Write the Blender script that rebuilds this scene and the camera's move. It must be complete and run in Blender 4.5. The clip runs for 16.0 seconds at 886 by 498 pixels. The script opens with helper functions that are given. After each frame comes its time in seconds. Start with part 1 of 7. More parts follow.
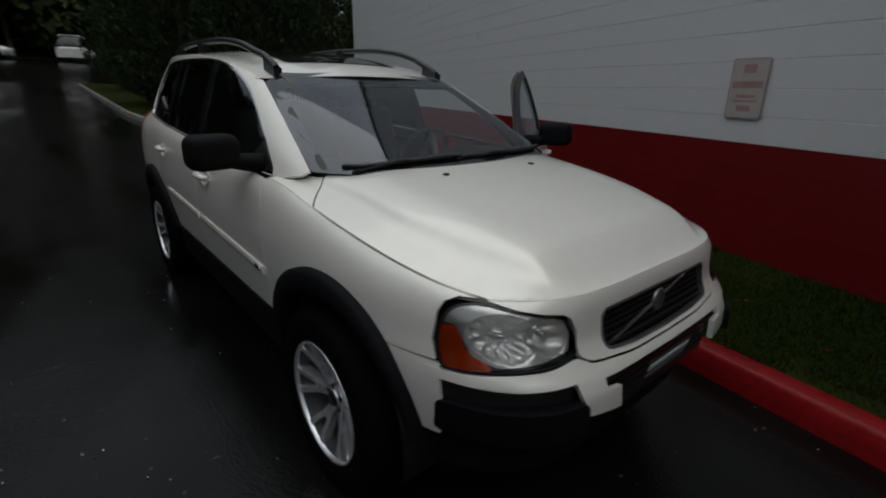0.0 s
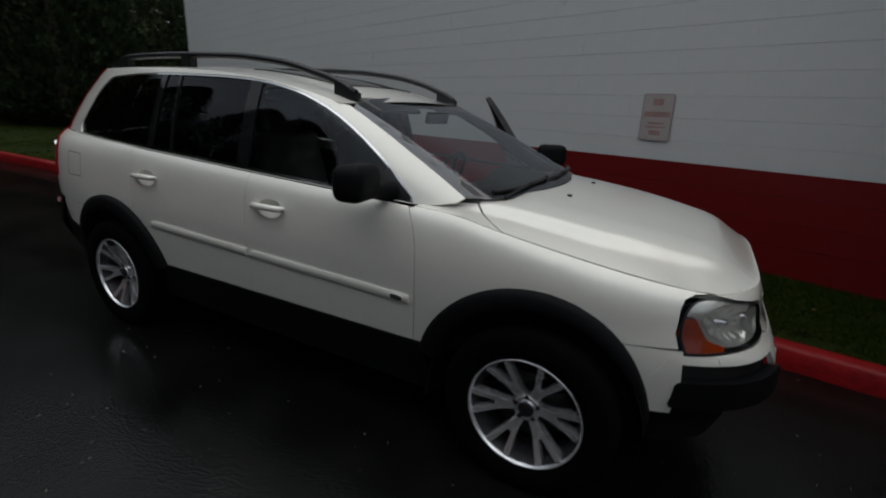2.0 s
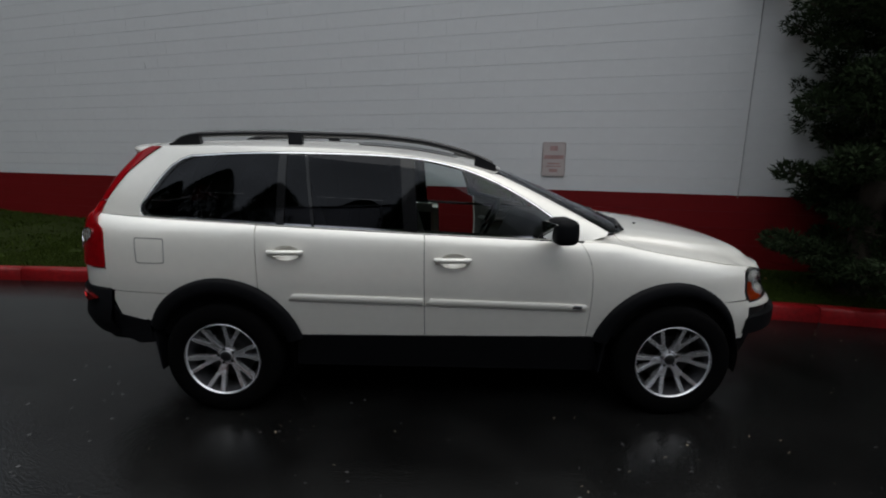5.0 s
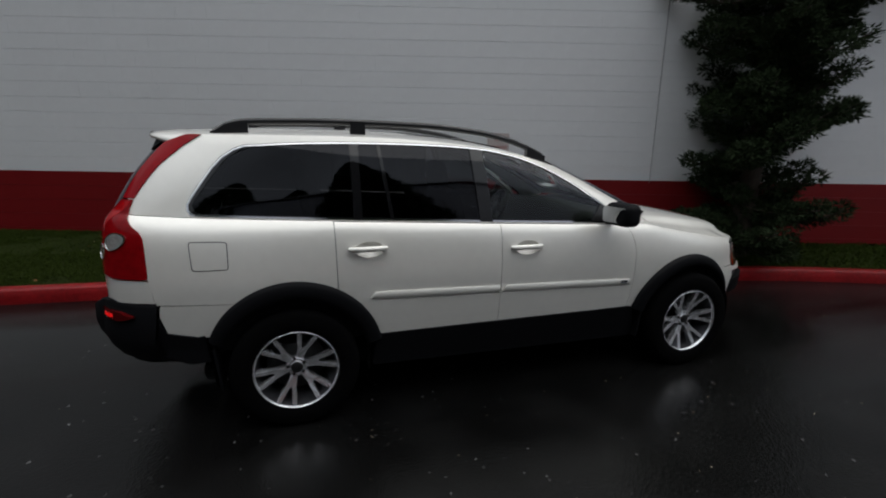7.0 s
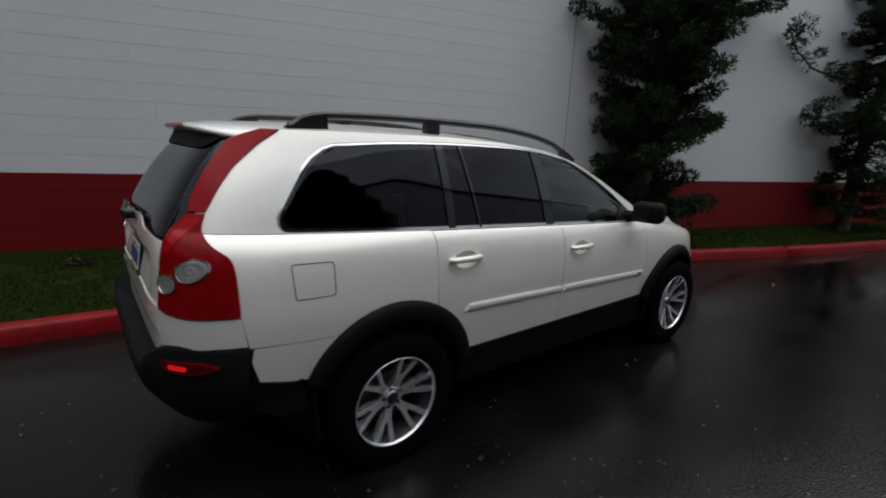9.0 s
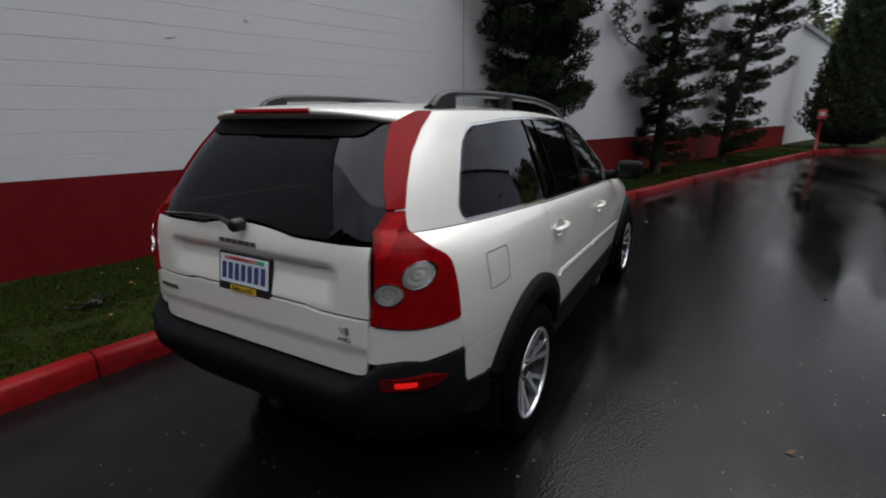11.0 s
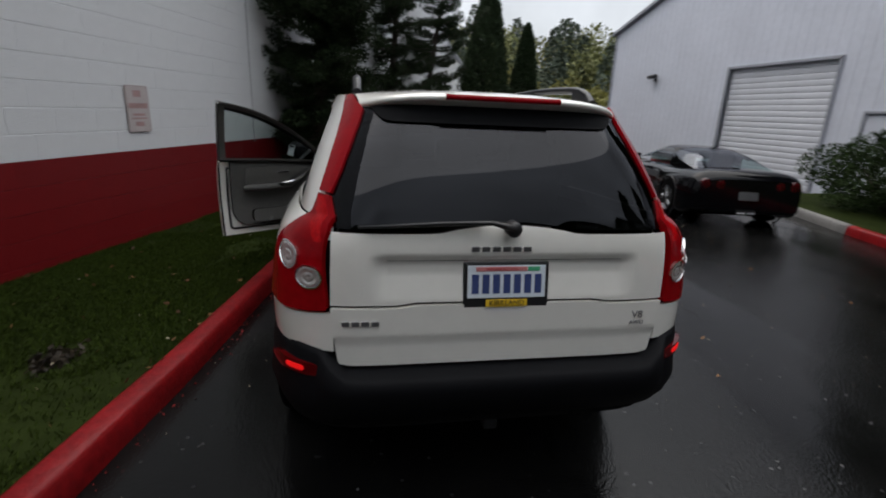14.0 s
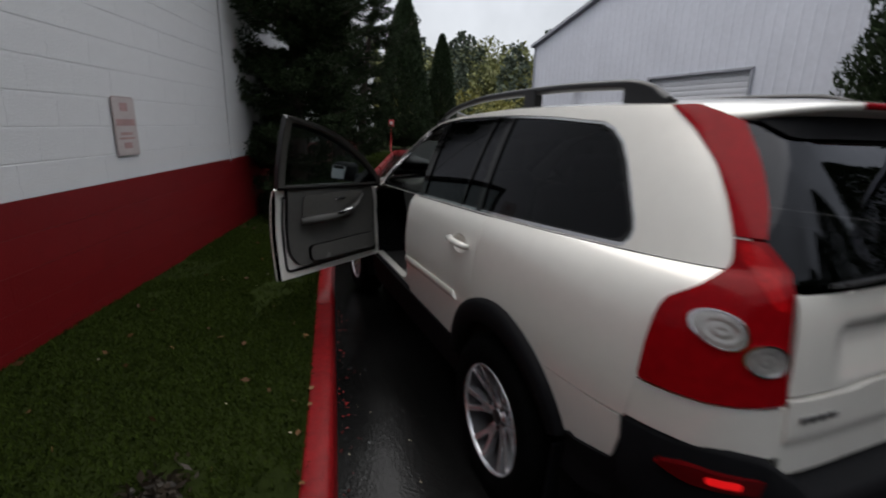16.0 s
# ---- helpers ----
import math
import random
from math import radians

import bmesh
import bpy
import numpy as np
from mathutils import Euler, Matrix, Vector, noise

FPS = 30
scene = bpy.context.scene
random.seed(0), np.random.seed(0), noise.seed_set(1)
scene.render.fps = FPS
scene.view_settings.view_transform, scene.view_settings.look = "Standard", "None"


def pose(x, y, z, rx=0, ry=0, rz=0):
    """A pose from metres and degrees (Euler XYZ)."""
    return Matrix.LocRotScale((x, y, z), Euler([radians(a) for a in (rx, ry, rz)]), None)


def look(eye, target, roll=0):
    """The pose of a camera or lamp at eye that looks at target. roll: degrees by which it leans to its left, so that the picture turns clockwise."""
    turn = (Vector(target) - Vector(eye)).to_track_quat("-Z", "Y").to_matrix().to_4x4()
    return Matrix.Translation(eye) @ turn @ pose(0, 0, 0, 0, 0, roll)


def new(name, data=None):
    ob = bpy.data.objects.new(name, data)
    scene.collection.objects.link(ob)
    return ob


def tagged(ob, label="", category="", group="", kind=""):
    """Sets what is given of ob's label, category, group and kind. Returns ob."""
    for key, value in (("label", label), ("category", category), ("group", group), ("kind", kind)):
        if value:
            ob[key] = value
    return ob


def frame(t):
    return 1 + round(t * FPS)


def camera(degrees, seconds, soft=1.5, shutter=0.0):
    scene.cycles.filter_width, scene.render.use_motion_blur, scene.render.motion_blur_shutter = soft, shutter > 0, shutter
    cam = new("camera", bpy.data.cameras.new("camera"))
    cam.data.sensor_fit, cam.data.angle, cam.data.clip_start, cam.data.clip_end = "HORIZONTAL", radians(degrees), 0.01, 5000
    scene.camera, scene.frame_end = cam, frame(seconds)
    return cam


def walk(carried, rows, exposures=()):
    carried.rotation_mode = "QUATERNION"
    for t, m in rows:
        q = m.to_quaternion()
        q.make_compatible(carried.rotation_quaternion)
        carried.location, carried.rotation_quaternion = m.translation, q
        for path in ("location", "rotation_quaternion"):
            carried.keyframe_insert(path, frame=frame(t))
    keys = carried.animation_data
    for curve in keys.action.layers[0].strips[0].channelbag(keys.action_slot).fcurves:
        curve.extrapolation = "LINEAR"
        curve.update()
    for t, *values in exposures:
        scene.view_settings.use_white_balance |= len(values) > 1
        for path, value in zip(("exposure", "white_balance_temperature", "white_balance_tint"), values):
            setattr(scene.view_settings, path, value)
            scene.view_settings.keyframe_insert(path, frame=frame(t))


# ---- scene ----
# ---------------------------------------------------------------- camera
cam = camera(86.5, 16.0, 1.9, 0.5)
EXPOSURES = [(0, -0.28, 6500, 8), (1, -0.28, 6500, 8), (3, 0.0, 6500, 8), (5, 0.36, 6500, 9), (9, 0.42, 6500, 10), (12, 0.80, 6550, 11), (13.5, 0.83, 6550, 11), (15, 0.62, 6600, 12), (16, 0.72, 6600, 12)]
PATH = [
    (0, (2.857, -1.548, 1.496), (1.412, -0.326, 0.851), 1.0),
    (0.5, (2.625, -1.753, 1.513), (1.292, -0.421, 0.844), 0.6),
    (1, (2.38, -1.967, 1.521), (1.154, -0.506, 0.919), 1.9),
    (1.5, (2.137, -2.227, 1.509), (1.027, -0.656, 0.962), 2.1),
    (2, (1.881, -2.517, 1.526), (0.984, -0.824, 0.955), 2.6),
    (2.5, (1.573, -2.751, 1.542), (0.862, -0.99, 0.915), 0.8),
    (3, (1.274, -2.977, 1.573), (0.738, -1.124, 1.046), 0.8),
    (3.5, (0.981, -3.201, 1.6), (0.591, -1.329, 1.013), 0.3),
    (4, (0.637, -3.356, 1.627), (0.384, -1.451, 1.07), -1.4),
    (4.5, (0.312, -3.521, 1.656), (0.191, -1.573, 1.218), 0.6),
    (5, (-0.017, -3.691, 1.701), (-0.027, -1.737, 1.273), 0.3),
    (7.5, (-1.74, -3.425, 1.703), (-0.962, -1.647, 1.22), 1.4),
    (8, (-2.053, -3.246, 1.704), (-1.105, -1.556, 1.208), 1.5),
    (8.5, (-2.333, -3.012, 1.692), (-1.242, -1.407, 1.208), 1.8),
    (9, (-2.618, -2.735, 1.683), (-1.406, -1.212, 1.226), 2.5),
    (11.5, (-3.742, -1.288, 1.666), (-1.981, -0.495, 1.148), -0.1),
    (12, (-3.867, -0.945, 1.644), (-2.029, -0.32, 1.163), 0.6),
    (12.5, (-3.993, -0.59, 1.642), (-2.119, -0.212, 1.053), 0.3),
    (13, (-4.019, -0.211, 1.654), (-2.107, -0.058, 1.088), -0.2),
    (13.5, (-3.992, 0.172, 1.65), (-2.07, 0.097, 1.102), 2.1),
    (14, (-3.932, 0.521, 1.642), (-2.043, 0.177, 1.081), 2.6),
    (14.5, (-3.772, 0.873, 1.635), (-1.938, 0.282, 1.099), 1.7),
    (15, (-3.568, 1.248, 1.617), (-1.777, 0.561, 1.052), 2.1),
    (15.5, (-3.334, 1.58, 1.628), (-1.571, 0.803, 1.09), -0.8),
    (16, (-3.027, 1.809, 1.609), (-1.235, 1.081, 1.1), 1.6),
]
walk(cam, [(t, look(eye, target, roll)) for t, eye, target, roll in PATH], EXPOSURES)
# ---------------------------------------------------------------- sky and sun
world = bpy.data.worlds.new("world")
scene.world = world
world.use_nodes = True
_w = world.node_tree
_bg = _w.nodes["Background"]
_sky = _w.nodes.new("ShaderNodeTexSky")
_sky.sky_type, _sky.sun_disc = "NISHITA", False
_sky.sun_elevation, _sky.sun_rotation = radians(62), radians(60)
_sky.air_density, _sky.dust_density, _sky.ozone_density = 1.0, 6.0, 1.0
_grey = _w.nodes.new("ShaderNodeMixRGB")
_grey.inputs[0].default_value = 0.75
_grey.inputs[2].default_value = (7.7, 8.2, 8.7, 1)
_w.links.new(_sky.outputs[0], _grey.inputs[1])
_tc, _cloud, _span, _mul = (_w.nodes.new("ShaderNode" + k) for k in ("TexCoord", "TexNoise", "MapRange", "VectorMath"))
_cloud.inputs["Scale"].default_value, _cloud.inputs["Detail"].default_value = 3.2, 5
_span.inputs["From Min"].default_value, _span.inputs["From Max"].default_value = 0.3, 0.7
_span.inputs["To Min"].default_value, _span.inputs["To Max"].default_value = 0.72, 1.28
_mul.operation = "SCALE"
_w.links.new(_tc.outputs["Generated"], _cloud.inputs["Vector"])
_w.links.new(_cloud.outputs["Fac"], _span.inputs["Value"])
_w.links.new(_grey.outputs[0], _mul.inputs[0])
_w.links.new(_span.outputs[0], _mul.inputs["Scale"])
# an overcast sky is brightest overhead
_xyz, _rise, _top = (_w.nodes.new("ShaderNode" + k) for k in ("SeparateXYZ", "MapRange", "VectorMath"))
_rise.inputs["From Min"].default_value, _rise.inputs["From Max"].default_value = 0.0, 1.0
_rise.inputs["To Min"].default_value, _rise.inputs["To Max"].default_value = 0.85, 1.4
_top.operation = "SCALE"
_w.links.new(_tc.outputs["Generated"], _xyz.inputs[0])
_w.links.new(_xyz.outputs["Z"], _rise.inputs["Value"])
_w.links.new(_mul.outputs[0], _top.inputs[0])
_w.links.new(_rise.outputs[0], _top.inputs["Scale"])
_w.links.new(_top.outputs[0], _bg.inputs[0])
_bg.inputs[1].default_value = 0.062

sun = new("sun", bpy.data.lights.new("sun", "SUN"))
sun.data.energy, sun.data.angle, sun.data.color = 1.35, radians(95), (1.0, 0.985, 0.95)
sun.matrix_basis = pose(0, 0, 30, -4, 10, 0)
# ---------------------------------------------------------------- tools
from mathutils import geometry


def curve(points):
    """A smooth function through (x, y) points, flat outside."""
    points = sorted(points)
    xs = [float(p[0]) for p in points]
    ys = [float(p[1]) for p in points]
    last = len(xs) - 1
    slope = [(ys[k + 1] - ys[k]) / (xs[k + 1] - xs[k]) for k in range(last)]
    tang = [slope[0]] + [0 if a * b <= 0 else 2 * a * b / (a + b) for a, b in zip(slope, slope[1:])] + [slope[-1]]

    def value(x):
        x = min(max(x, xs[0]), xs[-1])
        k = 0
        while k < last - 1 and x > xs[k + 1]:
            k += 1
        w = xs[k + 1] - xs[k]
        u = (x - xs[k]) / w
        v = 1 - u
        return (ys[k] * (1 + 2 * u) + tang[k] * w * u) * v * v + (ys[k + 1] * (3 - 2 * u) - tang[k + 1] * w * v) * u * u
    return value


def link_mesh(name, bm, material, smooth=False):
    me = bpy.data.meshes.new(name)
    bm.to_mesh(me)
    bm.free()
    mats = material if isinstance(material, (list, tuple)) else [material]
    for m in mats:
        me.materials.append(m)
    if smooth:
        me.polygons.foreach_set("use_smooth", [True] * len(me.polygons))
    return new(name, me)


def part(name, bm, material, parent, label="", smooth=False):
    ob = link_mesh(name, bm, material, smooth)
    ob.parent = parent
    if label:
        ob["label"] = label
    return ob


def thing(name, label, category, group="", kind="", at=None):
    ob = new(name)
    ob.empty_display_size = 0.1
    if at is not None:
        ob.matrix_basis = at
    return tagged(ob, label, category, group, kind)


def inside(poly, pts):
    """Which of pts (n x 2) lie in the polygon."""
    poly, pts = np.asarray(poly, float), np.asarray(pts, float)
    hit = np.zeros(len(pts), bool)
    j = len(poly) - 1
    for i in range(len(poly)):
        xi, yi, xj, yj = *poly[i], *poly[j]
        if yi != yj:
            cross = ((yi > pts[:, 1]) != (yj > pts[:, 1])) & (pts[:, 0] < (xj - xi) * (pts[:, 1] - yi) / (yj - yi) + xi)
            hit ^= cross
        j = i
    return hit


def dense(poly, step):
    out = []
    for a, b in zip(poly, list(poly[1:]) + [poly[0]]):
        n = max(1, int(math.ceil(math.dist(a, b) / step)))
        out += [(a[0] + (b[0] - a[0]) * k / n, a[1] + (b[1] - a[1]) * k / n) for k in range(n)]
    return out


def rounded(poly, r, n=5):
    """The polygon with its corners rounded; r is one radius or one per corner."""
    out, m = [], len(poly)
    rs = r if isinstance(r, (list, tuple)) else [r] * m
    for i in range(m):
        p, a, b = Vector(poly[i]), Vector(poly[i - 1]), Vector(poly[(i + 1) % m])
        da, db = (a - p), (b - p)
        d = min(rs[i], da.length * 0.49, db.length * 0.49)
        if d < 1e-4:
            out.append(tuple(p))
            continue
        s, e = p + da.normalized() * d, p + db.normalized() * d
        out += [tuple(s * (1 - u) ** 2 + p * 2 * u * (1 - u) + e * u * u) for u in [k / n for k in range(n + 1)]]
    return out


def inset(poly, d):
    """The polygon moved inwards by d."""
    p = [Vector(q) for q in poly]
    area = sum(a.x * b.y - b.x * a.y for a, b in zip(p, p[1:] + p[:1]))
    sg = 1 if area > 0 else -1
    out = []
    for i, v in enumerate(p):
        e1, e2 = (v - p[i - 1]), (p[(i + 1) % len(p)] - v)
        if e1.length < 1e-6 or e2.length < 1e-6:
            continue
        n1, n2 = Vector((-e1.y, e1.x)).normalized(), Vector((-e2.y, e2.x)).normalized()
        n = n1 + n2
        if n.length < 1e-3:
            n = n1
        n = n.normalized()
        out.append(tuple(v + n * sg * d / max(0.5, n.dot(n1))))
    return out


def panel(name, outline, shape, material, parent, step=0.04, holes=(), depth=0.012, gap=0.002, label="", proud=0.0, fine=None):
    """A panel cut from a curved surface: an outline in two coordinates, and shape(u, v) -> a point of the surface."""
    fine = fine or step * 0.7
    outer = dense(inset(outline, gap) if gap else outline, fine)
    inner = [dense(h, fine) for h in holes]
    arr = np.array(outer)
    lo, hi = arr.min(0), arr.max(0)
    gx, gy = np.meshgrid(np.arange(lo[0] + step * 0.5, hi[0], step), np.arange(lo[1] + step * 0.5, hi[1], step))
    cand = np.column_stack([gx.ravel(), gy.ravel()])
    keep = inside(outer, cand) if len(cand) else np.zeros(0, bool)
    for h in inner:
        keep &= ~inside(h, cand)
    border = np.array(outer + [q for h in inner for q in h])
    cand = cand[keep]
    if len(cand):
        near = np.array([np.min(np.hypot(border[:, 0] - c[0], border[:, 1] - c[1])) for c in cand])
        cand = cand[near > step * 0.42]
    verts, edges = [], []
    for loop in [outer] + inner:
        k = len(verts)
        verts += [Vector(q) for q in loop]
        edges += [(k + i, k + (i + 1) % len(loop)) for i in range(len(loop))]
    verts += [Vector(c) for c in cand]
    vs, es, fs, *_ = geometry.delaunay_2d_cdt(verts, edges, [], 0, 1e-6)
    if not fs:
        return None
    mid = np.array([[sum(vs[i][0] for i in f) / len(f), sum(vs[i][1] for i in f) / len(f)] for f in fs])
    ok = inside(outer, mid)
    for h in inner:
        ok &= ~inside(h, mid)
    fs = [f for f, o in zip(fs, ok) if o]
    pos, nor = [], []
    d = 0.004
    for v in vs:
        p = Vector(shape(v[0], v[1]))
        du = Vector(shape(v[0] + d, v[1])) - Vector(shape(v[0] - d, v[1]))
        dv = Vector(shape(v[0], v[1] + d)) - Vector(shape(v[0], v[1] - d))
        n = du.cross(dv)
        n = n.normalized() if n.length > 1e-12 else Vector((0, 0, 1))
        pos.append(p)
        nor.append(n)
    flip = sum(n.dot(p - Vector((max(-1.2, min(1.0, p.x)), 0, 0.7))) for n, p in zip(nor, pos)) < 0
    if flip:
        nor = [-n for n in nor]
    if proud:
        pos = [p + n * proud for p, n in zip(pos, nor)]
    faces = []
    for f in fs:
        a, b, c = (pos[f[0]], pos[f[1]], pos[f[2]])
        g = (b - a).cross(c - a)
        faces.append(tuple(f) if g.dot(nor[f[0]]) >= 0 else tuple(reversed(f)))
    count = {}
    for f in faces:
        for i in range(len(f)):
            e = (f[i], f[(i + 1) % len(f)])
            count[e] = 1
    rim = [e for e in count if (e[1], e[0]) not in count]
    pts, nrm = [tuple(p) for p in pos], [tuple(n) for n in nor]
    if depth:
        for a, b in rim:
            k = len(pts)
            e = (pos[b] - pos[a])
            side = e.cross(nor[a])
            side = side.normalized() if side.length > 1e-12 else nor[a]
            pts += [tuple(pos[a]), tuple(pos[b]), tuple(pos[b] - nor[b] * depth), tuple(pos[a] - nor[a] * depth)]
            nrm += [tuple(side)] * 4
            faces.append((k + 1, k, k + 3, k + 2))
    me = bpy.data.meshes.new(name)
    me.from_pydata(pts, [], faces)
    me.polygons.foreach_set("use_smooth", [True] * len(me.polygons))
    me.normals_split_custom_set_from_vertices(nrm)
    me.materials.append(material)
    me.update()
    ob = new(name, me)
    ob.parent = parent
    if label:
        ob["label"] = label
    return ob


def box(bm, sx, sy, sz, at, bevel=0.0, seg=2):
    """Adds a box of that size, placed by the matrix or point at."""
    m = at if isinstance(at, Matrix) else Matrix.Translation(at)
    g = bmesh.ops.create_cube(bm, size=1.0, matrix=m @ Matrix.Diagonal((sx, sy, sz, 1)))
    if bevel:
        edges = {e for v in g["verts"] for e in v.link_edges}
        bmesh.ops.bevel(bm, geom=list(edges), offset=bevel, segments=seg, profile=0.5, affect="EDGES", clamp_overlap=True)
    return bm


def tube(bm, path, radius, seg=10, caps=True, flat=1.0):
    """Adds a round bar along the path; radius is one number or one per point."""
    path = [Vector(p) for p in path]
    rs = radius if isinstance(radius, (list, tuple)) else [radius] * len(path)
    rings, up = [], Vector((0, 0, 1))
    for i, p in enumerate(path):
        t = (path[min(i + 1, len(path) - 1)] - path[max(i - 1, 0)]).normalized()
        ref = up if abs(t.dot(up)) < 0.95 else Vector((1, 0, 0))
        a = t.cross(ref).normalized()
        b = a.cross(t)
        rings.append([bm.verts.new(p + a * rs[i] * math.cos(2 * math.pi * k / seg) + b * rs[i] * flat * math.sin(2 * math.pi * k / seg)) for k in range(seg)])
    for r, q in zip(rings, rings[1:]):
        for k in range(seg):
            bm.faces.new((r[k], r[(k + 1) % seg], q[(k + 1) % seg], q[k])).smooth = True
    if caps:
        bm.faces.new(rings[0])
        bm.faces.new(list(reversed(rings[-1])))
    return bm


def lathe(bm, profile, seg=32, m=Matrix(), close=False):
    """Turns a profile of (radius, height) round the z axis of m."""
    rings = []
    for r, h in profile:
        if r < 1e-5:
            rings.append([bm.verts.new(m @ Vector((0, 0, h)))])
        else:
            rings.append([bm.verts.new(m @ Vector((r * math.cos(2 * math.pi * k / seg), r * math.sin(2 * math.pi * k / seg), h))) for k in range(seg)])
    pairs = list(zip(rings, rings[1:]))
    if close:
        pairs.append((rings[-1], rings[0]))
    for a, b in pairs:
        for k in range(seg):
            j = (k + 1) % seg
            quad = [a[k % len(a)], a[j % len(a)], b[j % len(b)], b[k % len(b)]]
            uniq = [v for i, v in enumerate(quad) if v not in quad[:i]]
            if len(uniq) > 2:
                bm.faces.new(uniq).smooth = True
    return bm


def prism(bm, poly, z0, z1, m=Matrix(), bevel=0.0):
    """A flat plate with that outline between two heights."""
    lo = [bm.verts.new(m @ Vector((x, y, z0))) for x, y in poly]
    hi = [bm.verts.new(m @ Vector((x, y, z1))) for x, y in poly]
    n = len(poly)
    bm.faces.new(list(reversed(lo)))
    top = bm.faces.new(hi)
    for k in range(n):
        bm.faces.new((lo[k], lo[(k + 1) % n], hi[(k + 1) % n], hi[k]))
    if bevel:
        bmesh.ops.bevel(bm, geom=list(top.edges), offset=bevel, segments=2, profile=0.5, affect="EDGES", clamp_overlap=True)
    return bm


def grid_surface(bm, us, vs, shape):
    """A sheet of quads over two lists of values."""
    rows = [[bm.verts.new(shape(u, v)) for v in vs] for u in us]
    for a, b in zip(rows, rows[1:]):
        for k in range(len(vs) - 1):
            bm.faces.new((a[k], a[k + 1], b[k + 1], b[k])).smooth = True
    return bm


def steps(a, b, n):
    return [a + (b - a) * k / n for k in range(n + 1)]
# ---------------------------------------------------------------- materials
def mat(name, color, rough=0.5, metal=0.0, spec=0.5, coat=0.0, bump=0.0, scale=20.0, vary=0.0, vary_scale=3.0, island=False):
    """A surface with grain (bump), stains (vary) and, on request, a shade of its own per piece."""
    m = bpy.data.materials.new(name)
    m.use_nodes = True
    nt = m.node_tree
    b = nt.nodes["Principled BSDF"]
    b.inputs["Base Color"].default_value = (*color, 1)
    b.inputs["Roughness"].default_value, b.inputs["Metallic"].default_value = rough, metal
    b.inputs["Specular IOR Level"].default_value = spec
    b.inputs["Coat Weight"].default_value, b.inputs["Coat Roughness"].default_value = coat, 0.04
    tc = nt.nodes.new("ShaderNodeTexCoord")
    if vary:
        n = nt.nodes.new("ShaderNodeTexNoise")
        n.inputs["Scale"].default_value, n.inputs["Detail"].default_value = vary_scale, 6
        nt.links.new(tc.outputs["Object"], n.inputs["Vector"])
        fine = nt.nodes.new("ShaderNodeTexNoise")
        fine.inputs["Scale"].default_value, fine.inputs["Detail"].default_value = vary_scale * 9, 4
        nt.links.new(tc.outputs["Object"], fine.inputs["Vector"])
        add = nt.nodes.new("ShaderNodeMath")
        add.operation = "ADD"
        nt.links.new(n.outputs["Fac"], add.inputs[0])
        nt.links.new(fine.outputs["Fac"], add.inputs[1])
        ramp = nt.nodes.new("ShaderNodeMapRange")
        ramp.inputs["From Min"].default_value, ramp.inputs["From Max"].default_value = 0.7, 1.3
        ramp.inputs["To Min"].default_value, ramp.inputs["To Max"].default_value = 1 - vary, 1 + vary
        nt.links.new(add.outputs[0], ramp.inputs["Value"])
        val = ramp.outputs[0]
        if island:
            info = nt.nodes.new("ShaderNodeObjectInfo")
            r2 = nt.nodes.new("ShaderNodeMapRange")
            r2.inputs["To Min"].default_value, r2.inputs["To Max"].default_value = 1 - vary * 0.6, 1 + vary * 0.6
            nt.links.new(info.outputs["Random"], r2.inputs["Value"])
            mul = nt.nodes.new("ShaderNodeMath")
            mul.operation = "MULTIPLY"
            nt.links.new(val, mul.inputs[0])
            nt.links.new(r2.outputs[0], mul.inputs[1])
            val = mul.outputs[0]
        mix = nt.nodes.new("ShaderNodeVectorMath")
        mix.operation = "SCALE"
        mix.inputs[0].default_value = color
        nt.links.new(val, mix.inputs["Scale"])
        nt.links.new(mix.outputs[0], b.inputs["Base Color"])
    if bump:
        g = nt.nodes.new("ShaderNodeTexNoise")
        g.inputs["Scale"].default_value, g.inputs["Detail"].default_value = scale, 5
        nt.links.new(tc.outputs["Object"], g.inputs["Vector"])
        bp = nt.nodes.new("ShaderNodeBump")
        bp.inputs["Strength"].default_value, bp.inputs["Distance"].default_value = bump, 0.01
        nt.links.new(g.outputs["Fac"], bp.inputs["Height"])
        nt.links.new(bp.outputs[0], b.inputs["Normal"])
    return m


def pane(name, tint, rough=0.0, gloss=1.0, ior=1.6):
    """Thin glass: lets a tinted part of the light straight through, mirrors the rest by Fresnel."""
    m = bpy.data.materials.new(name)
    m.use_nodes = True
    nt = m.node_tree
    nt.nodes.remove(nt.nodes["Principled BSDF"])
    out = nt.nodes["Material Output"]
    tr, gl, mx, fr = (nt.nodes.new("ShaderNode" + k) for k in ("BsdfTransparent", "BsdfGlossy", "MixShader", "Fresnel"))
    tr.inputs[0].default_value = (*tint, 1)
    gl.inputs["Roughness"].default_value = rough
    gl.inputs[0].default_value = (0.93 * gloss, 0.95 * gloss, 1.02 * gloss, 1)
    fr.inputs[0].default_value = ior
    nt.links.new(fr.outputs[0], mx.inputs[0])
    nt.links.new(tr.outputs[0], mx.inputs[1])
    nt.links.new(gl.outputs[0], mx.inputs[2])
    nt.links.new(mx.outputs[0], out.inputs[0])
    return m


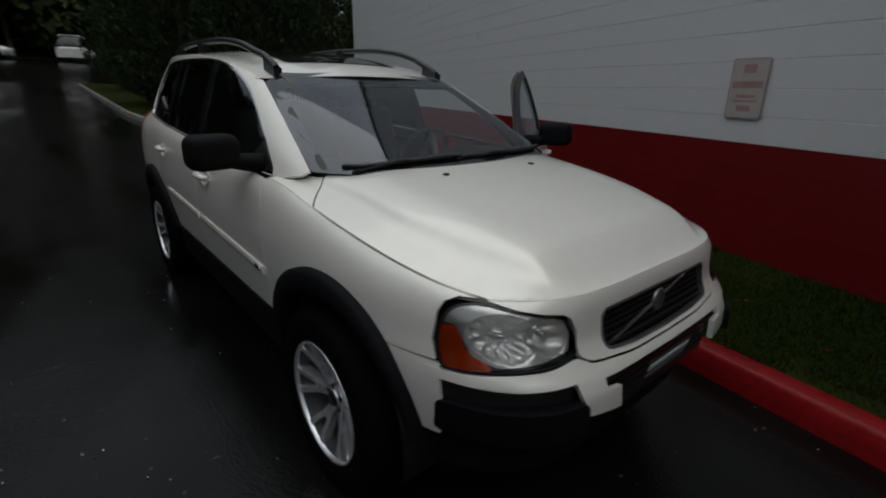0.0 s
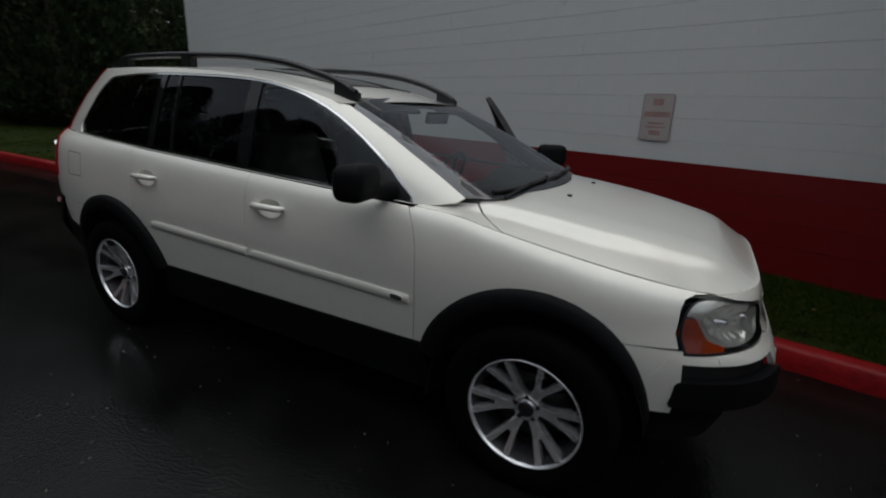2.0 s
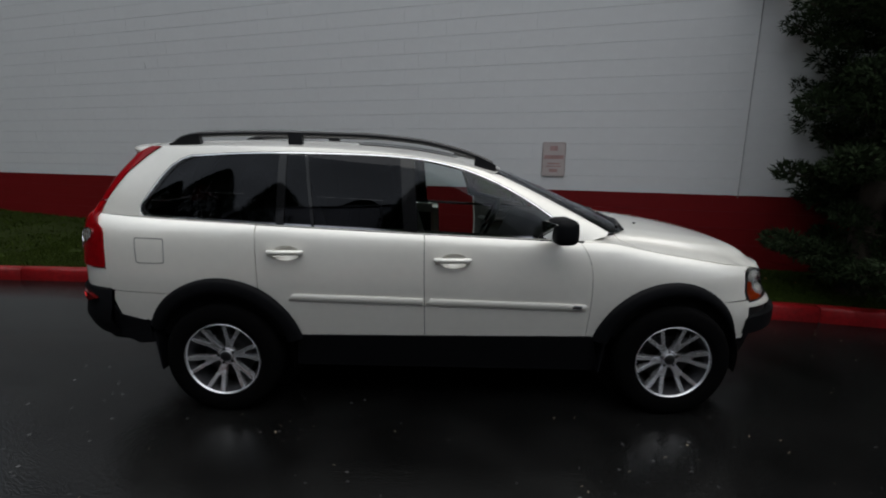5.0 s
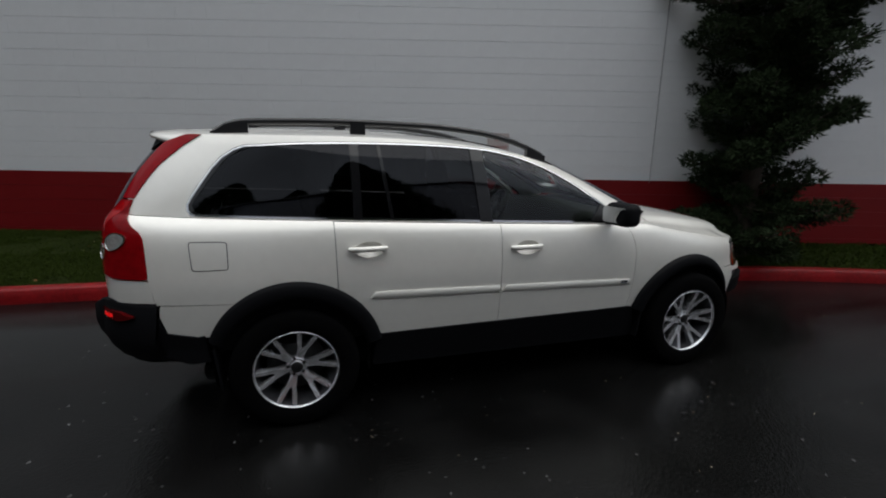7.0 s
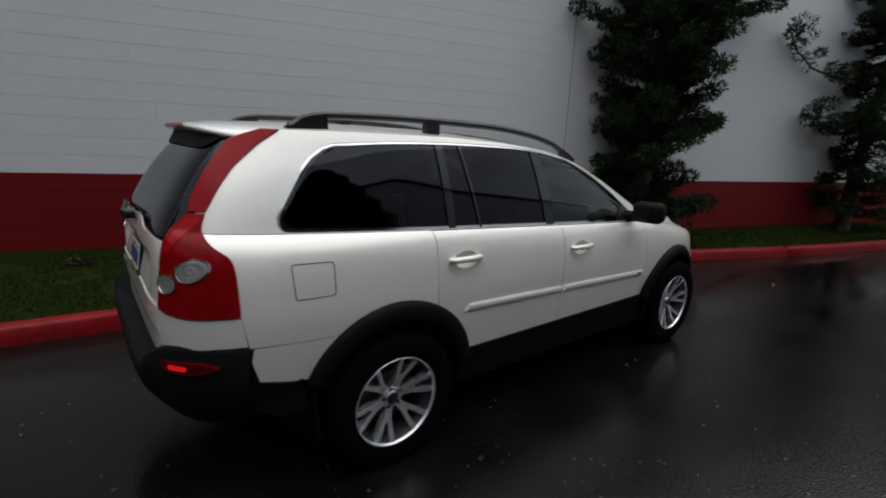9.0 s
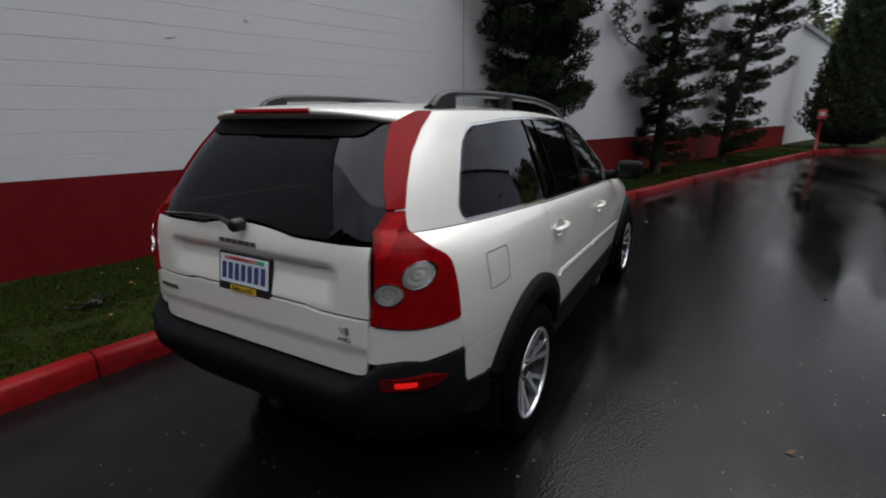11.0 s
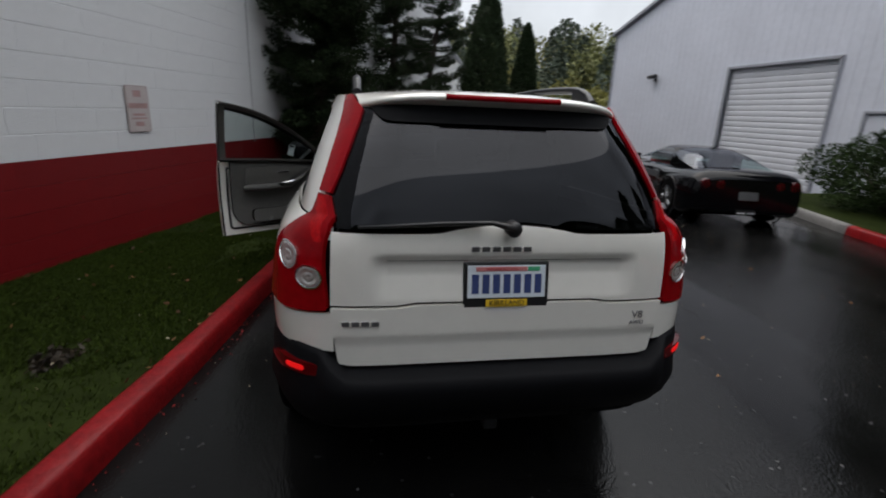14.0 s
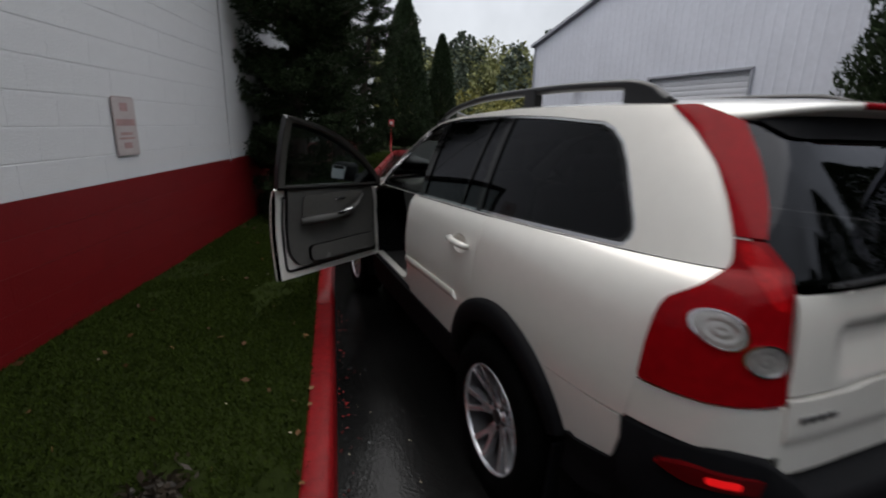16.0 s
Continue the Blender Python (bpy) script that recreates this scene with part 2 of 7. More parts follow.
PAINT = mat("pearl_white_paint", (0.87, 0.855, 0.805), 0.36, 0.22, 0.5, coat=1.0, vary=0.02, vary_scale=2)
CLAD = mat("black_cladding", (0.0052, 0.0054, 0.0066), 0.6, spec=0.09, bump=0.15, scale=400, vary=0.15, vary_scale=4)
BLACK = mat("black_trim", (0.012, 0.012, 0.013), 0.35, vary=0.1)
DARK = mat("dark_underbody", (0.008, 0.008, 0.008), 0.9, spec=0.1, vary=0.2)
RAIL = mat("grey_rail_plastic", (0.012, 0.012, 0.014), 0.30, spec=0.45, vary=0.15, vary_scale=6)
RUBBER = mat("tyre_rubber", (0.0028, 0.0028, 0.003), 0.9, spec=0.03, bump=0.2, scale=200, vary=0.2)
ALLOY = mat("alloy", (0.86, 0.87, 0.91), 0.24, 0.8, vary=0.06, vary_scale=8)
CHROME = mat("chrome", (0.8, 0.8, 0.82), 0.12, 1.0, vary=0.04)
STEEL = mat("brake_steel", (0.05, 0.05, 0.05), 0.5, 0.5, vary=0.3)
# alloy barrel in a near-black colour: shade between the spokes is painted in
BARREL = mat("rim_barrel", (0.03, 0.03, 0.034), 0.5, 0.4, vary=0.2)
GLASS = pane("clear_glass", (0.72, 0.80, 0.76), ior=1.85)
TINT = pane("tinted_glass", (0.035, 0.036, 0.04), ior=1.36)
SIDE_GLASS = pane("side_glass", (0.50, 0.57, 0.55), ior=1.45)
TINT_ROOF = mat("dark_roof_glass", (0.008, 0.008, 0.009), 0.05, spec=0.5, vary=0.1)
DOOR_GLASS = pane("door_glass", (0.55, 0.62, 0.60), ior=1.3)
LENS = pane("lamp_lens", (0.93, 0.94, 0.95))
RED_LENS = mat("red_lens", (0.17, 0.0015, 0.004), 0.14, spec=0.12, coat=0.0, vary=0.25, vary_scale=3)
RED_LENS.node_tree.nodes["Principled BSDF"].inputs["Emission Color"].default_value = (1.0, 0.015, 0.02, 1)
RED_LENS.node_tree.nodes["Principled BSDF"].inputs["Emission Strength"].default_value = 0.014
SOFT_RED = mat("softly_lit_red", (0.22, 0.002, 0.004), 0.14, spec=0.14, coat=0.0, vary=0.4, vary_scale=9)
SOFT_RED.node_tree.nodes["Principled BSDF"].inputs["Emission Color"].default_value = (1.0, 0.012, 0.015, 1)
SOFT_RED.node_tree.nodes["Principled BSDF"].inputs["Emission Strength"].default_value = 0.045
RED_DARK = mat("red_pillar_lens", (0.25, 0.002, 0.006), 0.14, spec=0.14, coat=0.0, vary=0.12, vary_scale=4)
BUMPER_RED = mat("dark_red_lens", (0.09, 0.002, 0.003), 0.12, spec=0.3, vary=0.2, vary_scale=20)
AMBER = mat("amber_lens", (0.75, 0.09, 0.01), 0.15, coat=1.0, vary=0.08, vary_scale=8)
DARK_CHROME = mat("dark_chrome", (0.26, 0.26, 0.27), 0.3, 0.8, vary=0.1)
CLEAR_LAMP = mat("clear_lamp_lens", (0.55, 0.54, 0.53), 0.18, 0.6, coat=1.0, vary=0.25, vary_scale=40)
REFLECTOR = mat("lamp_reflector", (0.95, 0.92, 0.85), 0.18, 0.65, bump=0.12, scale=60, vary=0.05)
LEATHER = mat("grey_leather", (0.11, 0.107, 0.098), 0.55, bump=0.2, scale=150, vary=0.1)
TRIM = mat("interior_trim", (0.085, 0.083, 0.078), 0.6, bump=0.15, scale=300, vary=0.1)
DASH = mat("dark_dashboard", (0.03, 0.03, 0.03), 0.6, bump=0.1, scale=200, vary=0.1)
# ---------------------------------------------------------------- ground, kerbs and lawn
def node_mix(nt, a, b, fac):
    m = nt.nodes.new("ShaderNodeMix")
    m.data_type = "FLOAT"
    nt.links.new(fac, m.inputs[0])
    m.inputs[2].default_value, m.inputs[3].default_value = a, b
    return m.outputs[0]


def wet_asphalt():
    """Dark stone chips under a film of water that lies in some places deeper than in others."""
    m = bpy.data.materials.new("wet_asphalt")
    m.use_nodes = True
    nt = m.node_tree
    b = nt.nodes["Principled BSDF"]
    tc = nt.nodes.new("ShaderNodeTexCoord")

    def noise_at(scale, detail, stretch=None):
        n = nt.nodes.new("ShaderNodeTexNoise")
        n.inputs["Scale"].default_value, n.inputs["Detail"].default_value = scale, detail
        src = tc.outputs["Object"]
        if stretch:
            mp = nt.nodes.new("ShaderNodeMapping")
            mp.inputs["Scale"].default_value = stretch
            mp.inputs["Rotation"].default_value = (0, 0, radians(17))
            nt.links.new(src, mp.inputs[0])
            src = mp.outputs[0]
        nt.links.new(src, n.inputs["Vector"])
        return n.outputs["Fac"]

    def ramp(src, lo, hi, a=0.0, c=1.0):
        r = nt.nodes.new("ShaderNodeMapRange")
        r.interpolation_type = "SMOOTHSTEP"
        for k, v in zip(("From Min", "From Max", "To Min", "To Max"), (lo, hi, a, c)):
            r.inputs[k].default_value = v
        nt.links.new(src, r.inputs["Value"])
        return r.outputs[0]
    pools = ramp(noise_at(0.8, 5, (0.22, 1.2, 1)), 0.44, 0.66)
    blotch = noise_at(1.7, 6)
    chips = nt.nodes.new("ShaderNodeTexVoronoi")
    chips.inputs["Scale"].default_value = 70
    nt.links.new(tc.outputs["Object"], chips.inputs["Vector"])
    shade = ramp(blotch, 0.3, 0.7, 0.003, 0.007)
    speck = ramp(chips.outputs["Color"], 0.93, 1.0, 0.0, 0.10)
    add = nt.nodes.new("ShaderNodeMath")
    nt.links.new(shade, add.inputs[0])
    nt.links.new(speck, add.inputs[1])
    col = nt.nodes.new("ShaderNodeCombineColor")
    for k in range(3):
        nt.links.new(add.outputs[0], col.inputs[k])
    nt.links.new(col.outputs[0], b.inputs["Base Color"])
    nt.links.new(node_mix(nt, 0.22, 0.06, pools), b.inputs["Roughness"])
    bp = nt.nodes.new("ShaderNodeBump")
    bp.inputs["Distance"].default_value = 0.006
    nt.links.new(node_mix(nt, 0.18, 0.025, pools), bp.inputs["Strength"])
    mixh = nt.nodes.new("ShaderNodeMath")
    nt.links.new(chips.outputs["Distance"], mixh.inputs[0])
    nt.links.new(noise_at(35, 4), mixh.inputs[1])
    nt.links.new(mixh.outputs[0], bp.inputs["Height"])
    nt.links.new(bp.outputs[0], b.inputs["Normal"])
    b.inputs["Specular IOR Level"].default_value = 0.21
    return m


ASPHALT = wet_asphalt()
SOIL = mat("lawn_soil", (0.018, 0.026, 0.006), 0.95, spec=0.05, vary=0.35, vary_scale=1.6, bump=0.8, scale=40)
KERB = mat("red_kerb_paint", (0.20, 0.006, 0.008), 0.40, spec=0.25, vary=0.30, vary_scale=2.5, bump=0.35, scale=45, island=True)
GREY_KERB = mat("grey_kerb", (0.16, 0.155, 0.15), 0.6, vary=0.25, vary_scale=2.5, bump=0.4, scale=45)
WALL_P, WALL_D = Vector((1.42, 2.72, 0)), Vector((1, -0.313, 0)).normalized()
WALL_N = Vector((WALL_D.y, -WALL_D.x, 0))
ANG = math.degrees(math.atan2(WALL_D.y, WALL_D.x))


def rise(x):
    """The yard climbs gently behind the car."""
    u = (-x - 7.0) / 2.0
    ramp, bank = (min(1.0, max(0.0, v)) for v in ((-x - 32.5) / 7.0, (-x - 46.5) / 16.0))
    slope = 0.05 * 2.0 * (math.log1p(math.exp(u)) if u < 30 else u)
    return min(slope, 2.6) + 1.1 * ramp * ramp * (3 - 2 * ramp) + 5.5 * bank * bank * (3 - 2 * bank)


def wall_at(s, z, out=0.0):
    return WALL_P + WALL_D * s + WALL_N * out + Vector((0, 0, z))


def wall_y(x):
    return WALL_P.y - 0.313 * (x - WALL_P.x)


bm = bmesh.new()
xs = [-400, -200, -120, -80] + steps(-66, 10, 76) + [14, 20, 30, 45, 70, 120, 220, 400]
ys = [-400, -200, -100, -60, -40, -25, -15, -10, -5, 0, 5, 10, 20, 40, 100, 200, 400]
grid_surface(bm, xs, ys, lambda x, y: (x, y, rise(x)))
bmesh.ops.recalc_face_normals(bm, faces=bm.faces)
ground = link_mesh("ground", bm, ASPHALT)
tagged(ground, "dark wet asphalt yard with shallow puddles", "asphalt", kind="structure")
bm = bmesh.new()
grid_surface(bm, steps(-45.5, -75, 24), steps(-60, 60, 40), lambda x, y: (x, y, rise(x) + 0.06 + 0.15 * noise.noise(Vector((x * 0.3, y * 0.3, 2.0)))))
bmesh.ops.recalc_face_normals(bm, faces=bm.faces)
tagged(link_mesh("grass_bank", bm, SOIL, True), "dark grassy bank behind the far parking", "bank", kind="structure")

KERB_Y = curve([(-34, 0.7), (-17, 0.75), (-9, 1.66), (-5.2, 1.93), (-2.6, 1.79), (-1.2, 1.55), (1.8, 1.08), (3.9, 0.70), (6.7, -0.3), (10.4, -1.45), (19.7, -4.6), (21.5, -5.2)])
KERB_PROFILE = [(-0.002, -0.03), (0.0, 0.06), (0.012, 0.125), (0.022, 0.143), (0.04, 0.152), (0.13, 0.154), (0.145, 0.148), (0.152, 0.10)]


def kerb_stone(bm, a, b, path, n=6, cut=0.006):
    """One length of kerb with closed ends; path(s) gives the point and the way across."""
    rings = []
    for s in steps(a + cut, b - cut, n):
        p, across = path(s)
        rings.append([bm.verts.new(p + across * u + Vector((0, 0, v))) for u, v in KERB_PROFILE])
    for q, r in zip(rings, rings[1:]):
        for k in range(len(KERB_PROFILE) - 1):
            bm.faces.new((q[k], r[k], r[k + 1], q[k + 1])).smooth = True
    bm.faces.new(rings[0])
    bm.faces.new(list(reversed(rings[-1])))
    return bm


def lawn_path(x):
    d = 0.05
    t = Vector((2 * d, KERB_Y(x + d) - KERB_Y(x - d), 0)).normalized()
    return Vector((x, KERB_Y(x), rise(x))), Vector((-t.y, t.x, 0))


red_kerb = thing("kerb", "red painted concrete kerb along the lawn", "kerb", kind="structure")
x = -32.3
while x < 21:
    part("kerb_stone", kerb_stone(bmesh.new(), x, x + 3.0, lawn_path), KERB if x > -12 else GREY_KERB, red_kerb)
    x += 3.0
# the kerb turns round the planting at the end of the yard
END = [(21.7, -5.25), (22.9, -5.8), (23.7, -6.8), (24.3, -8.2), (24.7, -9.6), (24.95, -11.0)]


def poly_path(points):
    pts = [Vector((*p, 0)) for p in points]

    def f(s):
        k = min(int(s), len(pts) - 2)
        p = pts[k].lerp(pts[k + 1], s - k)
        t = (pts[k + 1] - pts[k]).normalized()
        return p, Vector((-t.y, t.x, 0))
    return f


for k in range(len(END) - 1):
    part("kerb_stone", kerb_stone(bmesh.new(), k, k + 1, poly_path(END), 3, 0.004), KERB, red_kerb)
SIDE = [(-14, -5.2), (-6, -5.6), (-2, -6.2), (0.35, -6.8), (1.4, -7.0), (2.3, -7.25), (3.8, -7.75), (5.5, -8.4)]
side_kerb = thing("kerb", "red and bare grey concrete kerb before the shrubs", "kerb", kind="structure")
flip_path = lambda f: (lambda s: (f(s)[0] + Vector((0, 0, rise(f(s)[0].x))), -f(s)[1]))
for k in range(len(SIDE) - 1):
    part("kerb_stone", kerb_stone(bmesh.new(), k, k + 1, flip_path(poly_path(SIDE)), 6, 0.002), KERB if k < 5 else GREY_KERB, side_kerb)
ISLE = [(9.5, -9.7), (12.4, -9.75), (14.3, -9.9), (16.8, -10.15), (18.6, -10.3), (19.6, -10.9), (19.9, -12.0)]
isle_kerb = thing("kerb", "grey concrete kerb before the metal building", "kerb", kind="structure")
for k in range(len(ISLE) - 1):
    part("kerb_stone", kerb_stone(bmesh.new(), k, k + 1, flip_path(poly_path(ISLE)), 4, 0.003), GREY_KERB, isle_kerb)

# lawn
def lawn_z(x, v):
    bumps = 0.02 * noise.noise(Vector((x * 1.3, v * 3.0, 0.3)))
    return rise(x) * (1 - 0.3 * v) + 0.138 + 0.10 * v ** 0.8 + bumps * min(1, v * 6, (1 - v) * 6)


def lawn_point(x, v, up=0.0):
    y0 = KERB_Y(x) + 0.145
    y1 = (wall_y(x) if x > -11.7 else 12.0) - 0.0
    return Vector((x, y0 + v * (y1 - y0 + 0.02), lawn_z(x, v) + up))


bm = bmesh.new()
grid_surface(bm, steps(-33, -12, 40) + steps(-11.69, 22.5, 160), steps(0, 1, 14), lawn_point)
tagged(link_mesh("lawn", bm, SOIL, True), "short damp green lawn strip with bare patches", "grass", kind="structure")
bm = bmesh.new()
bed = [Vector((*p, 0)) for p in END]
grid_surface(bm, steps(0, 4.99, 16), steps(0, 1, 6), lambda s, v: poly_path(END)(s)[0] + poly_path(END)(s)[1] * 0.14 + Vector((v * 9.0, v * 1.5, 0.14)))
tagged(link_mesh("planting_bed", bm, SOIL, True), "dark planting bed under the cypresses", "soil", kind="structure")
bm = bmesh.new()
grid_surface(bm, steps(0, 6.99, 30), steps(0, 1, 6), lambda s, v: flip_path(poly_path(SIDE))(s)[0] + Vector((0.2 * v, -0.14 - 12 * v, 0.145 + 0.15 * v)))
tagged(link_mesh("planting_bed", bm, SOIL, True), "dark planting bed with shrubs", "soil", kind="structure")
bm = bmesh.new()
grid_surface(bm, steps(0, 5.99, 24), steps(0, 1, 4), lambda s, v: flip_path(poly_path(ISLE))(s)[0] + Vector((-0.1 * v, -0.14 - 1.2 * v, 0.145)))
tagged(link_mesh("planting_bed", bm, SOIL, True), "dark planting bed beside the metal building", "soil", kind="structure")
# ---------------------------------------------------------------- the white block wall
WHITE_WALL = mat("white_wall_paint", (0.70, 0.705, 0.715), 0.42, vary=0.02, vary_scale=1.2, bump=0.25, scale=70)
RED_WALL = mat("red_wall_paint", (0.17, 0.008, 0.010), 0.40, spec=0.25, vary=0.05, vary_scale=1.2, bump=0.25, scale=70, island=True)
JOINT_W = mat("white_joint", (0.70, 0.705, 0.715), 0.5, vary=0.1, vary_scale=2)
JOINT_R = mat("red_joint", (0.16, 0.010, 0.012), 0.5, vary=0.1, vary_scale=2)
S0, S1, COURSE, BLOCK = -13.7, 23.3, 0.2032, 0.4064
RED_TOP = 1.128
WALL_TOP = RED_TOP + 31 * COURSE
frame_m = Matrix.Translation(WALL_P) @ pose(0, 0, 0, 0, 0, ANG)
wall = thing("wall_north", "white painted block wall of a long building", "wall", kind="structure")
base = thing("wall_base", "dark red painted base band of the block wall", "wall", kind="structure")
bm = bmesh.new()
box(bm, S1 - S0, 0.3, WALL_TOP - RED_TOP, frame_m @ pose((S0 + S1) / 2, 0.1525, (WALL_TOP + RED_TOP) / 2))
part("core", bm, JOINT_W, wall)
bm = bmesh.new()
box(bm, S1 - S0, 0.3, RED_TOP + 0.3, frame_m @ pose((S0 + S1) / 2, 0.1525, RED_TOP / 2 - 0.15))
part("core", bm, JOINT_R, base)


def block_mesh(material, e):
    """One block face, 2.4 mm proud of the joint, with soft edges."""
    w, h, t = BLOCK / 2 - 0.0001, COURSE / 2 - 0.0006, 0.0006
    low = 0.0022
    v = [(-w, 0.006, -h), (w, 0.006, -h), (w, 0.006, h), (-w, 0.006, h), (-w + 0.0002, -t, -h + low), (w - 0.0002, -t, -h + low), (w - 0.0002, -t, h - e), (-w + 0.0002, -t, h - e)]
    f = [(4, 5, 6, 7), (0, 1, 5, 4), (1, 2, 6, 5), (2, 3, 7, 6), (3, 0, 4, 7)]
    me = bpy.data.meshes.new("block")
    me.from_pydata(v, [], f)
    me.materials.append(material)
    return me


def block_rows():
    for r in range(-5, 31):
        z = RED_TOP + (r + 0.5) * COURSE
        s = S0 + (BLOCK / 2 if r % 2 else 0) + BLOCK / 2
        while s + BLOCK / 2 <= S1:
            yield r, s, z
            s += BLOCK


proto = {True: block_mesh(WHITE_WALL, 0.006), False: block_mesh(RED_WALL, 0.0025)}
counts = {True: 0, False: 0}
rest = {True: ([], []), False: ([], [])}
rng = random.Random(4)
for r, s, z in block_rows():
    white = r >= 0
    tilt = pose(s, rng.uniform(-0.0002, 0.0002), z, rng.uniform(-0.08, 0.08), 0, rng.uniform(-0.02, 0.02))
    near = (-3.6 < s < 5.2 and r < 11) if white else (-4.5 < s < 8)
    if near and counts[white] < 290:
        counts[white] += 1
        ob = new("block", proto[white])
        ob.parent = wall if white else base
        ob.matrix_basis = frame_m @ tilt
    else:
        vs, fs = rest[white]
        k = len(vs)
        me = proto[white]
        m = frame_m @ tilt
        vs += [tuple(m @ v.co) for v in me.vertices]
        fs += [tuple(i + k for i in p.vertices) for p in me.polygons]
for white in (True, False):
    me = bpy.data.meshes.new("far_blocks")
    me.from_pydata(*[rest[white][0], [], rest[white][1]])
    me.materials.append(WHITE_WALL if white else RED_WALL)
    ob = new("far_blocks", me)
    ob.parent = wall if white else base
    ob["kind"] = "stuff"
# roof edge and the end face
bm = bmesh.new()
box(bm, S1 - S0 + 0.1, 0.4, 0.12, frame_m @ pose((S0 + S1) / 2, 0.15, WALL_TOP + 0.06), 0.01)
part("coping", bm, JOINT_W, wall)
for s, name in ((S0, "wall_west"), (S1, "wall_east")):
    bm = bmesh.new()
    box(bm, 0.3, 16, WALL_TOP + 0.3, frame_m @ pose(s + (0.15 if s < 0 else -0.15), 8.31, WALL_TOP / 2 - 0.15))
    tagged(link_mesh(name, bm, WHITE_WALL), "white painted end wall of the long building", "wall", kind="structure")
bm = bmesh.new()
box(bm, S1 - S0, 16, 0.2, frame_m @ pose((S0 + S1) / 2, 8.3, WALL_TOP - 0.1))
tagged(link_mesh("roof", bm, GREY_KERB), "flat grey roof of the long building", "roof", kind="structure")
# control joint of the wall, drawn as a thin grey bar
JOINT_LINE = mat("painted_conduit", (0.30, 0.30, 0.31), 0.5, vary=0.15, vary_scale=3)
bm = bmesh.new()
tube(bm, [frame_m @ Vector((2.21, -0.012, 1.10)), frame_m @ Vector((2.20, -0.012, 4.0)), frame_m @ Vector((2.20, -0.012, WALL_TOP))], 0.006, 8)
tagged(link_mesh("wall_joint", bm, JOINT_LINE, True), "thin painted conduit up the wall", "conduit")
# patches where the paint has lifted
rng = random.Random(9)
for s, z, w, h in ((0.13, 2.96, 0.09, 0.05), (-4.75, 2.30, 0.16, 0.13), (-4.9, 2.17, 0.12, 0.04), (-6.9, 3.0, 0.07, 0.09), (-2.0, 2.45, 0.10, 0.04), (-1.2, 2.7, 0.06, 0.05), (2.9, 2.2, 0.08, 0.03)):
    bm = bmesh.new()
    ring = [(w / 2 * math.cos(a) * rng.uniform(0.5, 1.2), h / 2 * math.sin(a) * rng.uniform(0.5, 1.2)) for a in [2 * math.pi * k / 11 for k in range(11)]]
    prism(bm, ring, 0.0, 0.006, frame_m @ pose(s, -0.002, z, 90), 0.002)
    tagged(link_mesh("paint_patch", bm, WHITE_WALL), "rough lump of lifted white paint", "paint patch")

# ---------------------------------------------------------------- the wall sign
SIGN_FACE = mat("faded_sign_face", (0.50, 0.44, 0.43), 0.45, vary=0.1, vary_scale=6)
SIGN_RED = mat("faded_sign_red", (0.40, 0.25, 0.24), 0.5, vary=0.2, vary_scale=12)
SIGN_EDGE = mat("sign_edge", (0.36, 0.28, 0.27), 0.5, vary=0.1)
sign = thing("wall_sign", "small faded red and white metal sign on the wall", "sign")
sm = frame_m @ pose(0.004, -0.012, 1.532, 90)
bm = bmesh.new()
prism(bm, rounded([(-0.15, -0.222), (0.15, -0.222), (0.15, 0.222), (-0.15, 0.222)], 0.025, 4), 0.0, 0.004, sm)
part("plate", bm, SIGN_EDGE, sign)
bm = bmesh.new()
prism(bm, rounded([(-0.142, -0.214), (0.142, -0.214), (0.142, 0.214), (-0.142, 0.214)], 0.022, 4), 0.004, 0.0055, sm)
part("face", bm, SIGN_FACE, sign, "pale faded face")
for x, y, w, h in ((-0.002, 0.145, 0.10, 0.062), (0.0, 0.03, 0.25, 0.05), (0.0, -0.055, 0.16, 0.022), (0.0, -0.09, 0.20, 0.016), (0.0, -0.145, 0.11, 0.045)):
    bm = bmesh.new()
    prism(bm, rounded([(x - w / 2, y - h / 2), (x + w / 2, y - h / 2), (x + w / 2, y + h / 2), (x - w / 2, y + h / 2)], 0.004, 2), 0.0055, 0.0065, sm)
    part("lettering_bar", bm, SIGN_RED, sign)
# ---------------------------------------------------------------- plants
def leaf_material(name, color, spread=0.5, rough=0.6, gloss=0.25):
    m = bpy.data.materials.new(name)
    m.use_nodes = True
    nt = m.node_tree
    b = nt.nodes["Principled BSDF"]
    geo, mr, mul = nt.nodes.new("ShaderNodeNewGeometry"), nt.nodes.new("ShaderNodeMapRange"), nt.nodes.new("ShaderNodeVectorMath")
    mr.inputs["To Min"].default_value, mr.inputs["To Max"].default_value = 1 - spread, 1 + spread
    nt.links.new(geo.outputs["Random Per Island"], mr.inputs["Value"])
    mul.operation = "SCALE"
    mul.inputs[0].default_value = color
    nt.links.new(mr.outputs[0], mul.inputs["Scale"])
    nt.links.new(mul.outputs[0], b.inputs["Base Color"])
    b.inputs["Roughness"].default_value = rough
    b.inputs["Specular IOR Level"].default_value = gloss
    return m


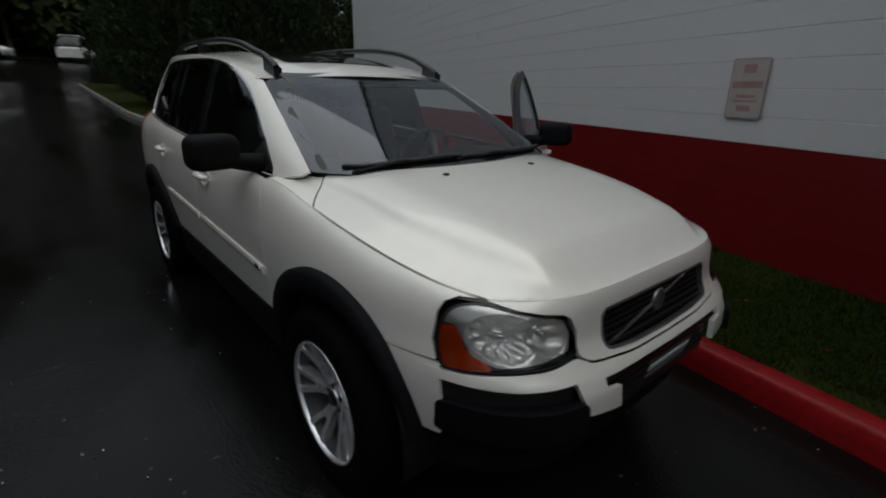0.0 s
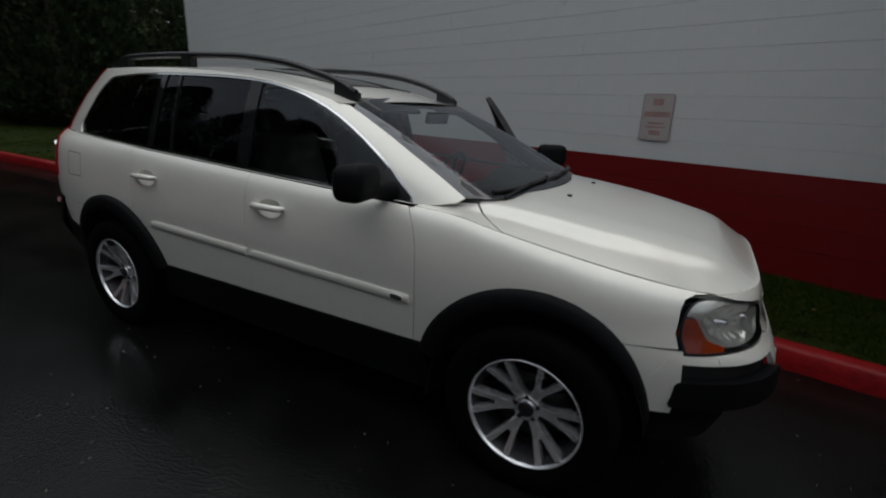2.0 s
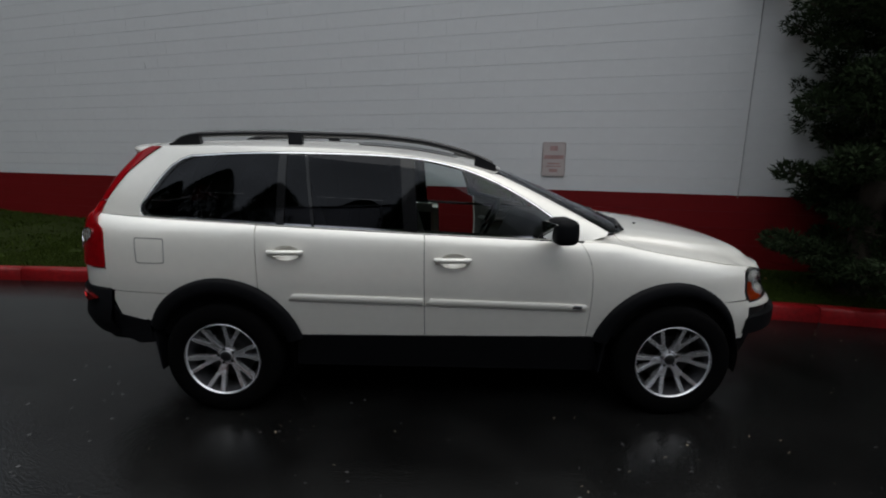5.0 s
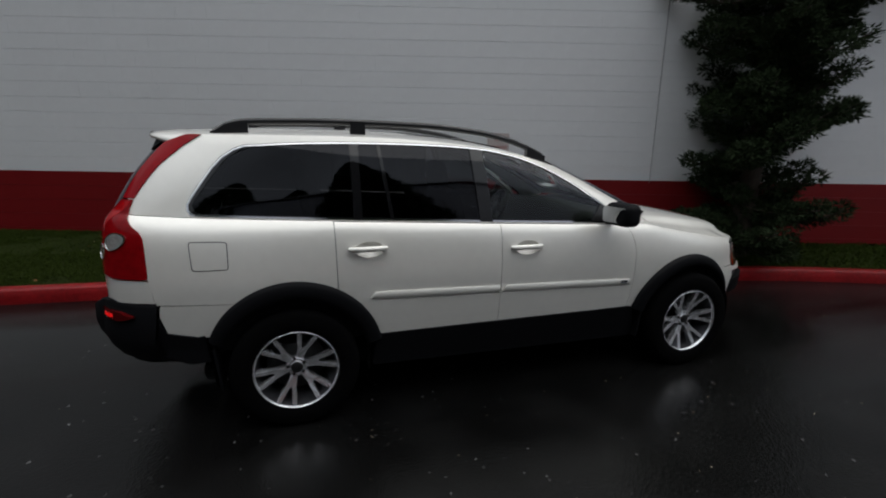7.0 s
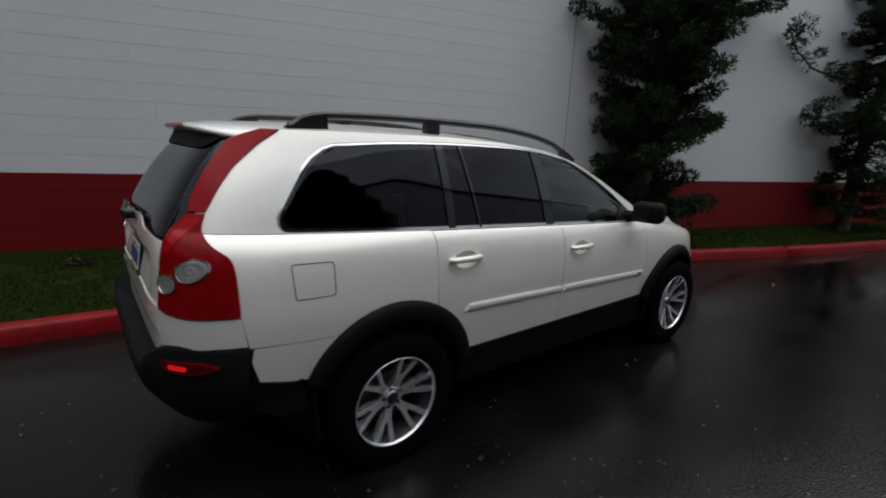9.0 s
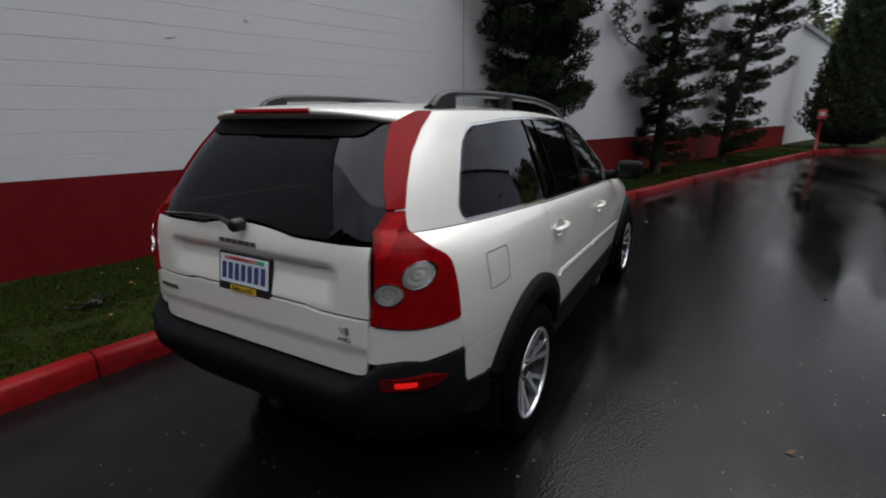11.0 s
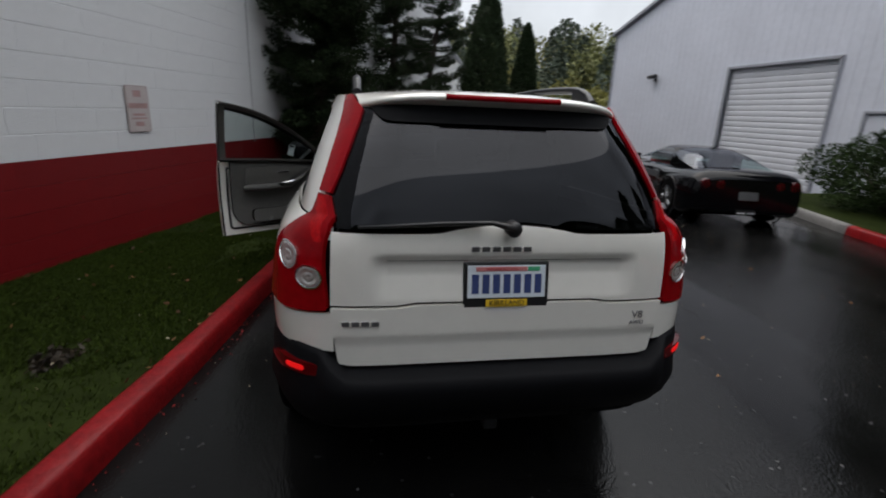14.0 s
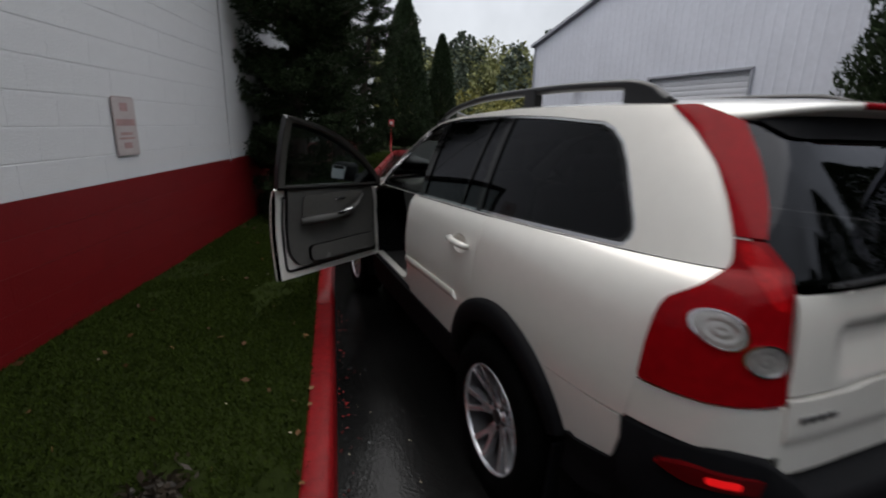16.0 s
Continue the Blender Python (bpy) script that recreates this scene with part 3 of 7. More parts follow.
def needles(name, centres, dirs, length, width, rng, material):
    """Slim three-sided needles."""
    c, d = np.asarray(centres, float), np.asarray(dirs, float)
    n = len(c)
    d = d / np.maximum(np.linalg.norm(d, axis=1, keepdims=True), 1e-6)
    s = np.cross(d, rng.normal(size=(n, 3)))
    s = s / np.maximum(np.linalg.norm(s, axis=1, keepdims=True), 1e-6) * width * 0.5
    pts = np.stack([c + s, c + d * (length * rng.uniform(0.6, 1.3, n))[:, None], c - s], 1).reshape(-1, 3)
    me = bpy.data.meshes.new(name)
    me.vertices.add(3 * n)
    me.vertices.foreach_set("co", pts.ravel())
    me.loops.add(3 * n)
    me.loops.foreach_set("vertex_index", np.arange(3 * n, dtype=np.int32))
    me.polygons.add(n)
    me.polygons.foreach_set("loop_start", np.arange(0, 3 * n, 3, dtype=np.int32))
    me.update(calc_edges=True)
    me.materials.append(material)
    return me


def leaves(name, centres, dirs, length, width, rng, material, droop=0.0):
    """Many small leaves: each a folded kite that starts at a centre and points along its direction."""
    c, d = np.asarray(centres, float), np.asarray(dirs, float)
    n = len(c)
    d = d / np.maximum(np.linalg.norm(d, axis=1, keepdims=True), 1e-6)
    ref = rng.normal(size=(n, 3))
    s = np.cross(d, ref)
    s = s / np.maximum(np.linalg.norm(s, axis=1, keepdims=True), 1e-6)
    ln = (length * rng.uniform(0.6, 1.3, n))[:, None]
    wd = (width * rng.uniform(0.6, 1.3, n))[:, None]
    tip = c + d * ln
    tip[:, 2] -= droop * ln[:, 0]
    mid = c + d * ln * 0.45
    pts = np.stack([c, mid + s * wd * 0.5, tip, mid - s * wd * 0.5], 1).reshape(-1, 3)
    me = bpy.data.meshes.new(name)
    me.vertices.add(4 * n)
    me.vertices.foreach_set("co", pts.ravel())
    me.loops.add(4 * n)
    me.loops.foreach_set("vertex_index", np.arange(4 * n, dtype=np.int32))
    me.polygons.add(n)
    me.polygons.foreach_set("loop_start", np.arange(0, 4 * n, 4, dtype=np.int32))
    me.update(calc_edges=True)
    me.materials.append(material)
    return me


def attach(name, me, parent, label=""):
    ob = new(name, me)
    ob.parent = parent
    if label:
        ob["label"] = label
    return ob


NEEDLE = leaf_material("pine_needles", (0.022, 0.034, 0.015), 0.55, 0.7, 0.08)
CYPRESS = leaf_material("cypress_leaf", (0.022, 0.038, 0.014), 0.5, 0.7)
SHRUB = leaf_material("shrub_leaf", (0.026, 0.046, 0.013), 0.5, 0.6, 0.12)
BROAD = leaf_material("broad_leaf", (0.050, 0.065, 0.020), 0.5, 0.6)
# the three hill leaves are lightened: distance haze is put into their colours
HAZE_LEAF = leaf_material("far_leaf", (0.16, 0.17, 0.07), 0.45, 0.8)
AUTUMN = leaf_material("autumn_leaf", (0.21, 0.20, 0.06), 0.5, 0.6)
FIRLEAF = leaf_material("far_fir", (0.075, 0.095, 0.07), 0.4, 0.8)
BARK = mat("bark", (0.045, 0.034, 0.026), 0.9, vary=0.4, vary_scale=5, bump=0.9, scale=18)


def pine(at, height, radius, seed, label, branches=80, low=0.35, per=46, lean=(0, 0), reach=()):
    """A wind-shaped pine: a trunk, uneven limbs in layers, and tufts of needles along them."""
    rng, r = np.random.default_rng(seed), random.Random(seed)
    tree = thing("pine_tree", label, "tree", "trees along the wall", at=pose(*at))
    trunk = [(lean[0] * u * u + 0.06 * math.sin(5 * u), lean[1] * u * u + 0.05 * math.cos(4 * u), height * u) for u in steps(0, 1, 14)]
    bm = bmesh.new()
    tube(bm, trunk, [0.13 * (1 - 0.9 * k / 14) + 0.01 for k in range(15)], 10)
    part("trunk", bm, BARK, tree, smooth=True)
    limbs = bmesh.new()
    centres, dirs = [], []
    jobs = []
    for k in range(branches):
        u = low / height + (1 - low / height) * ((k + r.random()) / branches) ** 0.9
        ln = radius * (0.30 + 0.75 * math.sin(math.pi * min(1, u * 0.68 + 0.30)) ** 0.8) * r.uniform(0.45, 1.15)
        jobs.append((u, r.uniform(0, 2 * math.pi), ln, r.uniform(-0.05, 0.28)))
    for u, a, ln, upward in list(jobs) + list(reach):
        k = min(int(u * 14), 13)
        base_p = Vector(trunk[k]).lerp(Vector(trunk[k + 1]), u * 14 - k)
        out = Vector((math.cos(a), math.sin(a), 0))
        side = Vector((-out.y, out.x, 0))
        pts = [base_p + out * ln * v + Vector((0, 0, ln * (upward * v * v - 0.18 * v * (1 - v) * 2))) + side * ln * 0.12 * math.sin(3 * v + a) for v in steps(0, 1, 5)]
        tube(limbs, pts, [0.028 * (1 - 0.75 * v) * min(1, ln) + 0.004 for v in steps(0, 1, 5)], 5, caps=False)
        tufts = max(4, int(ln / 0.11))
        for t in range(tufts):
            v = 0.22 + 0.78 * (t + r.random()) / tufts
            j = min(int(v * 5), 4)
            p = pts[j].lerp(pts[j + 1], v * 5 - j)
            ball = r.uniform(0.10, 0.19)
            g = rng.normal(size=(per, 3))
            g /= np.linalg.norm(g, axis=1, keepdims=True)
            cpos = g * ball * rng.uniform(0.25, 1, (per, 1)) ** 0.5 * np.array([1, 1, 0.72]) + np.array(p) + np.array([0, 0, 0.03])
            side_off = np.array(side) * r.uniform(-1, 1) * 0.25 * ln * (1 - 0.5 * v)
            cpos += side_off
            centres.append(cpos)
            dirs.append(g + rng.normal(size=(per, 3)) * 0.35 + np.array([out.x, out.y, 0.9]) * 0.3)
    part("branchwork", limbs, BARK, tree, smooth=True)
    attach("crown", needles("crown", np.vstack(centres), np.vstack(dirs), 0.055, 0.022, rng, NEEDLE), tree, "dark green tufts of needles")
    return tree


def column(at, height, radius, seed, label, n=26000, size=0.13, name="cypress_tree", material=None, group="trees at the end of the yard"):
    """A dense upright tree that tapers to a point, with a ragged skin."""
    rng = np.random.default_rng(seed)
    tree = thing(name, label, "tree", group, at=pose(*at))
    bm = bmesh.new()
    tube(bm, [(0, 0, height * u) for u in steps(0, 0.95, 6)], [0.16 * (1 - u) + 0.02 for u in steps(0, 0.95, 6)], 8)
    part("trunk", bm, BARK, tree)
    u = rng.uniform(0, 1, n) ** 1.15
    a = rng.uniform(0, 2 * np.pi, n)
    prof = radius * np.minimum(1, (u + 0.06) * 6) * (1 - u) ** 0.62
    lump = 1 + 0.16 * np.sin(7 * a + 19 * u) * np.sin(23 * u + 3 * a) + 0.10 * np.sin(17 * a + 41 * u)
    rr = prof * lump * (1 - 0.38 * rng.uniform(0, 1, n) ** 2)
    c = np.stack([rr * np.cos(a), rr * np.sin(a), 0.15 + u * height], 1)
    d = np.stack([np.cos(a) * 0.7, np.sin(a) * 0.7, np.full(n, 1.3)], 1) + rng.normal(size=(n, 3)) * 0.5
    maker = needles if name == "conifer_tree" else leaves
    attach("crown", maker("crown", c, d, size, size * 0.4, rng, material or CYPRESS), tree, "dense dark green foliage")
    return tree


def broad(at, height, radius, seed, label, n=9000, size=0.22, name="tree", material=None, group="", low=0.3, kind=""):
    """A round-headed tree: trunk, limbs and leaves gathered in many uneven clumps."""
    rng, r = np.random.default_rng(seed), random.Random(seed)
    tree = thing(name, label, "tree", group, kind, at=pose(*at))
    bm = bmesh.new()
    tube(bm, [(0.1 * math.sin(3 * u), 0.1 * math.cos(2 * u), height * 0.75 * u) for u in steps(0, 1, 6)], [0.16 * (1 - 0.8 * u) + 0.02 for u in steps(0, 1, 6)], 8)
    clumps = []
    for k in range(46):
        u = low + (1 - low) * r.random()
        rad = radius * (1 - abs(2 * (u - low) / (1 - low) - 0.9) ** 2.2 * 0.75) * r.uniform(0.35, 1.0)
        a = r.uniform(0, 2 * math.pi)
        p = Vector((rad * math.cos(a), rad * math.sin(a), u * height))
        clumps.append((p, radius * r.uniform(0.18, 0.36)))
        if k % 2 == 0:
            tube(bm, [(0, 0, p.z * 0.6), tuple(p * 0.6 + Vector((0, 0, p.z * 0.25))), tuple(p)], [0.05, 0.03, 0.01], 5, caps=False)
    part("trunk", bm, BARK, tree, smooth=True)
    per = n // len(clumps)
    cs, ds = [], []
    for p, q in clumps:
        g = rng.normal(size=(per, 3))
        g /= np.linalg.norm(g, axis=1, keepdims=True)
        cs.append(np.array(p) + g * q * (rng.uniform(0.3, 1, (per, 1)) ** 0.6) * np.array([1, 1, 0.75]))
        ds.append(g + rng.normal(size=(per, 3)) * 0.8 + np.array([0, 0, -0.2]))
    attach("crown", leaves("crown", np.vstack(cs), np.vstack(ds), size, size * 0.55, rng, material or BROAD), tree, "uneven leafy crown")
    return tree


pine((4.32, 1.12, 0.17), 6.6, 0.92, 11, "dark green pine beside the white wall", 200, low=0.12, per=190, reach=[(0.60, -0.32, 2.9, 0.16), (0.57, -0.25, 2.5, 0.05), (0.50, 2.6, 1.3, 0.1)])
pine((9.7, -0.35, 0.17), 6.8, 1.2, 23, "dark green pine with open gaps beside the wall", 80, per=170, lean=(0.4, -0.2), reach=[(0.45, 2.8, 2.6, 0.25), (0.30, 2.9, 1.8, 0.2)])
pine((13.7, -1.85, 0.17), 7.4, 1.15, 37, "dark leaning pine near the wall's end", 80, per=170, lean=(0.5, -0.9), reach=[(0.55, -1.2, 2.2, 0.5), (0.35, -1.2, 1.6, 0.3)])
column((24.6, -6.7, 0.14), 8.2, 1.75, 5, "tall dense dark cypress", 34000, 0.19)
column((26.1, -9.6, 0.14), 6.6, 1.15, 6, "narrow dense dark cypress", 22000, 0.17)


def shrub(at, rx, ry, h, seed, label, n=7000, size=0.07, material=None):
    rng, r = np.random.default_rng(seed), random.Random(seed)
    bush = thing("shrub", label, "shrub", "shrubs round the yard", at=pose(*at))
    bm = bmesh.new()
    for k in range(14):
        a = r.uniform(0, 6.28)
        tube(bm, [(0, 0, 0), (0.3 * rx * math.cos(a), 0.3 * ry * math.sin(a), h * 0.45), (0.6 * rx * math.cos(a), 0.6 * ry * math.sin(a), h * 0.8)], [0.02, 0.014, 0.005], 5, caps=False)
    part("stem", bm, BARK, bush)
    g = rng.normal(size=(n, 3))
    g /= np.linalg.norm(g, axis=1, keepdims=True)
    lump = 1 + 0.18 * np.sin(5 * g[:, 0] + 3 * g[:, 2] + seed) + 0.14 * np.sin(9 * g[:, 1] + 4 * g[:, 0])
    rad = (lump * (1 - 0.45 * rng.uniform(0, 1, n) ** 1.6))[:, None]
    c = g * rad * np.array([rx, ry, h * 0.5]) + np.array([0, 0, h * 0.5])
    c = np.where(c[:, 2:3] < 0.02, np.abs(c) * np.array([1, 1, 1]) + np.array([0, 0, 0.02]), c)
    d = g * 0.8 + rng.normal(size=(n, 3)) * 0.7 + np.array([0, 0, 0.4])
    attach("foliage", leaves("foliage", c, d, size, size * 0.5, rng, material or SHRUB), bush)


shrub((3.3, -9.2, 0.15), 1.25, 1.0, 1.30, 3, "dense dark green shrub behind the kerb", 15000, 0.07)
shrub((1.6, -8.9, 0.15), 1.2, 0.9, 1.25, 4, "dense dark green shrub behind the kerb", 15000, 0.07)
shrub((-0.2, -8.8, 0.15), 1.2, 0.9, 1.2, 6, "dense dark green shrub behind the kerb", 13000, 0.07)
shrub((17.0, -10.75, 0.14), 1.0, 0.45, 0.75, 8, "low dark shrub beside the metal building", 4000)
shrub((18.6, -11.0, 0.14), 0.6, 0.4, 0.5, 9, "low dark shrub beside the metal building", 2000)
column((0.55, -9.75, 0.15), 9.5, 2.75, 15, "large dark conifer above the shrubs", 120000, 0.14, "conifer_tree", NEEDLE, "trees beyond the yard")

# trees that close the yard behind the camera and beyond the wall's end
rngp = random.Random(77)
for k, (x, y, h, rad) in enumerate(((-15.5, 5.2, 9, 2.6), (-18.5, 3.4, 10, 2.8), (-17.5, 8.5, 11, 3.0), (-22, 6.5, 12, 3.2), (-27, 4.2, 12, 3.2), (-31, 9.0, 13, 3.5), (-37, 6.0, 13, 3.5))):
    column((x, y, rise(x) * 0.9), h, rad, 100 + k, "large dark conifer behind the lawn", 34000, 0.19, "conifer_tree", NEEDLE, "trees beyond the yard")
for k, (x, y, h, rad) in enumerate(((-6, -12.5, 10, 3.0), (-10.5, -11.5, 12, 3.2), (-15.5, -12.5, 12, 3.4), (-21, -11, 13, 3.6), (-27, -12, 13, 3.6), (-2.6, -13.8, 9, 2.6), (-34, -9.5, 13, 3.6))):
    column((x, y, rise(x) * 0.9), h, rad, 130 + k, "large dark conifer across the yard", 32000, 0.20, "conifer_tree", NEEDLE, "trees beyond the yard")
for k, (x, y) in enumerate(((-50, -12), (-53, -5), (-52, 0), (-55, 5), (-53, 10), (-49, 16), (-50, -20), (-58, -9), (-60, 2), (-47, -2), (-47, -9), (-48, 7), (-62, 12), (-45, -16))):
    broad((x, y, rise(x) - 0.1), rngp.uniform(18, 24), rngp.uniform(5.5, 7), 160 + k, "broad dark tree beyond the far parking", 9000, 0.8, "tree", BROAD, "trees beyond the yard", 0.1)

# wooded hill
HILL = mat("hill_ground", (0.035, 0.045, 0.018), 0.95, vary=0.4, vary_scale=0.1)


def hill_z(x, y):
    d = x * 0.92 - (y + 20) * 0.25
    u = min(1, max(0, (d - 46) / 50))
    return 11.5 * u * u * (3 - 2 * u) + (1.0 * noise.noise(Vector((x * 0.04, y * 0.04, 0))) if u > 0 else 0) - 0.15


bm = bmesh.new()
grid_surface(bm, steps(42, 240, 40), steps(-190, 90, 50), lambda x, y: (x, y, hill_z(x, y)))
tagged(link_mesh("hillside", bm, HILL, True), "green wooded hillside in the distance", "hill", kind="structure")


def far_wood(name, label, spots, size, material, seed, tall, floor=None):
    """A far wood: crowns of leaves on trunks, too many to count."""
    rng, r = np.random.default_rng(seed), random.Random(seed)
    cs, ds = [], []
    for x, y, h, rad in spots:
        n = 420
        z0 = hill_z(x, y) if floor is None else floor
        if tall:
            u = rng.uniform(0, 1, n)
            rr = rad * (1 - u) ** 0.8 * (0.6 + 0.4 * rng.uniform(0, 1, n)) * (1 + 0.25 * np.sin(u * 40))
            a = rng.uniform(0, 6.283, n)
            c = np.stack([x + rr * np.cos(a), y + rr * np.sin(a), z0 + 0.1 * h + u * h * 0.9], 1)
            d = np.stack([np.cos(a), np.sin(a), np.full(n, -0.1)], 1) + rng.normal(size=(n, 3)) * 0.5
        else:
            g = rng.normal(size=(n, 3))
            g /= np.linalg.norm(g, axis=1, keepdims=True)
            lump = 1 + 0.3 * np.sin(4 * g[:, 0] + x) * np.sin(5 * g[:, 1] + y)
            c = np.array([x, y, z0 + h * 0.55]) + g * (lump * rng.uniform(0.5, 1, n))[:, None] * np.array([rad, rad, h * 0.48])
            d = g + rng.normal(size=(n, 3)) * 0.8
        cs.append(c)
        ds.append(d)
    me = leaves(name, np.vstack(cs), np.vstack(ds), size, size * 0.6, rng, material)
    tagged(new(name, me), label, "woods", kind="stuff")


def spots(seed, n, x0, x1, y0, y1, h0, h1, k):
    r = random.Random(seed)
    return [(r.uniform(x0, x1), r.uniform(y0, y1), *(lambda h: (h, h * k))(r.uniform(h0, h1))) for _ in range(n)]


# woods on the hill, with the haze in their leaf colours
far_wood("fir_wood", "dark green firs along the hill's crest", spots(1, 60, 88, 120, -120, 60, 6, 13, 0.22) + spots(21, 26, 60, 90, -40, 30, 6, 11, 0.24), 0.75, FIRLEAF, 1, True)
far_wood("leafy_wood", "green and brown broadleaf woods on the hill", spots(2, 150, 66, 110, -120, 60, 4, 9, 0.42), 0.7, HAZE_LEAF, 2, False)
far_wood("autumn_scrub", "yellow-green autumn scrub on the hillside", spots(3, 130, 52, 84, -90, 20, 2, 4.5, 0.6), 0.55, AUTUMN, 3, False)
far_wood("near_scrub", "dark bushes at the foot of the hill", spots(4, 60, 40, 56, -60, 20, 1.5, 4, 0.6), 0.45, BROAD, 4, False)
far_wood("hedge_wood", "dark dense growth behind the far parking", spots(6, 90, -66, -45, -60, 60, 6, 14, 0.4), 0.8, BROAD, 6, False, 5.0)
# ---------------------------------------------------------------- grey metal building, far garage, low white building
METAL = mat("grey_metal_siding", (0.60, 0.62, 0.69), 0.5, vary=0.06, vary_scale=0.8, bump=0.05, scale=30)
METAL_TRIM = mat("grey_trim", (0.30, 0.31, 0.35), 0.5, vary=0.08)
SHUTTER = mat("pale_shutter", (0.58, 0.59, 0.63), 0.45, vary=0.06, vary_scale=2)
BEIGE = mat("beige_siding", (0.50, 0.46, 0.38), 0.7, vary=0.08, vary_scale=1)
VOID = mat("dark_interior", (0.01, 0.01, 0.01), 0.9, vary=0.1)
FY, BX0, BX1, EAVE = -11.0, -8.0, 17.6, 5.25
PEAK_X, PEAK = 4.8, 8.6
roof_z = lambda x: EAVE + (PEAK - EAVE) * (1 - abs(x - PEAK_X) / (BX1 - PEAK_X))
shed = thing("metal_building", "tall pale grey metal building with a roller door", "building")
DOORS = ((6.5, 10.2, 3.30), (4.62, 5.60, 2.03))


def ribbed(x0, x1, z0, z1):
    """A stretch of upright ribbed siding."""
    bm = bmesh.new()
    xs = []
    x = x0
    while x < x1 - 0.01:
        xs += [(u, o) for u, o in ((x, 0), (x + 0.24, 0), (x + 0.262, 0.010), (x + 0.29, 0.010)) if u < x1]
        x += 0.305
    xs.append((x1, 0))
    cols = [(bm.verts.new((x, FY + o, z0)), bm.verts.new((x, FY + o, z1(x) if callable(z1) else z1))) for x, o in xs]
    for a, b in zip(cols, cols[1:]):
        if abs(a[0].co.x - b[0].co.x) > 1e-5 or abs(a[0].co.y - b[0].co.y) > 1e-5:
            bm.faces.new((a[0], b[0], b[1], a[1]))
    bmesh.ops.recalc_face_normals(bm, faces=bm.faces)
    return bm


for x0, x1, z0, z1 in ((BX0, 4.62, 0, roof_z), (4.62, 5.60, 2.03, roof_z), (5.60, 6.5, 0, roof_z), (6.5, 10.2, 3.30, roof_z), (10.2, BX1, 0, roof_z)):
    part("wall", ribbed(x0, x1, z0, z1), METAL, shed, "pale grey ribbed siding")
for sx, sy, x, y in ((0.2, 14, BX1 - 0.1, FY - 7.1), (0.2, 14, BX0 + 0.1, FY - 7.1), (BX1 - BX0, 0.2, (BX0 + BX1) / 2, FY - 14.2)):
    part("wall", box(bmesh.new(), sx, sy, EAVE, (x, y, EAVE / 2)), METAL, shed)
bm = bmesh.new()
for sx in (1, -1):
    far = BX1 + 0.15 if sx > 0 else BX0 - 0.15
    v = [(PEAK_X, FY + 0.18, PEAK + 0.04), (far, FY + 0.18, roof_z(far) + 0.04), (far, FY - 14, roof_z(far) + 0.04), (PEAK_X, FY - 14, PEAK + 0.04)]
    lo = [bm.verts.new(p) for p in v]
    hi = [bm.verts.new((p[0], p[1], p[2] + 0.12)) for p in v]
    bm.faces.new(hi)
    bm.faces.new(list(reversed(lo)))
    for k in range(4):
        bm.faces.new((lo[k], lo[(k + 1) % 4], hi[(k + 1) % 4], hi[k]))
part("roof", bm, METAL_TRIM, shed, "grey metal roof edge")
bm = bmesh.new()
box(bm, 0.1, 0.06, EAVE, (BX1 - 0.05, FY + 0.035, EAVE / 2), 0.01)
part("corner_trim", bm, METAL_TRIM, shed)
door = thing("roller_door", "closed pale roller door of the metal building", "door")
bm = bmesh.new()
for x in (6.5, 10.2):
    box(bm, 0.08, 0.08, 3.36, (x, FY + 0.03, 1.66), 0.01)
box(bm, 3.78, 0.08, 0.08, (8.35, FY + 0.03, 3.33), 0.01)
part("door_frame", bm, METAL_TRIM, door, "grey door frame")
slat = bmesh.new()
grid_surface(slat, [0, 3.56], range(6), lambda x, j: (x, [0.0, 0.010, 0.014, 0.014, 0.007, 0.0][j], [0, 0.012, 0.03, 0.125, 0.15, 0.158][j]))
me = bpy.data.meshes.new("slat")
slat.to_mesh(me)
slat.free()
me.materials.append(SHUTTER)
for k in range(21):
    ob = new("slat", me)
    ob.parent = door
    ob.matrix_basis = pose(6.57, FY - 0.08, 0.0 + 0.158 * k)
bm = bmesh.new()
box(bm, 3.6, 0.02, 3.34, (8.35, FY - 0.10, 1.66))
part("backing", bm, METAL_TRIM, door)
side_door = thing("door_1", "closed pale grey metal side door", "door", kind="structure")
bm = bmesh.new()
box(bm, 0.90, 0.05, 1.98, (5.11, FY - 0.02, 0.99), 0.005)
part("leaf", bm, METAL, side_door)
bm = bmesh.new()
for x in (4.63, 5.59):
    box(bm, 0.06, 0.08, 2.03, (x, FY + 0.02, 1.015), 0.005)
box(bm, 1.02, 0.08, 0.06, (5.11, FY + 0.02, 2.04), 0.005)
part("door_frame", bm, METAL_TRIM, side_door)
bm = bmesh.new()
tube(bm, [(4.74, FY + 0.02, 1.0), (4.74, FY + 0.06, 1.0), (4.83, FY + 0.06, 1.0)], 0.012, 8)
part("handle", bm, METAL_TRIM, side_door)
lamp = thing("wall_lamp", "dark floodlight on the metal building", "lamp")
bm = bmesh.new()
box(bm, 0.10, 0.06, 0.16, (14.1, FY + 0.05, 3.2), 0.01)
part("bracket", bm, BLACK, lamp)
bm = bmesh.new()
box(bm, 0.36, 0.24, 0.13, pose(14.1, FY + 0.2, 3.3, -20), 0.03)
part("head", bm, BLACK, lamp)

barn = thing("garage", "small beige garage with an open dark doorway", "building")
GX, GY = 32.93, -13.58
gm = pose(GX, GY, 0.0, 0, 0, 68) @ Matrix.Scale(0.70, 4)


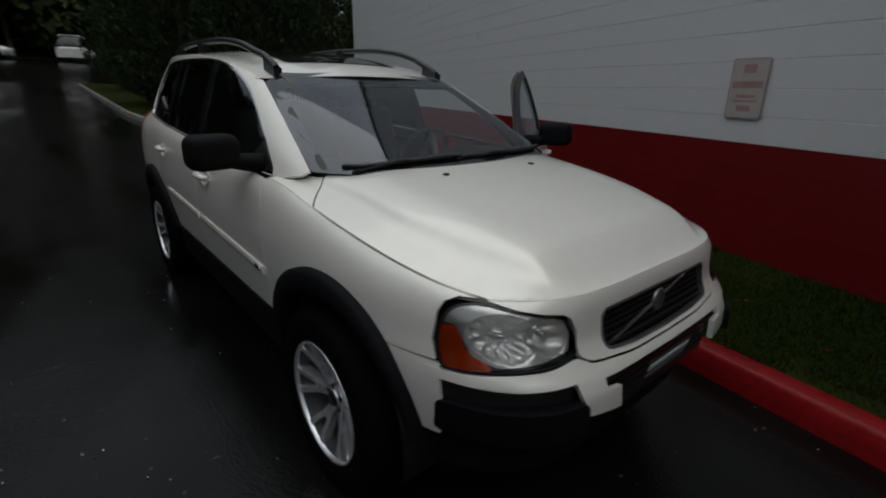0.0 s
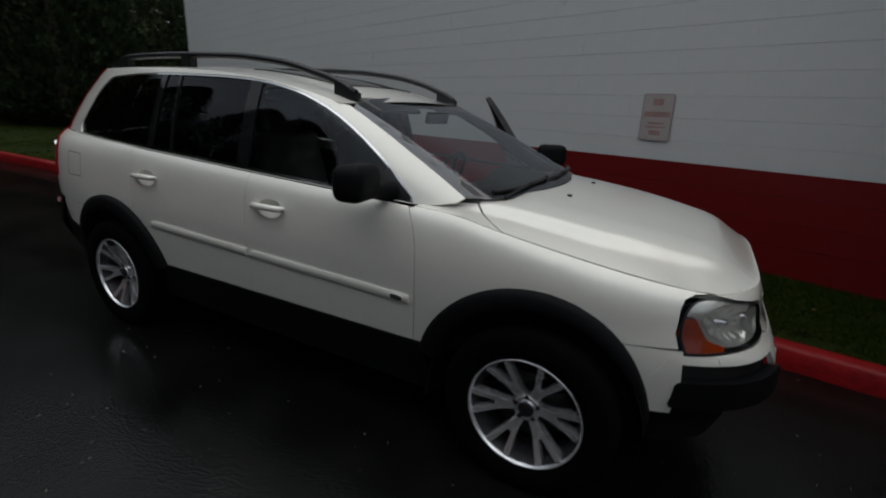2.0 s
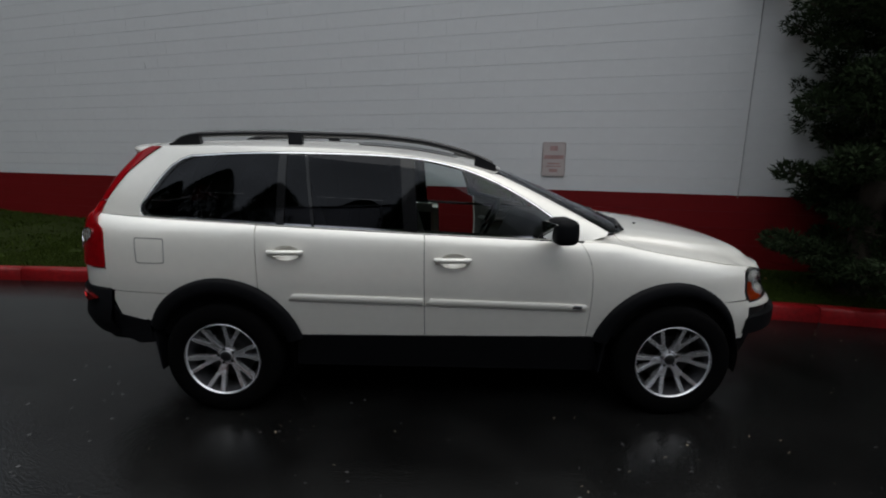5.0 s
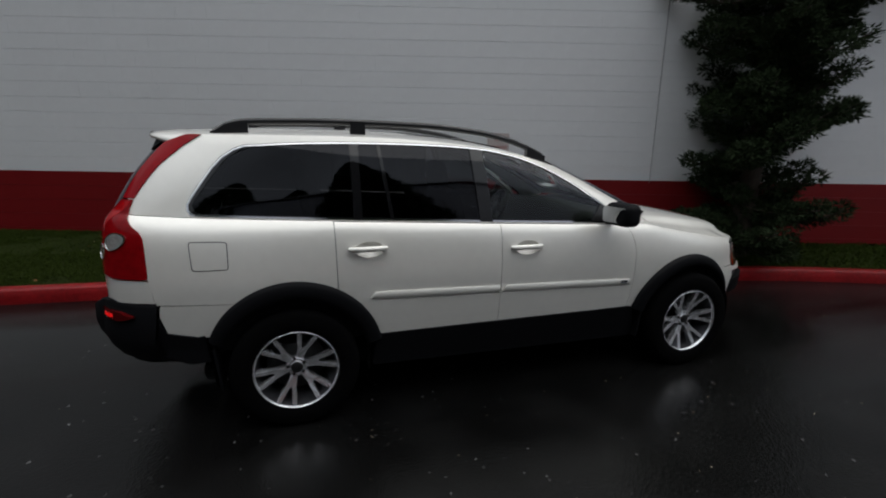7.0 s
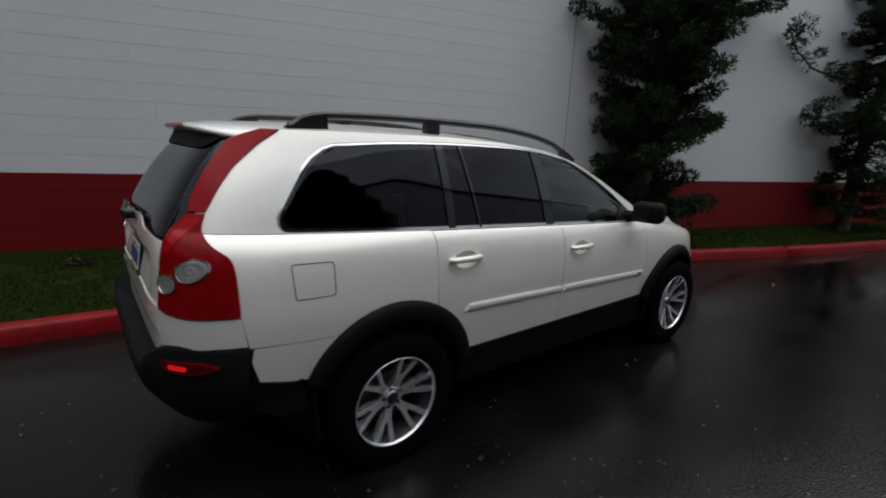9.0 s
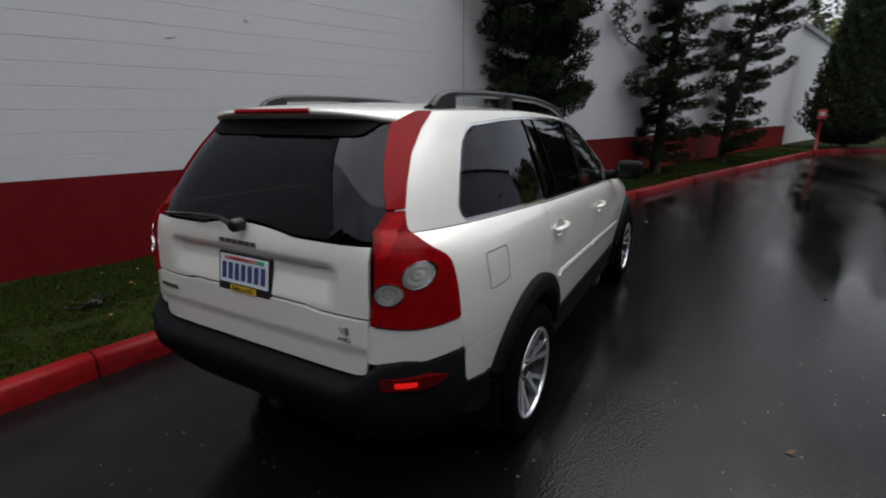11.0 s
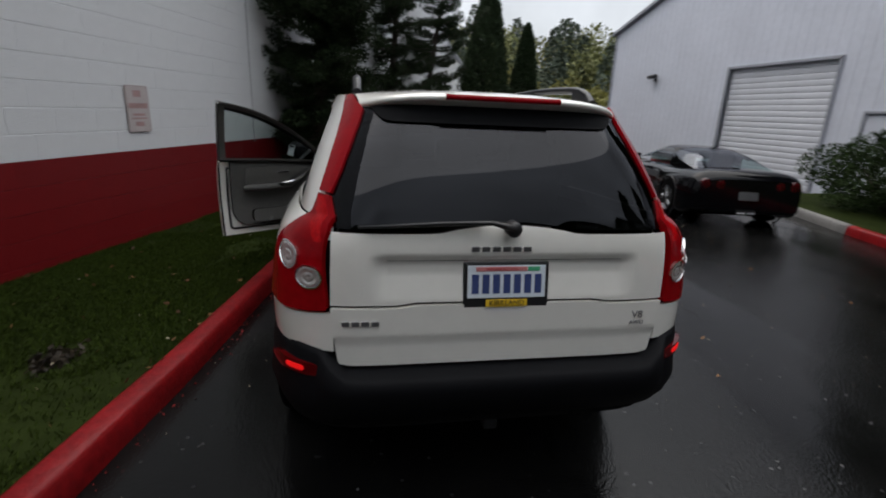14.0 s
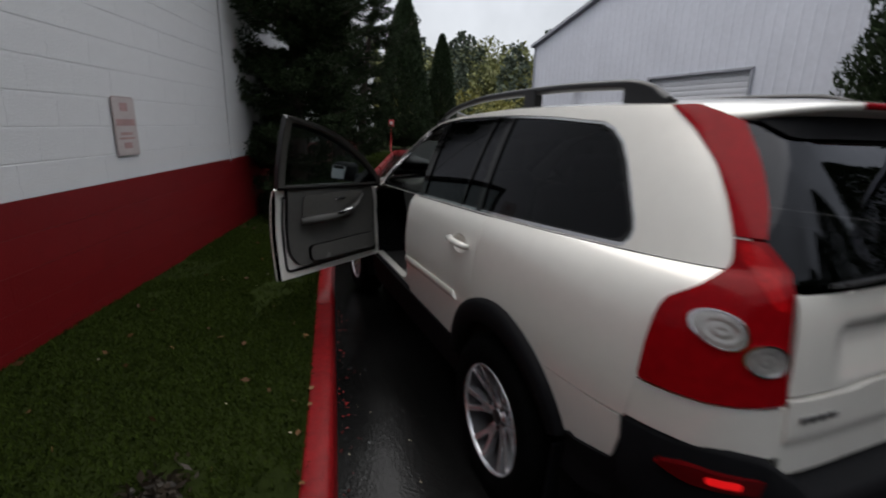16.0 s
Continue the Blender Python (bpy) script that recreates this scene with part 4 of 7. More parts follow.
bm = bmesh.new()
out = [(-3.6, 0), (-1.1, 0), (-1.1, 1.95), (2.2, 1.95), (2.2, 0), (3.6, 0), (3.6, 2.45), (0, 3.75), (-3.6, 2.45)]
f = bm.faces.new([bm.verts.new(gm @ Vector((a, 0, b))) for a, b in out])
box(bm, 0.15, 8, 2.45, gm @ pose(-3.52, -4.0, 1.225))
box(bm, 0.15, 8, 2.45, gm @ pose(3.52, -4.0, 1.225))
box(bm, 7.2, 0.15, 2.45, gm @ pose(0, -8, 1.225))
part("wall", bm, BEIGE, barn, "beige siding")
bm = bmesh.new()
for s in (1, -1):
    box(bm, 4.0, 8.5, 0.12, gm @ pose(s * 1.87, -4.0, 3.16, 0, s * 19.8, 0))
part("roof", bm, SHUTTER, barn, "pale roof edge")
# black sheet set back in the opening stands for the shade inside
bm = bmesh.new()
box(bm, 3.3, 0.1, 2.0, gm @ pose(0.55, -2.5, 1.0))
part("doorway", bm, VOID, barn, "dark open doorway")
for x in (-1.15, 2.25):
    bm = bmesh.new()
    box(bm, 0.12, 0.1, 2.0, gm @ pose(x, 0.03, 1.0))
    part("door_post", bm, SHUTTER, barn)

annex = thing("annex", "low white building beyond the long wall", "building")
am = Matrix.Translation((24.0, -4.4, 0)) @ pose(0, 0, 0, 0, 0, ANG)
bm = bmesh.new()
box(bm, 14, 6, 5.6, am @ pose(7.2, 3.6, 2.8), 0.02)
part("wall", bm, WHITE_WALL, annex)
bm = bmesh.new()
box(bm, 14.3, 6.3, 0.2, am @ pose(7.2, 3.6, 5.72, 3, 2, 0))
part("roof", bm, METAL_TRIM, annex)
post = thing("sign_post", "slim red post with a small sign plate", "post")
RED_POST = mat("red_post", (0.35, 0.03, 0.03), 0.5, vary=0.2)
bm = bmesh.new()
tube(bm, [(22.6, -5.35, 0.12), (22.6, -5.35, 1.35)], 0.05, 10)
part("pole", bm, RED_POST, post)
bm = bmesh.new()
box(bm, 0.03, 0.32, 0.40, pose(22.54, -5.35, 1.62, 0, 0, 12), 0.01)
part("sign_plate", bm, RED_POST, post)
bm = bmesh.new()
box(bm, 0.004, 0.18, 0.16, pose(22.521, -5.354, 1.64, 0, 0, 12), 0.001)
part("sign_mark", bm, SIGN_FACE, post)
# ---------------------------------------------------------------- the white car: surfaces
BELT = curve([(-2.45, 1.285), (-1.84, 1.254), (-1.19, 1.224), (-0.15, 1.172), (0.7, 1.132), (1.0, 1.115), (1.2, 1.076), (1.5, 1.02), (1.8, 0.966), (2.0, 0.934), (2.3, 0.89)])
SHOULDER = curve([(-0.6, 0.0), (-0.36, 0.001), (-0.24, 0.005), (-0.16, 0.011), (-0.11, 0.018), (-0.075, 0.026), (-0.045, 0.037), (-0.022, 0.051), (0.0, 0.073), (0.03, 0.11)])
LOWER = curve([(0.2, 0.82), (0.35, 0.842), (0.5, 0.870), (0.65, 0.891), (0.78, 0.904), (0.90, 0.910), (1.05, 0.908), (1.4, 0.906)])
HOUSE = curve([(-0.05, 0.848), (0.0, 0.833), (0.1, 0.806), (0.25, 0.755), (0.4, 0.692), (0.46, 0.66), (0.52, 0.62)])
REAR_X = curve([(0.3, 2.36), (0.5, 2.40), (0.75, 2.415), (0.98, 2.41), (1.15, 2.40), (1.24, 2.385), (1.35, 2.335), (1.5, 2.245), (1.6, 2.165), (1.7, 2.07), (1.8, 1.95)])
FRONT_X = curve([(0.25, 2.22), (0.4, 2.27), (0.55, 2.288), (0.64, 2.284), (0.70, 2.262), (0.74, 2.232), (0.80, 2.20), (0.9, 2.185), (0.96, 2.155), (1.02, 2.09), (1.1, 2.0)])
SHIELD_X = curve([(1.05, 1.40), (1.12, 1.28), (1.17, 1.195), (1.3, 0.93), (1.45, 0.60), (1.556, 0.34), (1.62, 0.17), (1.7, -0.05)])
NR, NF, NS, CS = 8.0, 5.0, 6.0, -0.6


def nr(z):
    """How square the tail's corner is: square below, rounder up the glasshouse."""
    return NR - 1.4 * min(1.0, max(0.0, (z - 1.25) / 0.35))


def taper(x):
    """The glasshouse draws in towards the tail and leaves broad shoulders."""
    u = min(1.0, max(0.0, (-x - 1.0) / 1.2))
    return u * u * (3 - 2 * u)


def lower_w(x, z):
    return LOWER(z) - SHOULDER(z - BELT(x)) * (1 + 0.75 * taper(x))


def house_w(x, z):
    return HOUSE(z - BELT(min(x, 0.9))) - 0.055 * taper(x)


def side_y(x, z):
    w = lower_w(x, z)
    if x < 0:
        return w * max(1e-4, 1 - min(1, -x / REAR_X(z)) ** NR) ** (1 / NR)
    return w * max(1e-4, 1 - min(1, x / FRONT_X(z)) ** NF) ** (1 / NF)


def house_y(x, z):
    w = house_w(x, z)
    if x < CS:
        return w * max(1e-4, 1 - min(1, -x / REAR_X(z)) ** nr(z)) ** (1 / nr(z))
    return w * max(1e-4, 1 - min(1, (x - CS) / (SHIELD_X(z) - CS)) ** NS) ** (1 / NS)


def end_x(y, z, front, house=False):
    x = 2.1 if front else -2.2
    for _ in range(4):
        w = house_w(x, z) if house else lower_w(x, z)
        q = min(1, abs(y) / w)
        if house and front:
            x = CS + (SHIELD_X(z) - CS) * max(1e-4, 1 - q ** NS) ** (1 / NS)
        elif front:
            x = FRONT_X(z) * max(1e-4, 1 - q ** NF) ** (1 / NF)
        else:
            x = -REAR_X(z) * max(1e-4, 1 - q ** nr(z)) ** (1 / nr(z))
    return x


def any_w(x, z):
    return lower_w(x, z) if z < BELT(x) else house_w(x, z)


def rear_corner(a, z):
    """The rear corner by angle: 0 at the tail's middle, 90 at the flank (degrees)."""
    a = radians(min(max(a, 0.01), 89.99))
    x = -REAR_X(z) * math.cos(a) ** (2 / nr(z))
    w = any_w(x, z)
    return x, w * math.sin(a) ** (2 / nr(z))


def rear_angle_x(x, z):
    return math.degrees(math.acos(min(1, (-x / REAR_X(z))) ** (nr(z) / 2)))


def rear_angle_y(y, z):
    return math.degrees(math.asin(min(1, y / any_w(-2.25, z)) ** (nr(z) / 2)))


ROOF_EDGE = curve([(0.36, 1.508), (0.28, 1.53), (0.1, 1.578), (-0.2, 1.635), (-0.6, 1.672), (-1.02, 1.69), (-1.5, 1.693), (-1.9, 1.69), (-2.2, 1.67)])
ROOF_MID = curve([(0.40, 1.545), (0.33, 1.565), (0.1, 1.622), (-0.25, 1.685), (-0.6, 1.718), (-1.0, 1.735), (-1.5, 1.738), (-2.0, 1.722), (-2.3, 1.70)])


def roof_point(x, q):
    e = ROOF_EDGE(x)
    return (x, q * house_y(min(x, 0.27), e), e + (ROOF_MID(x) - e) * (1 - abs(q) ** 2.4))


HOOD_MID = curve([(0.9, 1.195), (1.15, 1.172), (1.36, 1.15), (1.6, 1.118), (1.9, 1.062), (2.05, 1.02), (2.15, 0.978), (2.22, 0.93), (2.3, 0.88)])


HOOD_EDGE = [(0.70, 0.834), (0.98, 0.829), (1.10, 0.826)] + [(x, side_y(x, BELT(x)) - 0.002) for x in steps(1.2, 1.93, 14)] + [(end_x(y, 0.932, True), y) for y in (0.67, 0.64, 0.6, 0.55, 0.5, 0.42, 0.34, 0.24, 0.12, 0.0, -0.15)]


def edge_gap(x, y, line):
    """How far a point lies inside a part of the bonnet's edge."""
    best = 9.0
    for (ax, ay), (bx, by) in zip(line, line[1:]):
        dx, dy = bx - ax, by - ay
        u = max(0.0, min(1.0, ((x - ax) * dx + (y - ay) * dy) / (dx * dx + dy * dy)))
        best = min(best, math.hypot(x - ax - u * dx, y - ay - u * dy))
    return best


RIDGE = curve([(0.7, 0.74), (1.07, 0.70), (1.25, 0.672), (1.45, 0.658), (1.57, 0.650), (1.67, 0.628), (1.77, 0.602), (1.87, 0.570), (1.95, 0.535), (2.02, 0.503), (2.1, 0.455), (2.17, 0.39)])


def hood_point(x, y):
    """The bonnet: high in the middle, with a ridge down each side, falling over the rim to the wings and the grille."""
    ay = abs(y)
    z_edge = max(0.932, BELT(x))
    side = 1 - (1 - min(edge_gap(x, ay, HOOD_EDGE[:18]) / 0.34, 1)) ** 2.3
    nose_d = min(edge_gap(x, ay, HOOD_EDGE[17:]) / 0.23, 1)
    front = (1 - (1 - nose_d) ** 2.5) ** 0.8
    f = side * front
    fade = min(1, max(0, (2.17 - x) / 0.16))
    ridge_y = RIDGE(x)
    u = (ridge_y - ay) / 0.016
    step_up = 0.028 / (1 + math.exp(-max(-30, min(30, u * 1.5)))) * fade
    crown = HOOD_MID(x) - 0.03 * (ay / 0.7) ** 2 - 0.020
    hollow = 0.002 * math.exp(-((ridge_y - ay + 0.05) / 0.035) ** 2) * fade
    return (x, y, z_edge + max(0, crown - z_edge) * f + (step_up - hollow) * front ** 0.6 * min(1, side * 1.6))


# ---------------------------------------------------------------- the white car: panels
HUB_F, HUB_R, HUB_Z, TYRE = 1.4285, -1.4285, 0.365, 0.368
car = thing("car", "pearl white SUV with black cladding and an open driver door", "car")


def arc(cx, cz, r, a0, a1, n=14):
    return [(cx + r * math.cos(radians(a0 + (a1 - a0) * k / n)), cz + r * math.sin(radians(a0 + (a1 - a0) * k / n))) for k in range(n + 1)]


ARCH_F = curve([(0, 0.436), (14, 0.440), (26, 0.448), (45, 0.468), (65, 0.486), (90, 0.499), (130, 0.508), (170, 0.512)])
ARCH_R = curve([(0, 0.505), (15, 0.508), (50, 0.516), (90, 0.518), (130, 0.506), (154, 0.490), (180, 0.48)])


def arch_at(front, z, fore):
    """The arch's edge at a height, before or behind the hub."""
    r = ARCH_F if front else ARCH_R
    a = 20.0 if fore else 160.0
    for _ in range(40):
        q = min(1, (z - HUB_Z) / r(a))
        b = math.degrees(math.asin(q))
        a = 0.5 * a + 0.5 * (b if fore else 180 - b)
    return (HUB_F if front else HUB_R) + r(a) * math.cos(radians(a)), a


def arch_line(front, a0, a1, n=16):
    r, c = (ARCH_F, HUB_F) if front else (ARCH_R, HUB_R)
    return [(c + r(a) * math.cos(radians(a)), HUB_Z + r(a) * math.sin(radians(a))) for a in steps(a0, a1, n)]


DOOR_FRONT = curve([(0.47, 0.872), (0.6, 0.884), (0.8, 0.893), (0.95, 0.888), (1.06, 0.858), (1.13, 0.815)])
DOOR_MID = -0.146
SILL = 0.512


def door_rear(z):
    if z > 0.812:
        return -1.175 - 0.02 * (z - 0.812)
    return arch_at(False, z, True)[0]


def belt_line(x0, x1, n=12, dz=-0.004):
    return [(x, BELT(x) + dz) for x in steps(x0, x1, n)]


def front_door_outline():
    back = [(DOOR_MID, SILL), (DOOR_MID, BELT(DOOR_MID) - 0.004)]
    top = belt_line(DOOR_MID, 0.81, 10)
    front = [(DOOR_FRONT(z), z) for z in steps(1.12, SILL, 12)]
    return [back[0]] + top + front


def rear_door_outline():
    rear = [(door_rear(z), z) for z in steps(SILL, BELT(-1.18) - 0.004, 16)]
    top = belt_line(-1.18, DOOR_MID, 10)
    return rear + top[1:] + [(DOOR_MID, SILL)]


def fender_outline():
    back = [(DOOR_FRONT(z), z) for z in steps(SILL, 1.12, 10)]
    top = [(x, BELT(x)) for x in steps(0.86, 1.955, 14)]
    front = [(end_x(y, z, True) + 0.004, z) for y, z in ((0.684, 0.9335), (0.718, 0.932), (0.746, 0.917), (0.766, 0.885), (0.774, 0.85), (0.782, 0.80), (0.785, 0.742))]
    low = arch_line(True, arch_at(True, 0.735, True)[1], arch_at(True, SILL, False)[1], 20)
    return back + top + front + low


def quarter_outline():
    front = [(door_rear(z), z) for z in steps(BELT(-1.18) - 0.004, 0.87, 6)]
    low = arch_line(False, 61.0, arch_at(False, 0.79, False)[1], 14)
    back = [(-2.115, 0.805), (-2.13, 0.88), (-2.14, 0.945), (-2.20, 0.955), (-2.24, 1.15), (-2.285, 1.235), (-2.285, BELT(-2.285) - 0.002)]
    return front + low + back + belt_line(-2.27, -1.2, 12, -0.002)


def bumper_wing_outline():
    low = arch_line(False, arch_at(False, 0.79, False)[1], arch_at(False, 0.60, False)[1], 8)
    return low + [(-1.93, 0.608), (-2.08, 0.64), (-2.11, 0.74), (-2.10, 0.80)]


WIN_TOP = curve([(-1.62, 1.625), (-1.3, 1.643), (-1.02, 1.647), (-0.6, 1.64), (-0.25, 1.62), (0.02, 1.573), (0.2, 1.515), (0.375, 1.435), (0.6, 1.30), (0.82, 1.135)])


def quarter_glass():
    low = belt_line(-1.915, -1.06, 8, 0.016)
    return rounded(low + [(-1.04, WIN_TOP(-1.04))] + [(x, WIN_TOP(x)) for x in steps(-1.2, -1.6, 5)] + [(-1.735, 1.572), (-1.845, 1.43), (-1.915, 1.33)], [0.06] + [0.02] * 8 + [0.01] + [0.02] * 6 + [0.05, 0.05, 0.05], 4)


def rear_door_glass():
    return belt_line(-1.035, -0.27, 8, 0.016) + [(x, WIN_TOP(x)) for x in steps(-0.30, -1.035, 8)]


def front_door_glass():
    return belt_line(-0.195, 0.80, 10, 0.016)[:-1] + [(0.79, 1.15)] + [(x, WIN_TOP(x)) for x in steps(0.76, -0.225, 16)]


def shield_side(z):
    """Where the windscreen's edge lies at that height: x and y."""
    q = 0.88
    x = CS + (SHIELD_X(z) - CS) * (1 - q ** NS) ** (1 / NS)
    return x, q * house_w(min(x, 0.9), z)


def house_outline():
    low = belt_line(-2.29, 0.80, 24, -0.002) + [(0.9, 1.126), (1.0, 1.145)]
    front = [(shield_side(z)[0], z) for z in steps(1.165, 1.52, 12)]
    top = [(x, ROOF_EDGE(x)) for x in steps(0.27, -1.86, 26)]
    tail = [(-REAR_X(z) * k, z) for z, k in ((1.66, 0.908), (1.60, 0.932), (1.52, 0.946), (1.42, 0.954), (1.34, 0.958), (1.29, 0.960))]
    return low + front + top + tail


def all_windows():
    a = quarter_glass()
    c = front_door_glass()
    return a, rear_door_glass(), c


DISH_F, DISH_R = (0.035, 1.018), (-0.99, 1.062)


def dish_line(x, z):
    """The oval hollow behind a door handle."""
    return [(x + 0.085 * math.cos(a), z - 0.006 + 0.046 * math.sin(a)) for a in [2 * math.pi * k / 28 for k in range(28)]]


def flank(sg):
    """The panels of one flank; sg is 1 for the driver's side and -1 for the other."""
    low = lambda x, z: (x, sg * side_y(x, z), z)
    up = lambda x, z: (x, sg * house_y(x, z), z)
    panel("front_fender", fender_outline(), low, PAINT, car)
    panel("quarter_panel", quarter_outline(), low, PAINT, car)
    panel("rear_bumper_wing", bumper_wing_outline(), low, PAINT, car, step=0.03)
    rd = panel("rear_door", rear_door_outline(), low, PAINT, car, holes=[dish_line(*DISH_R)])
    g1, g2, g3 = all_windows()
    opening = belt_line(-1.915, 0.82, 20, 0.002) + [(x, WIN_TOP(x) + 0.014) for x in steps(0.81, -1.64, 30)] + [(-1.70, 1.618), (-1.765, 1.575), (-1.82, 1.515), (-1.88, 1.43), (-1.93, 1.355), (-1.947, 1.32), (-1.945, 1.288), (-1.93, 1.268)]
    panel("window_surround", house_outline(), up, PAINT, car, holes=[opening], step=0.035, gap=0)
    inner = belt_line(-1.87, 0.80, 20, 0.018) + [(x, WIN_TOP(x) + 0.002) for x in steps(0.79, -1.60, 30)] + [(-1.665, 1.61), (-1.73, 1.57), (-1.79, 1.505), (-1.85, 1.42), (-1.903, 1.345), (-1.918, 1.318), (-1.912, 1.295), (-1.895, 1.282)]
    strip = lambda x, z: (x, sg * (house_y(x, z) - 0.004), z)
    panel("window_trim", opening, strip, CHROME, car, holes=[inset(opening, 0.011)], step=0.03, gap=0, depth=0.02, label="thin chrome window trim")
    panel("window_seal", inset(opening, 0.011), lambda x, z: (x, sg * (house_y(x, z) - 0.008), z), TINT_ROOF, car, holes=[inner], step=0.03, gap=0, depth=0.02)
    behind = lambda x, z: (x, sg * (house_y(x, z) - 0.012), z)
    panel("quarter_window", g1, behind, TINT, car, gap=0, depth=0, label="dark tinted rear quarter window")
    panel("rear_door_window", g2, behind, TINT, car, gap=0, depth=0, label="dark tinted rear door window")
    if sg < 0:
        fd = panel("front_door", front_door_outline(), low, PAINT, car, holes=[dish_line(*DISH_F)])
        panel("door_window", g3, behind, SIDE_GLASS, fd, gap=0, depth=0, label="clear front door window")
    post = [(-1.065, BELT(-1.05)), (-1.015, BELT(-1.0)), (-1.015, WIN_TOP(-1.0) + 0.012), (-1.065, WIN_TOP(-1.06) + 0.012)]
    panel("door_post", post, strip, TINT_ROOF, car, gap=0, depth=0.03, label="black pillar between the windows")
    post = [(-0.275, BELT(-0.25)), (-0.188, BELT(-0.2)), (-0.218, WIN_TOP(-0.2) + 0.012), (-0.305, WIN_TOP(-0.3) + 0.012)]
    panel("door_post", post, strip, TINT_ROOF, car, gap=0, depth=0.03, label="black pillar between the windows")
    # seam bar in the rear door glass
    post = [(-0.845, BELT(-0.8)), (-0.825, BELT(-0.8)), (-0.885, WIN_TOP(-0.9)), (-0.905, WIN_TOP(-0.9))]
    panel("window_bar", post, strip, TINT_ROOF, rd, gap=0, depth=0.02)
    # sill cladding
    sill = rounded([(-0.955, 0.52), (-0.98, 0.30), (0.99, 0.27), (0.925, 0.52)], 0.02)
    panel("sill", sill, lambda x, z: (x, sg * (side_y(x, z) + 0.012), z), CLAD, car, depth=0.05, label="black plastic sill cladding")
    # wheel arch flares
    for cx, a0, a1 in ((HUB_F, 10, 165), (HUB_R, 15, 154)):
        bm = bmesh.new()
        prof = [(1.0, -0.02), (1.0, 0.022), (0.8, 0.036), (0.35, 0.042), (0.03, 0.034), (0.0, -0.06)]

        def flare(a, j):
            k, o = prof[j]
            r = 0.428 + k * ((ARCH_F if cx > 0 else ARCH_R)(a) + 0.016 - 0.428)
            x, z = cx + r * math.cos(radians(a)), HUB_Z + r * math.sin(radians(a))
            return (x, sg * (side_y(max(-2.0, min(1.84, x)), max(0.5, z)) + o), z)
        grid_surface(bm, steps(a0, a1, 40), range(len(prof)), lambda a, j: flare(a, j))
        bmesh.ops.recalc_face_normals(bm, faces=bm.faces)
        part("wheel_arch", bm, CLAD, car, "black plastic wheel arch flare", smooth=True)
        bm = bmesh.new()
        grid_surface(bm, steps(-12, 192, 24), [0, 1], lambda a, j: (cx + 0.44 * math.cos(radians(a)), sg * (0.86 - 0.32 * j), HUB_Z + 0.44 * math.sin(radians(a))))
        part("wheel_well", bm, DARK, car)
        bm = bmesh.new()
        bmesh.ops.create_circle(bm, cap_ends=True, segments=24, radius=0.46, matrix=pose(cx, sg * 0.55, HUB_Z, 90))
        part("wheel_well", bm, DARK, car)
    # tail lamp: a broad lamp below and a slim red strip up the pillar
    def corner(a, z):
        x, y = rear_corner(a, z)
        return (x, sg * y, z)
    A, B = rear_angle_x, rear_angle_y
    lamp_low = [(B(0.632, 0.965), 0.965), (A(-2.30, 0.95), 0.95), (A(-2.137, 0.948), 0.948), (A(-2.139, 1.05), 1.05), (A(-2.143, 1.13), 1.13), (A(-2.147, 1.165), 1.165), (A(-2.160, 1.190), 1.190), (A(-2.181, 1.206), 1.206),
                (A(-2.203, 1.222), 1.222), (A(-2.219, 1.242), 1.242), (A(-2.228, 1.268), 1.268), (A(-2.225, 1.30), 1.30), (A(-2.206, 1.345), 1.345), (B(0.622, 1.345), 1.345), (B(0.622, 1.24), 1.24)]
    scale_u = 60.0
    to_map = lambda pts: [(a / scale_u, z) for a, z in pts]
    cs = lambda u, z: corner(u * scale_u, z)
    lamp = panel("tail_lamp", rounded(to_map(lamp_low), [0.02, 0.0] + [0.02] * 10 + [0.0, 0.0, 0.0], 3), cs, RED_LENS, car, step=0.02, depth=0.03, proud=0.008, label="red tail lamp cluster")
    strip_pts = [(B(0.620, 1.348), 1.348), (A(-2.204, 1.348), 1.348), (A(-2.152, 1.43), 1.43), (A(-2.071, 1.53), 1.53), (A(-1.965, 1.62), 1.62), (A(-1.86, 1.688), 1.688), (A(-1.935, 1.69), 1.69),
                 (B(0.508, 1.64), 1.64), (B(0.528, 1.58), 1.58), (B(0.557, 1.50), 1.50), (B(0.588, 1.42), 1.42)]
    panel("pillar_lamp", to_map(strip_pts), cs, RED_DARK, car, step=0.02, depth=0.025, proud=0.007, label="slim dull red pillar strip lamp")
    neck = [(B(0.642, 1.20), 1.20), (B(0.672, 1.20), 1.20), (B(0.682, 1.235), 1.235), (B(0.672, 1.29), 1.29), (B(0.664, 1.335), 1.335), (B(0.637, 1.335), 1.335)]
    panel("lit_neck", rounded(to_map(neck), 0.02, 3), cs, SOFT_RED, lamp, step=0.02, depth=0.002, gap=0, proud=0.0095, label="softly lit red part of the tail lamp")
    for ly, lz, ry, rz in ((0.762, 1.139, 0.037, 0.046), (0.692, 1.081, 0.045, 0.041)):
        disc = [(ly + ry * math.cos(t), lz + rz * math.sin(t)) for t in [2 * math.pi * k / 28 for k in range(28)]]

        def dish(y, z):
            d = math.hypot((y - ly) / ry, (z - lz) / rz)
            return (end_x(y, z, False) + 0.004 * max(0, 1 - d * d) + 0.0018 * math.cos(d * 14), sg * y, z)
        panel("reversing_lamp", disc, dish, CLEAR_LAMP, lamp, step=0.006, depth=0.006, gap=0, proud=0.0135, label="round clear reflector lens")
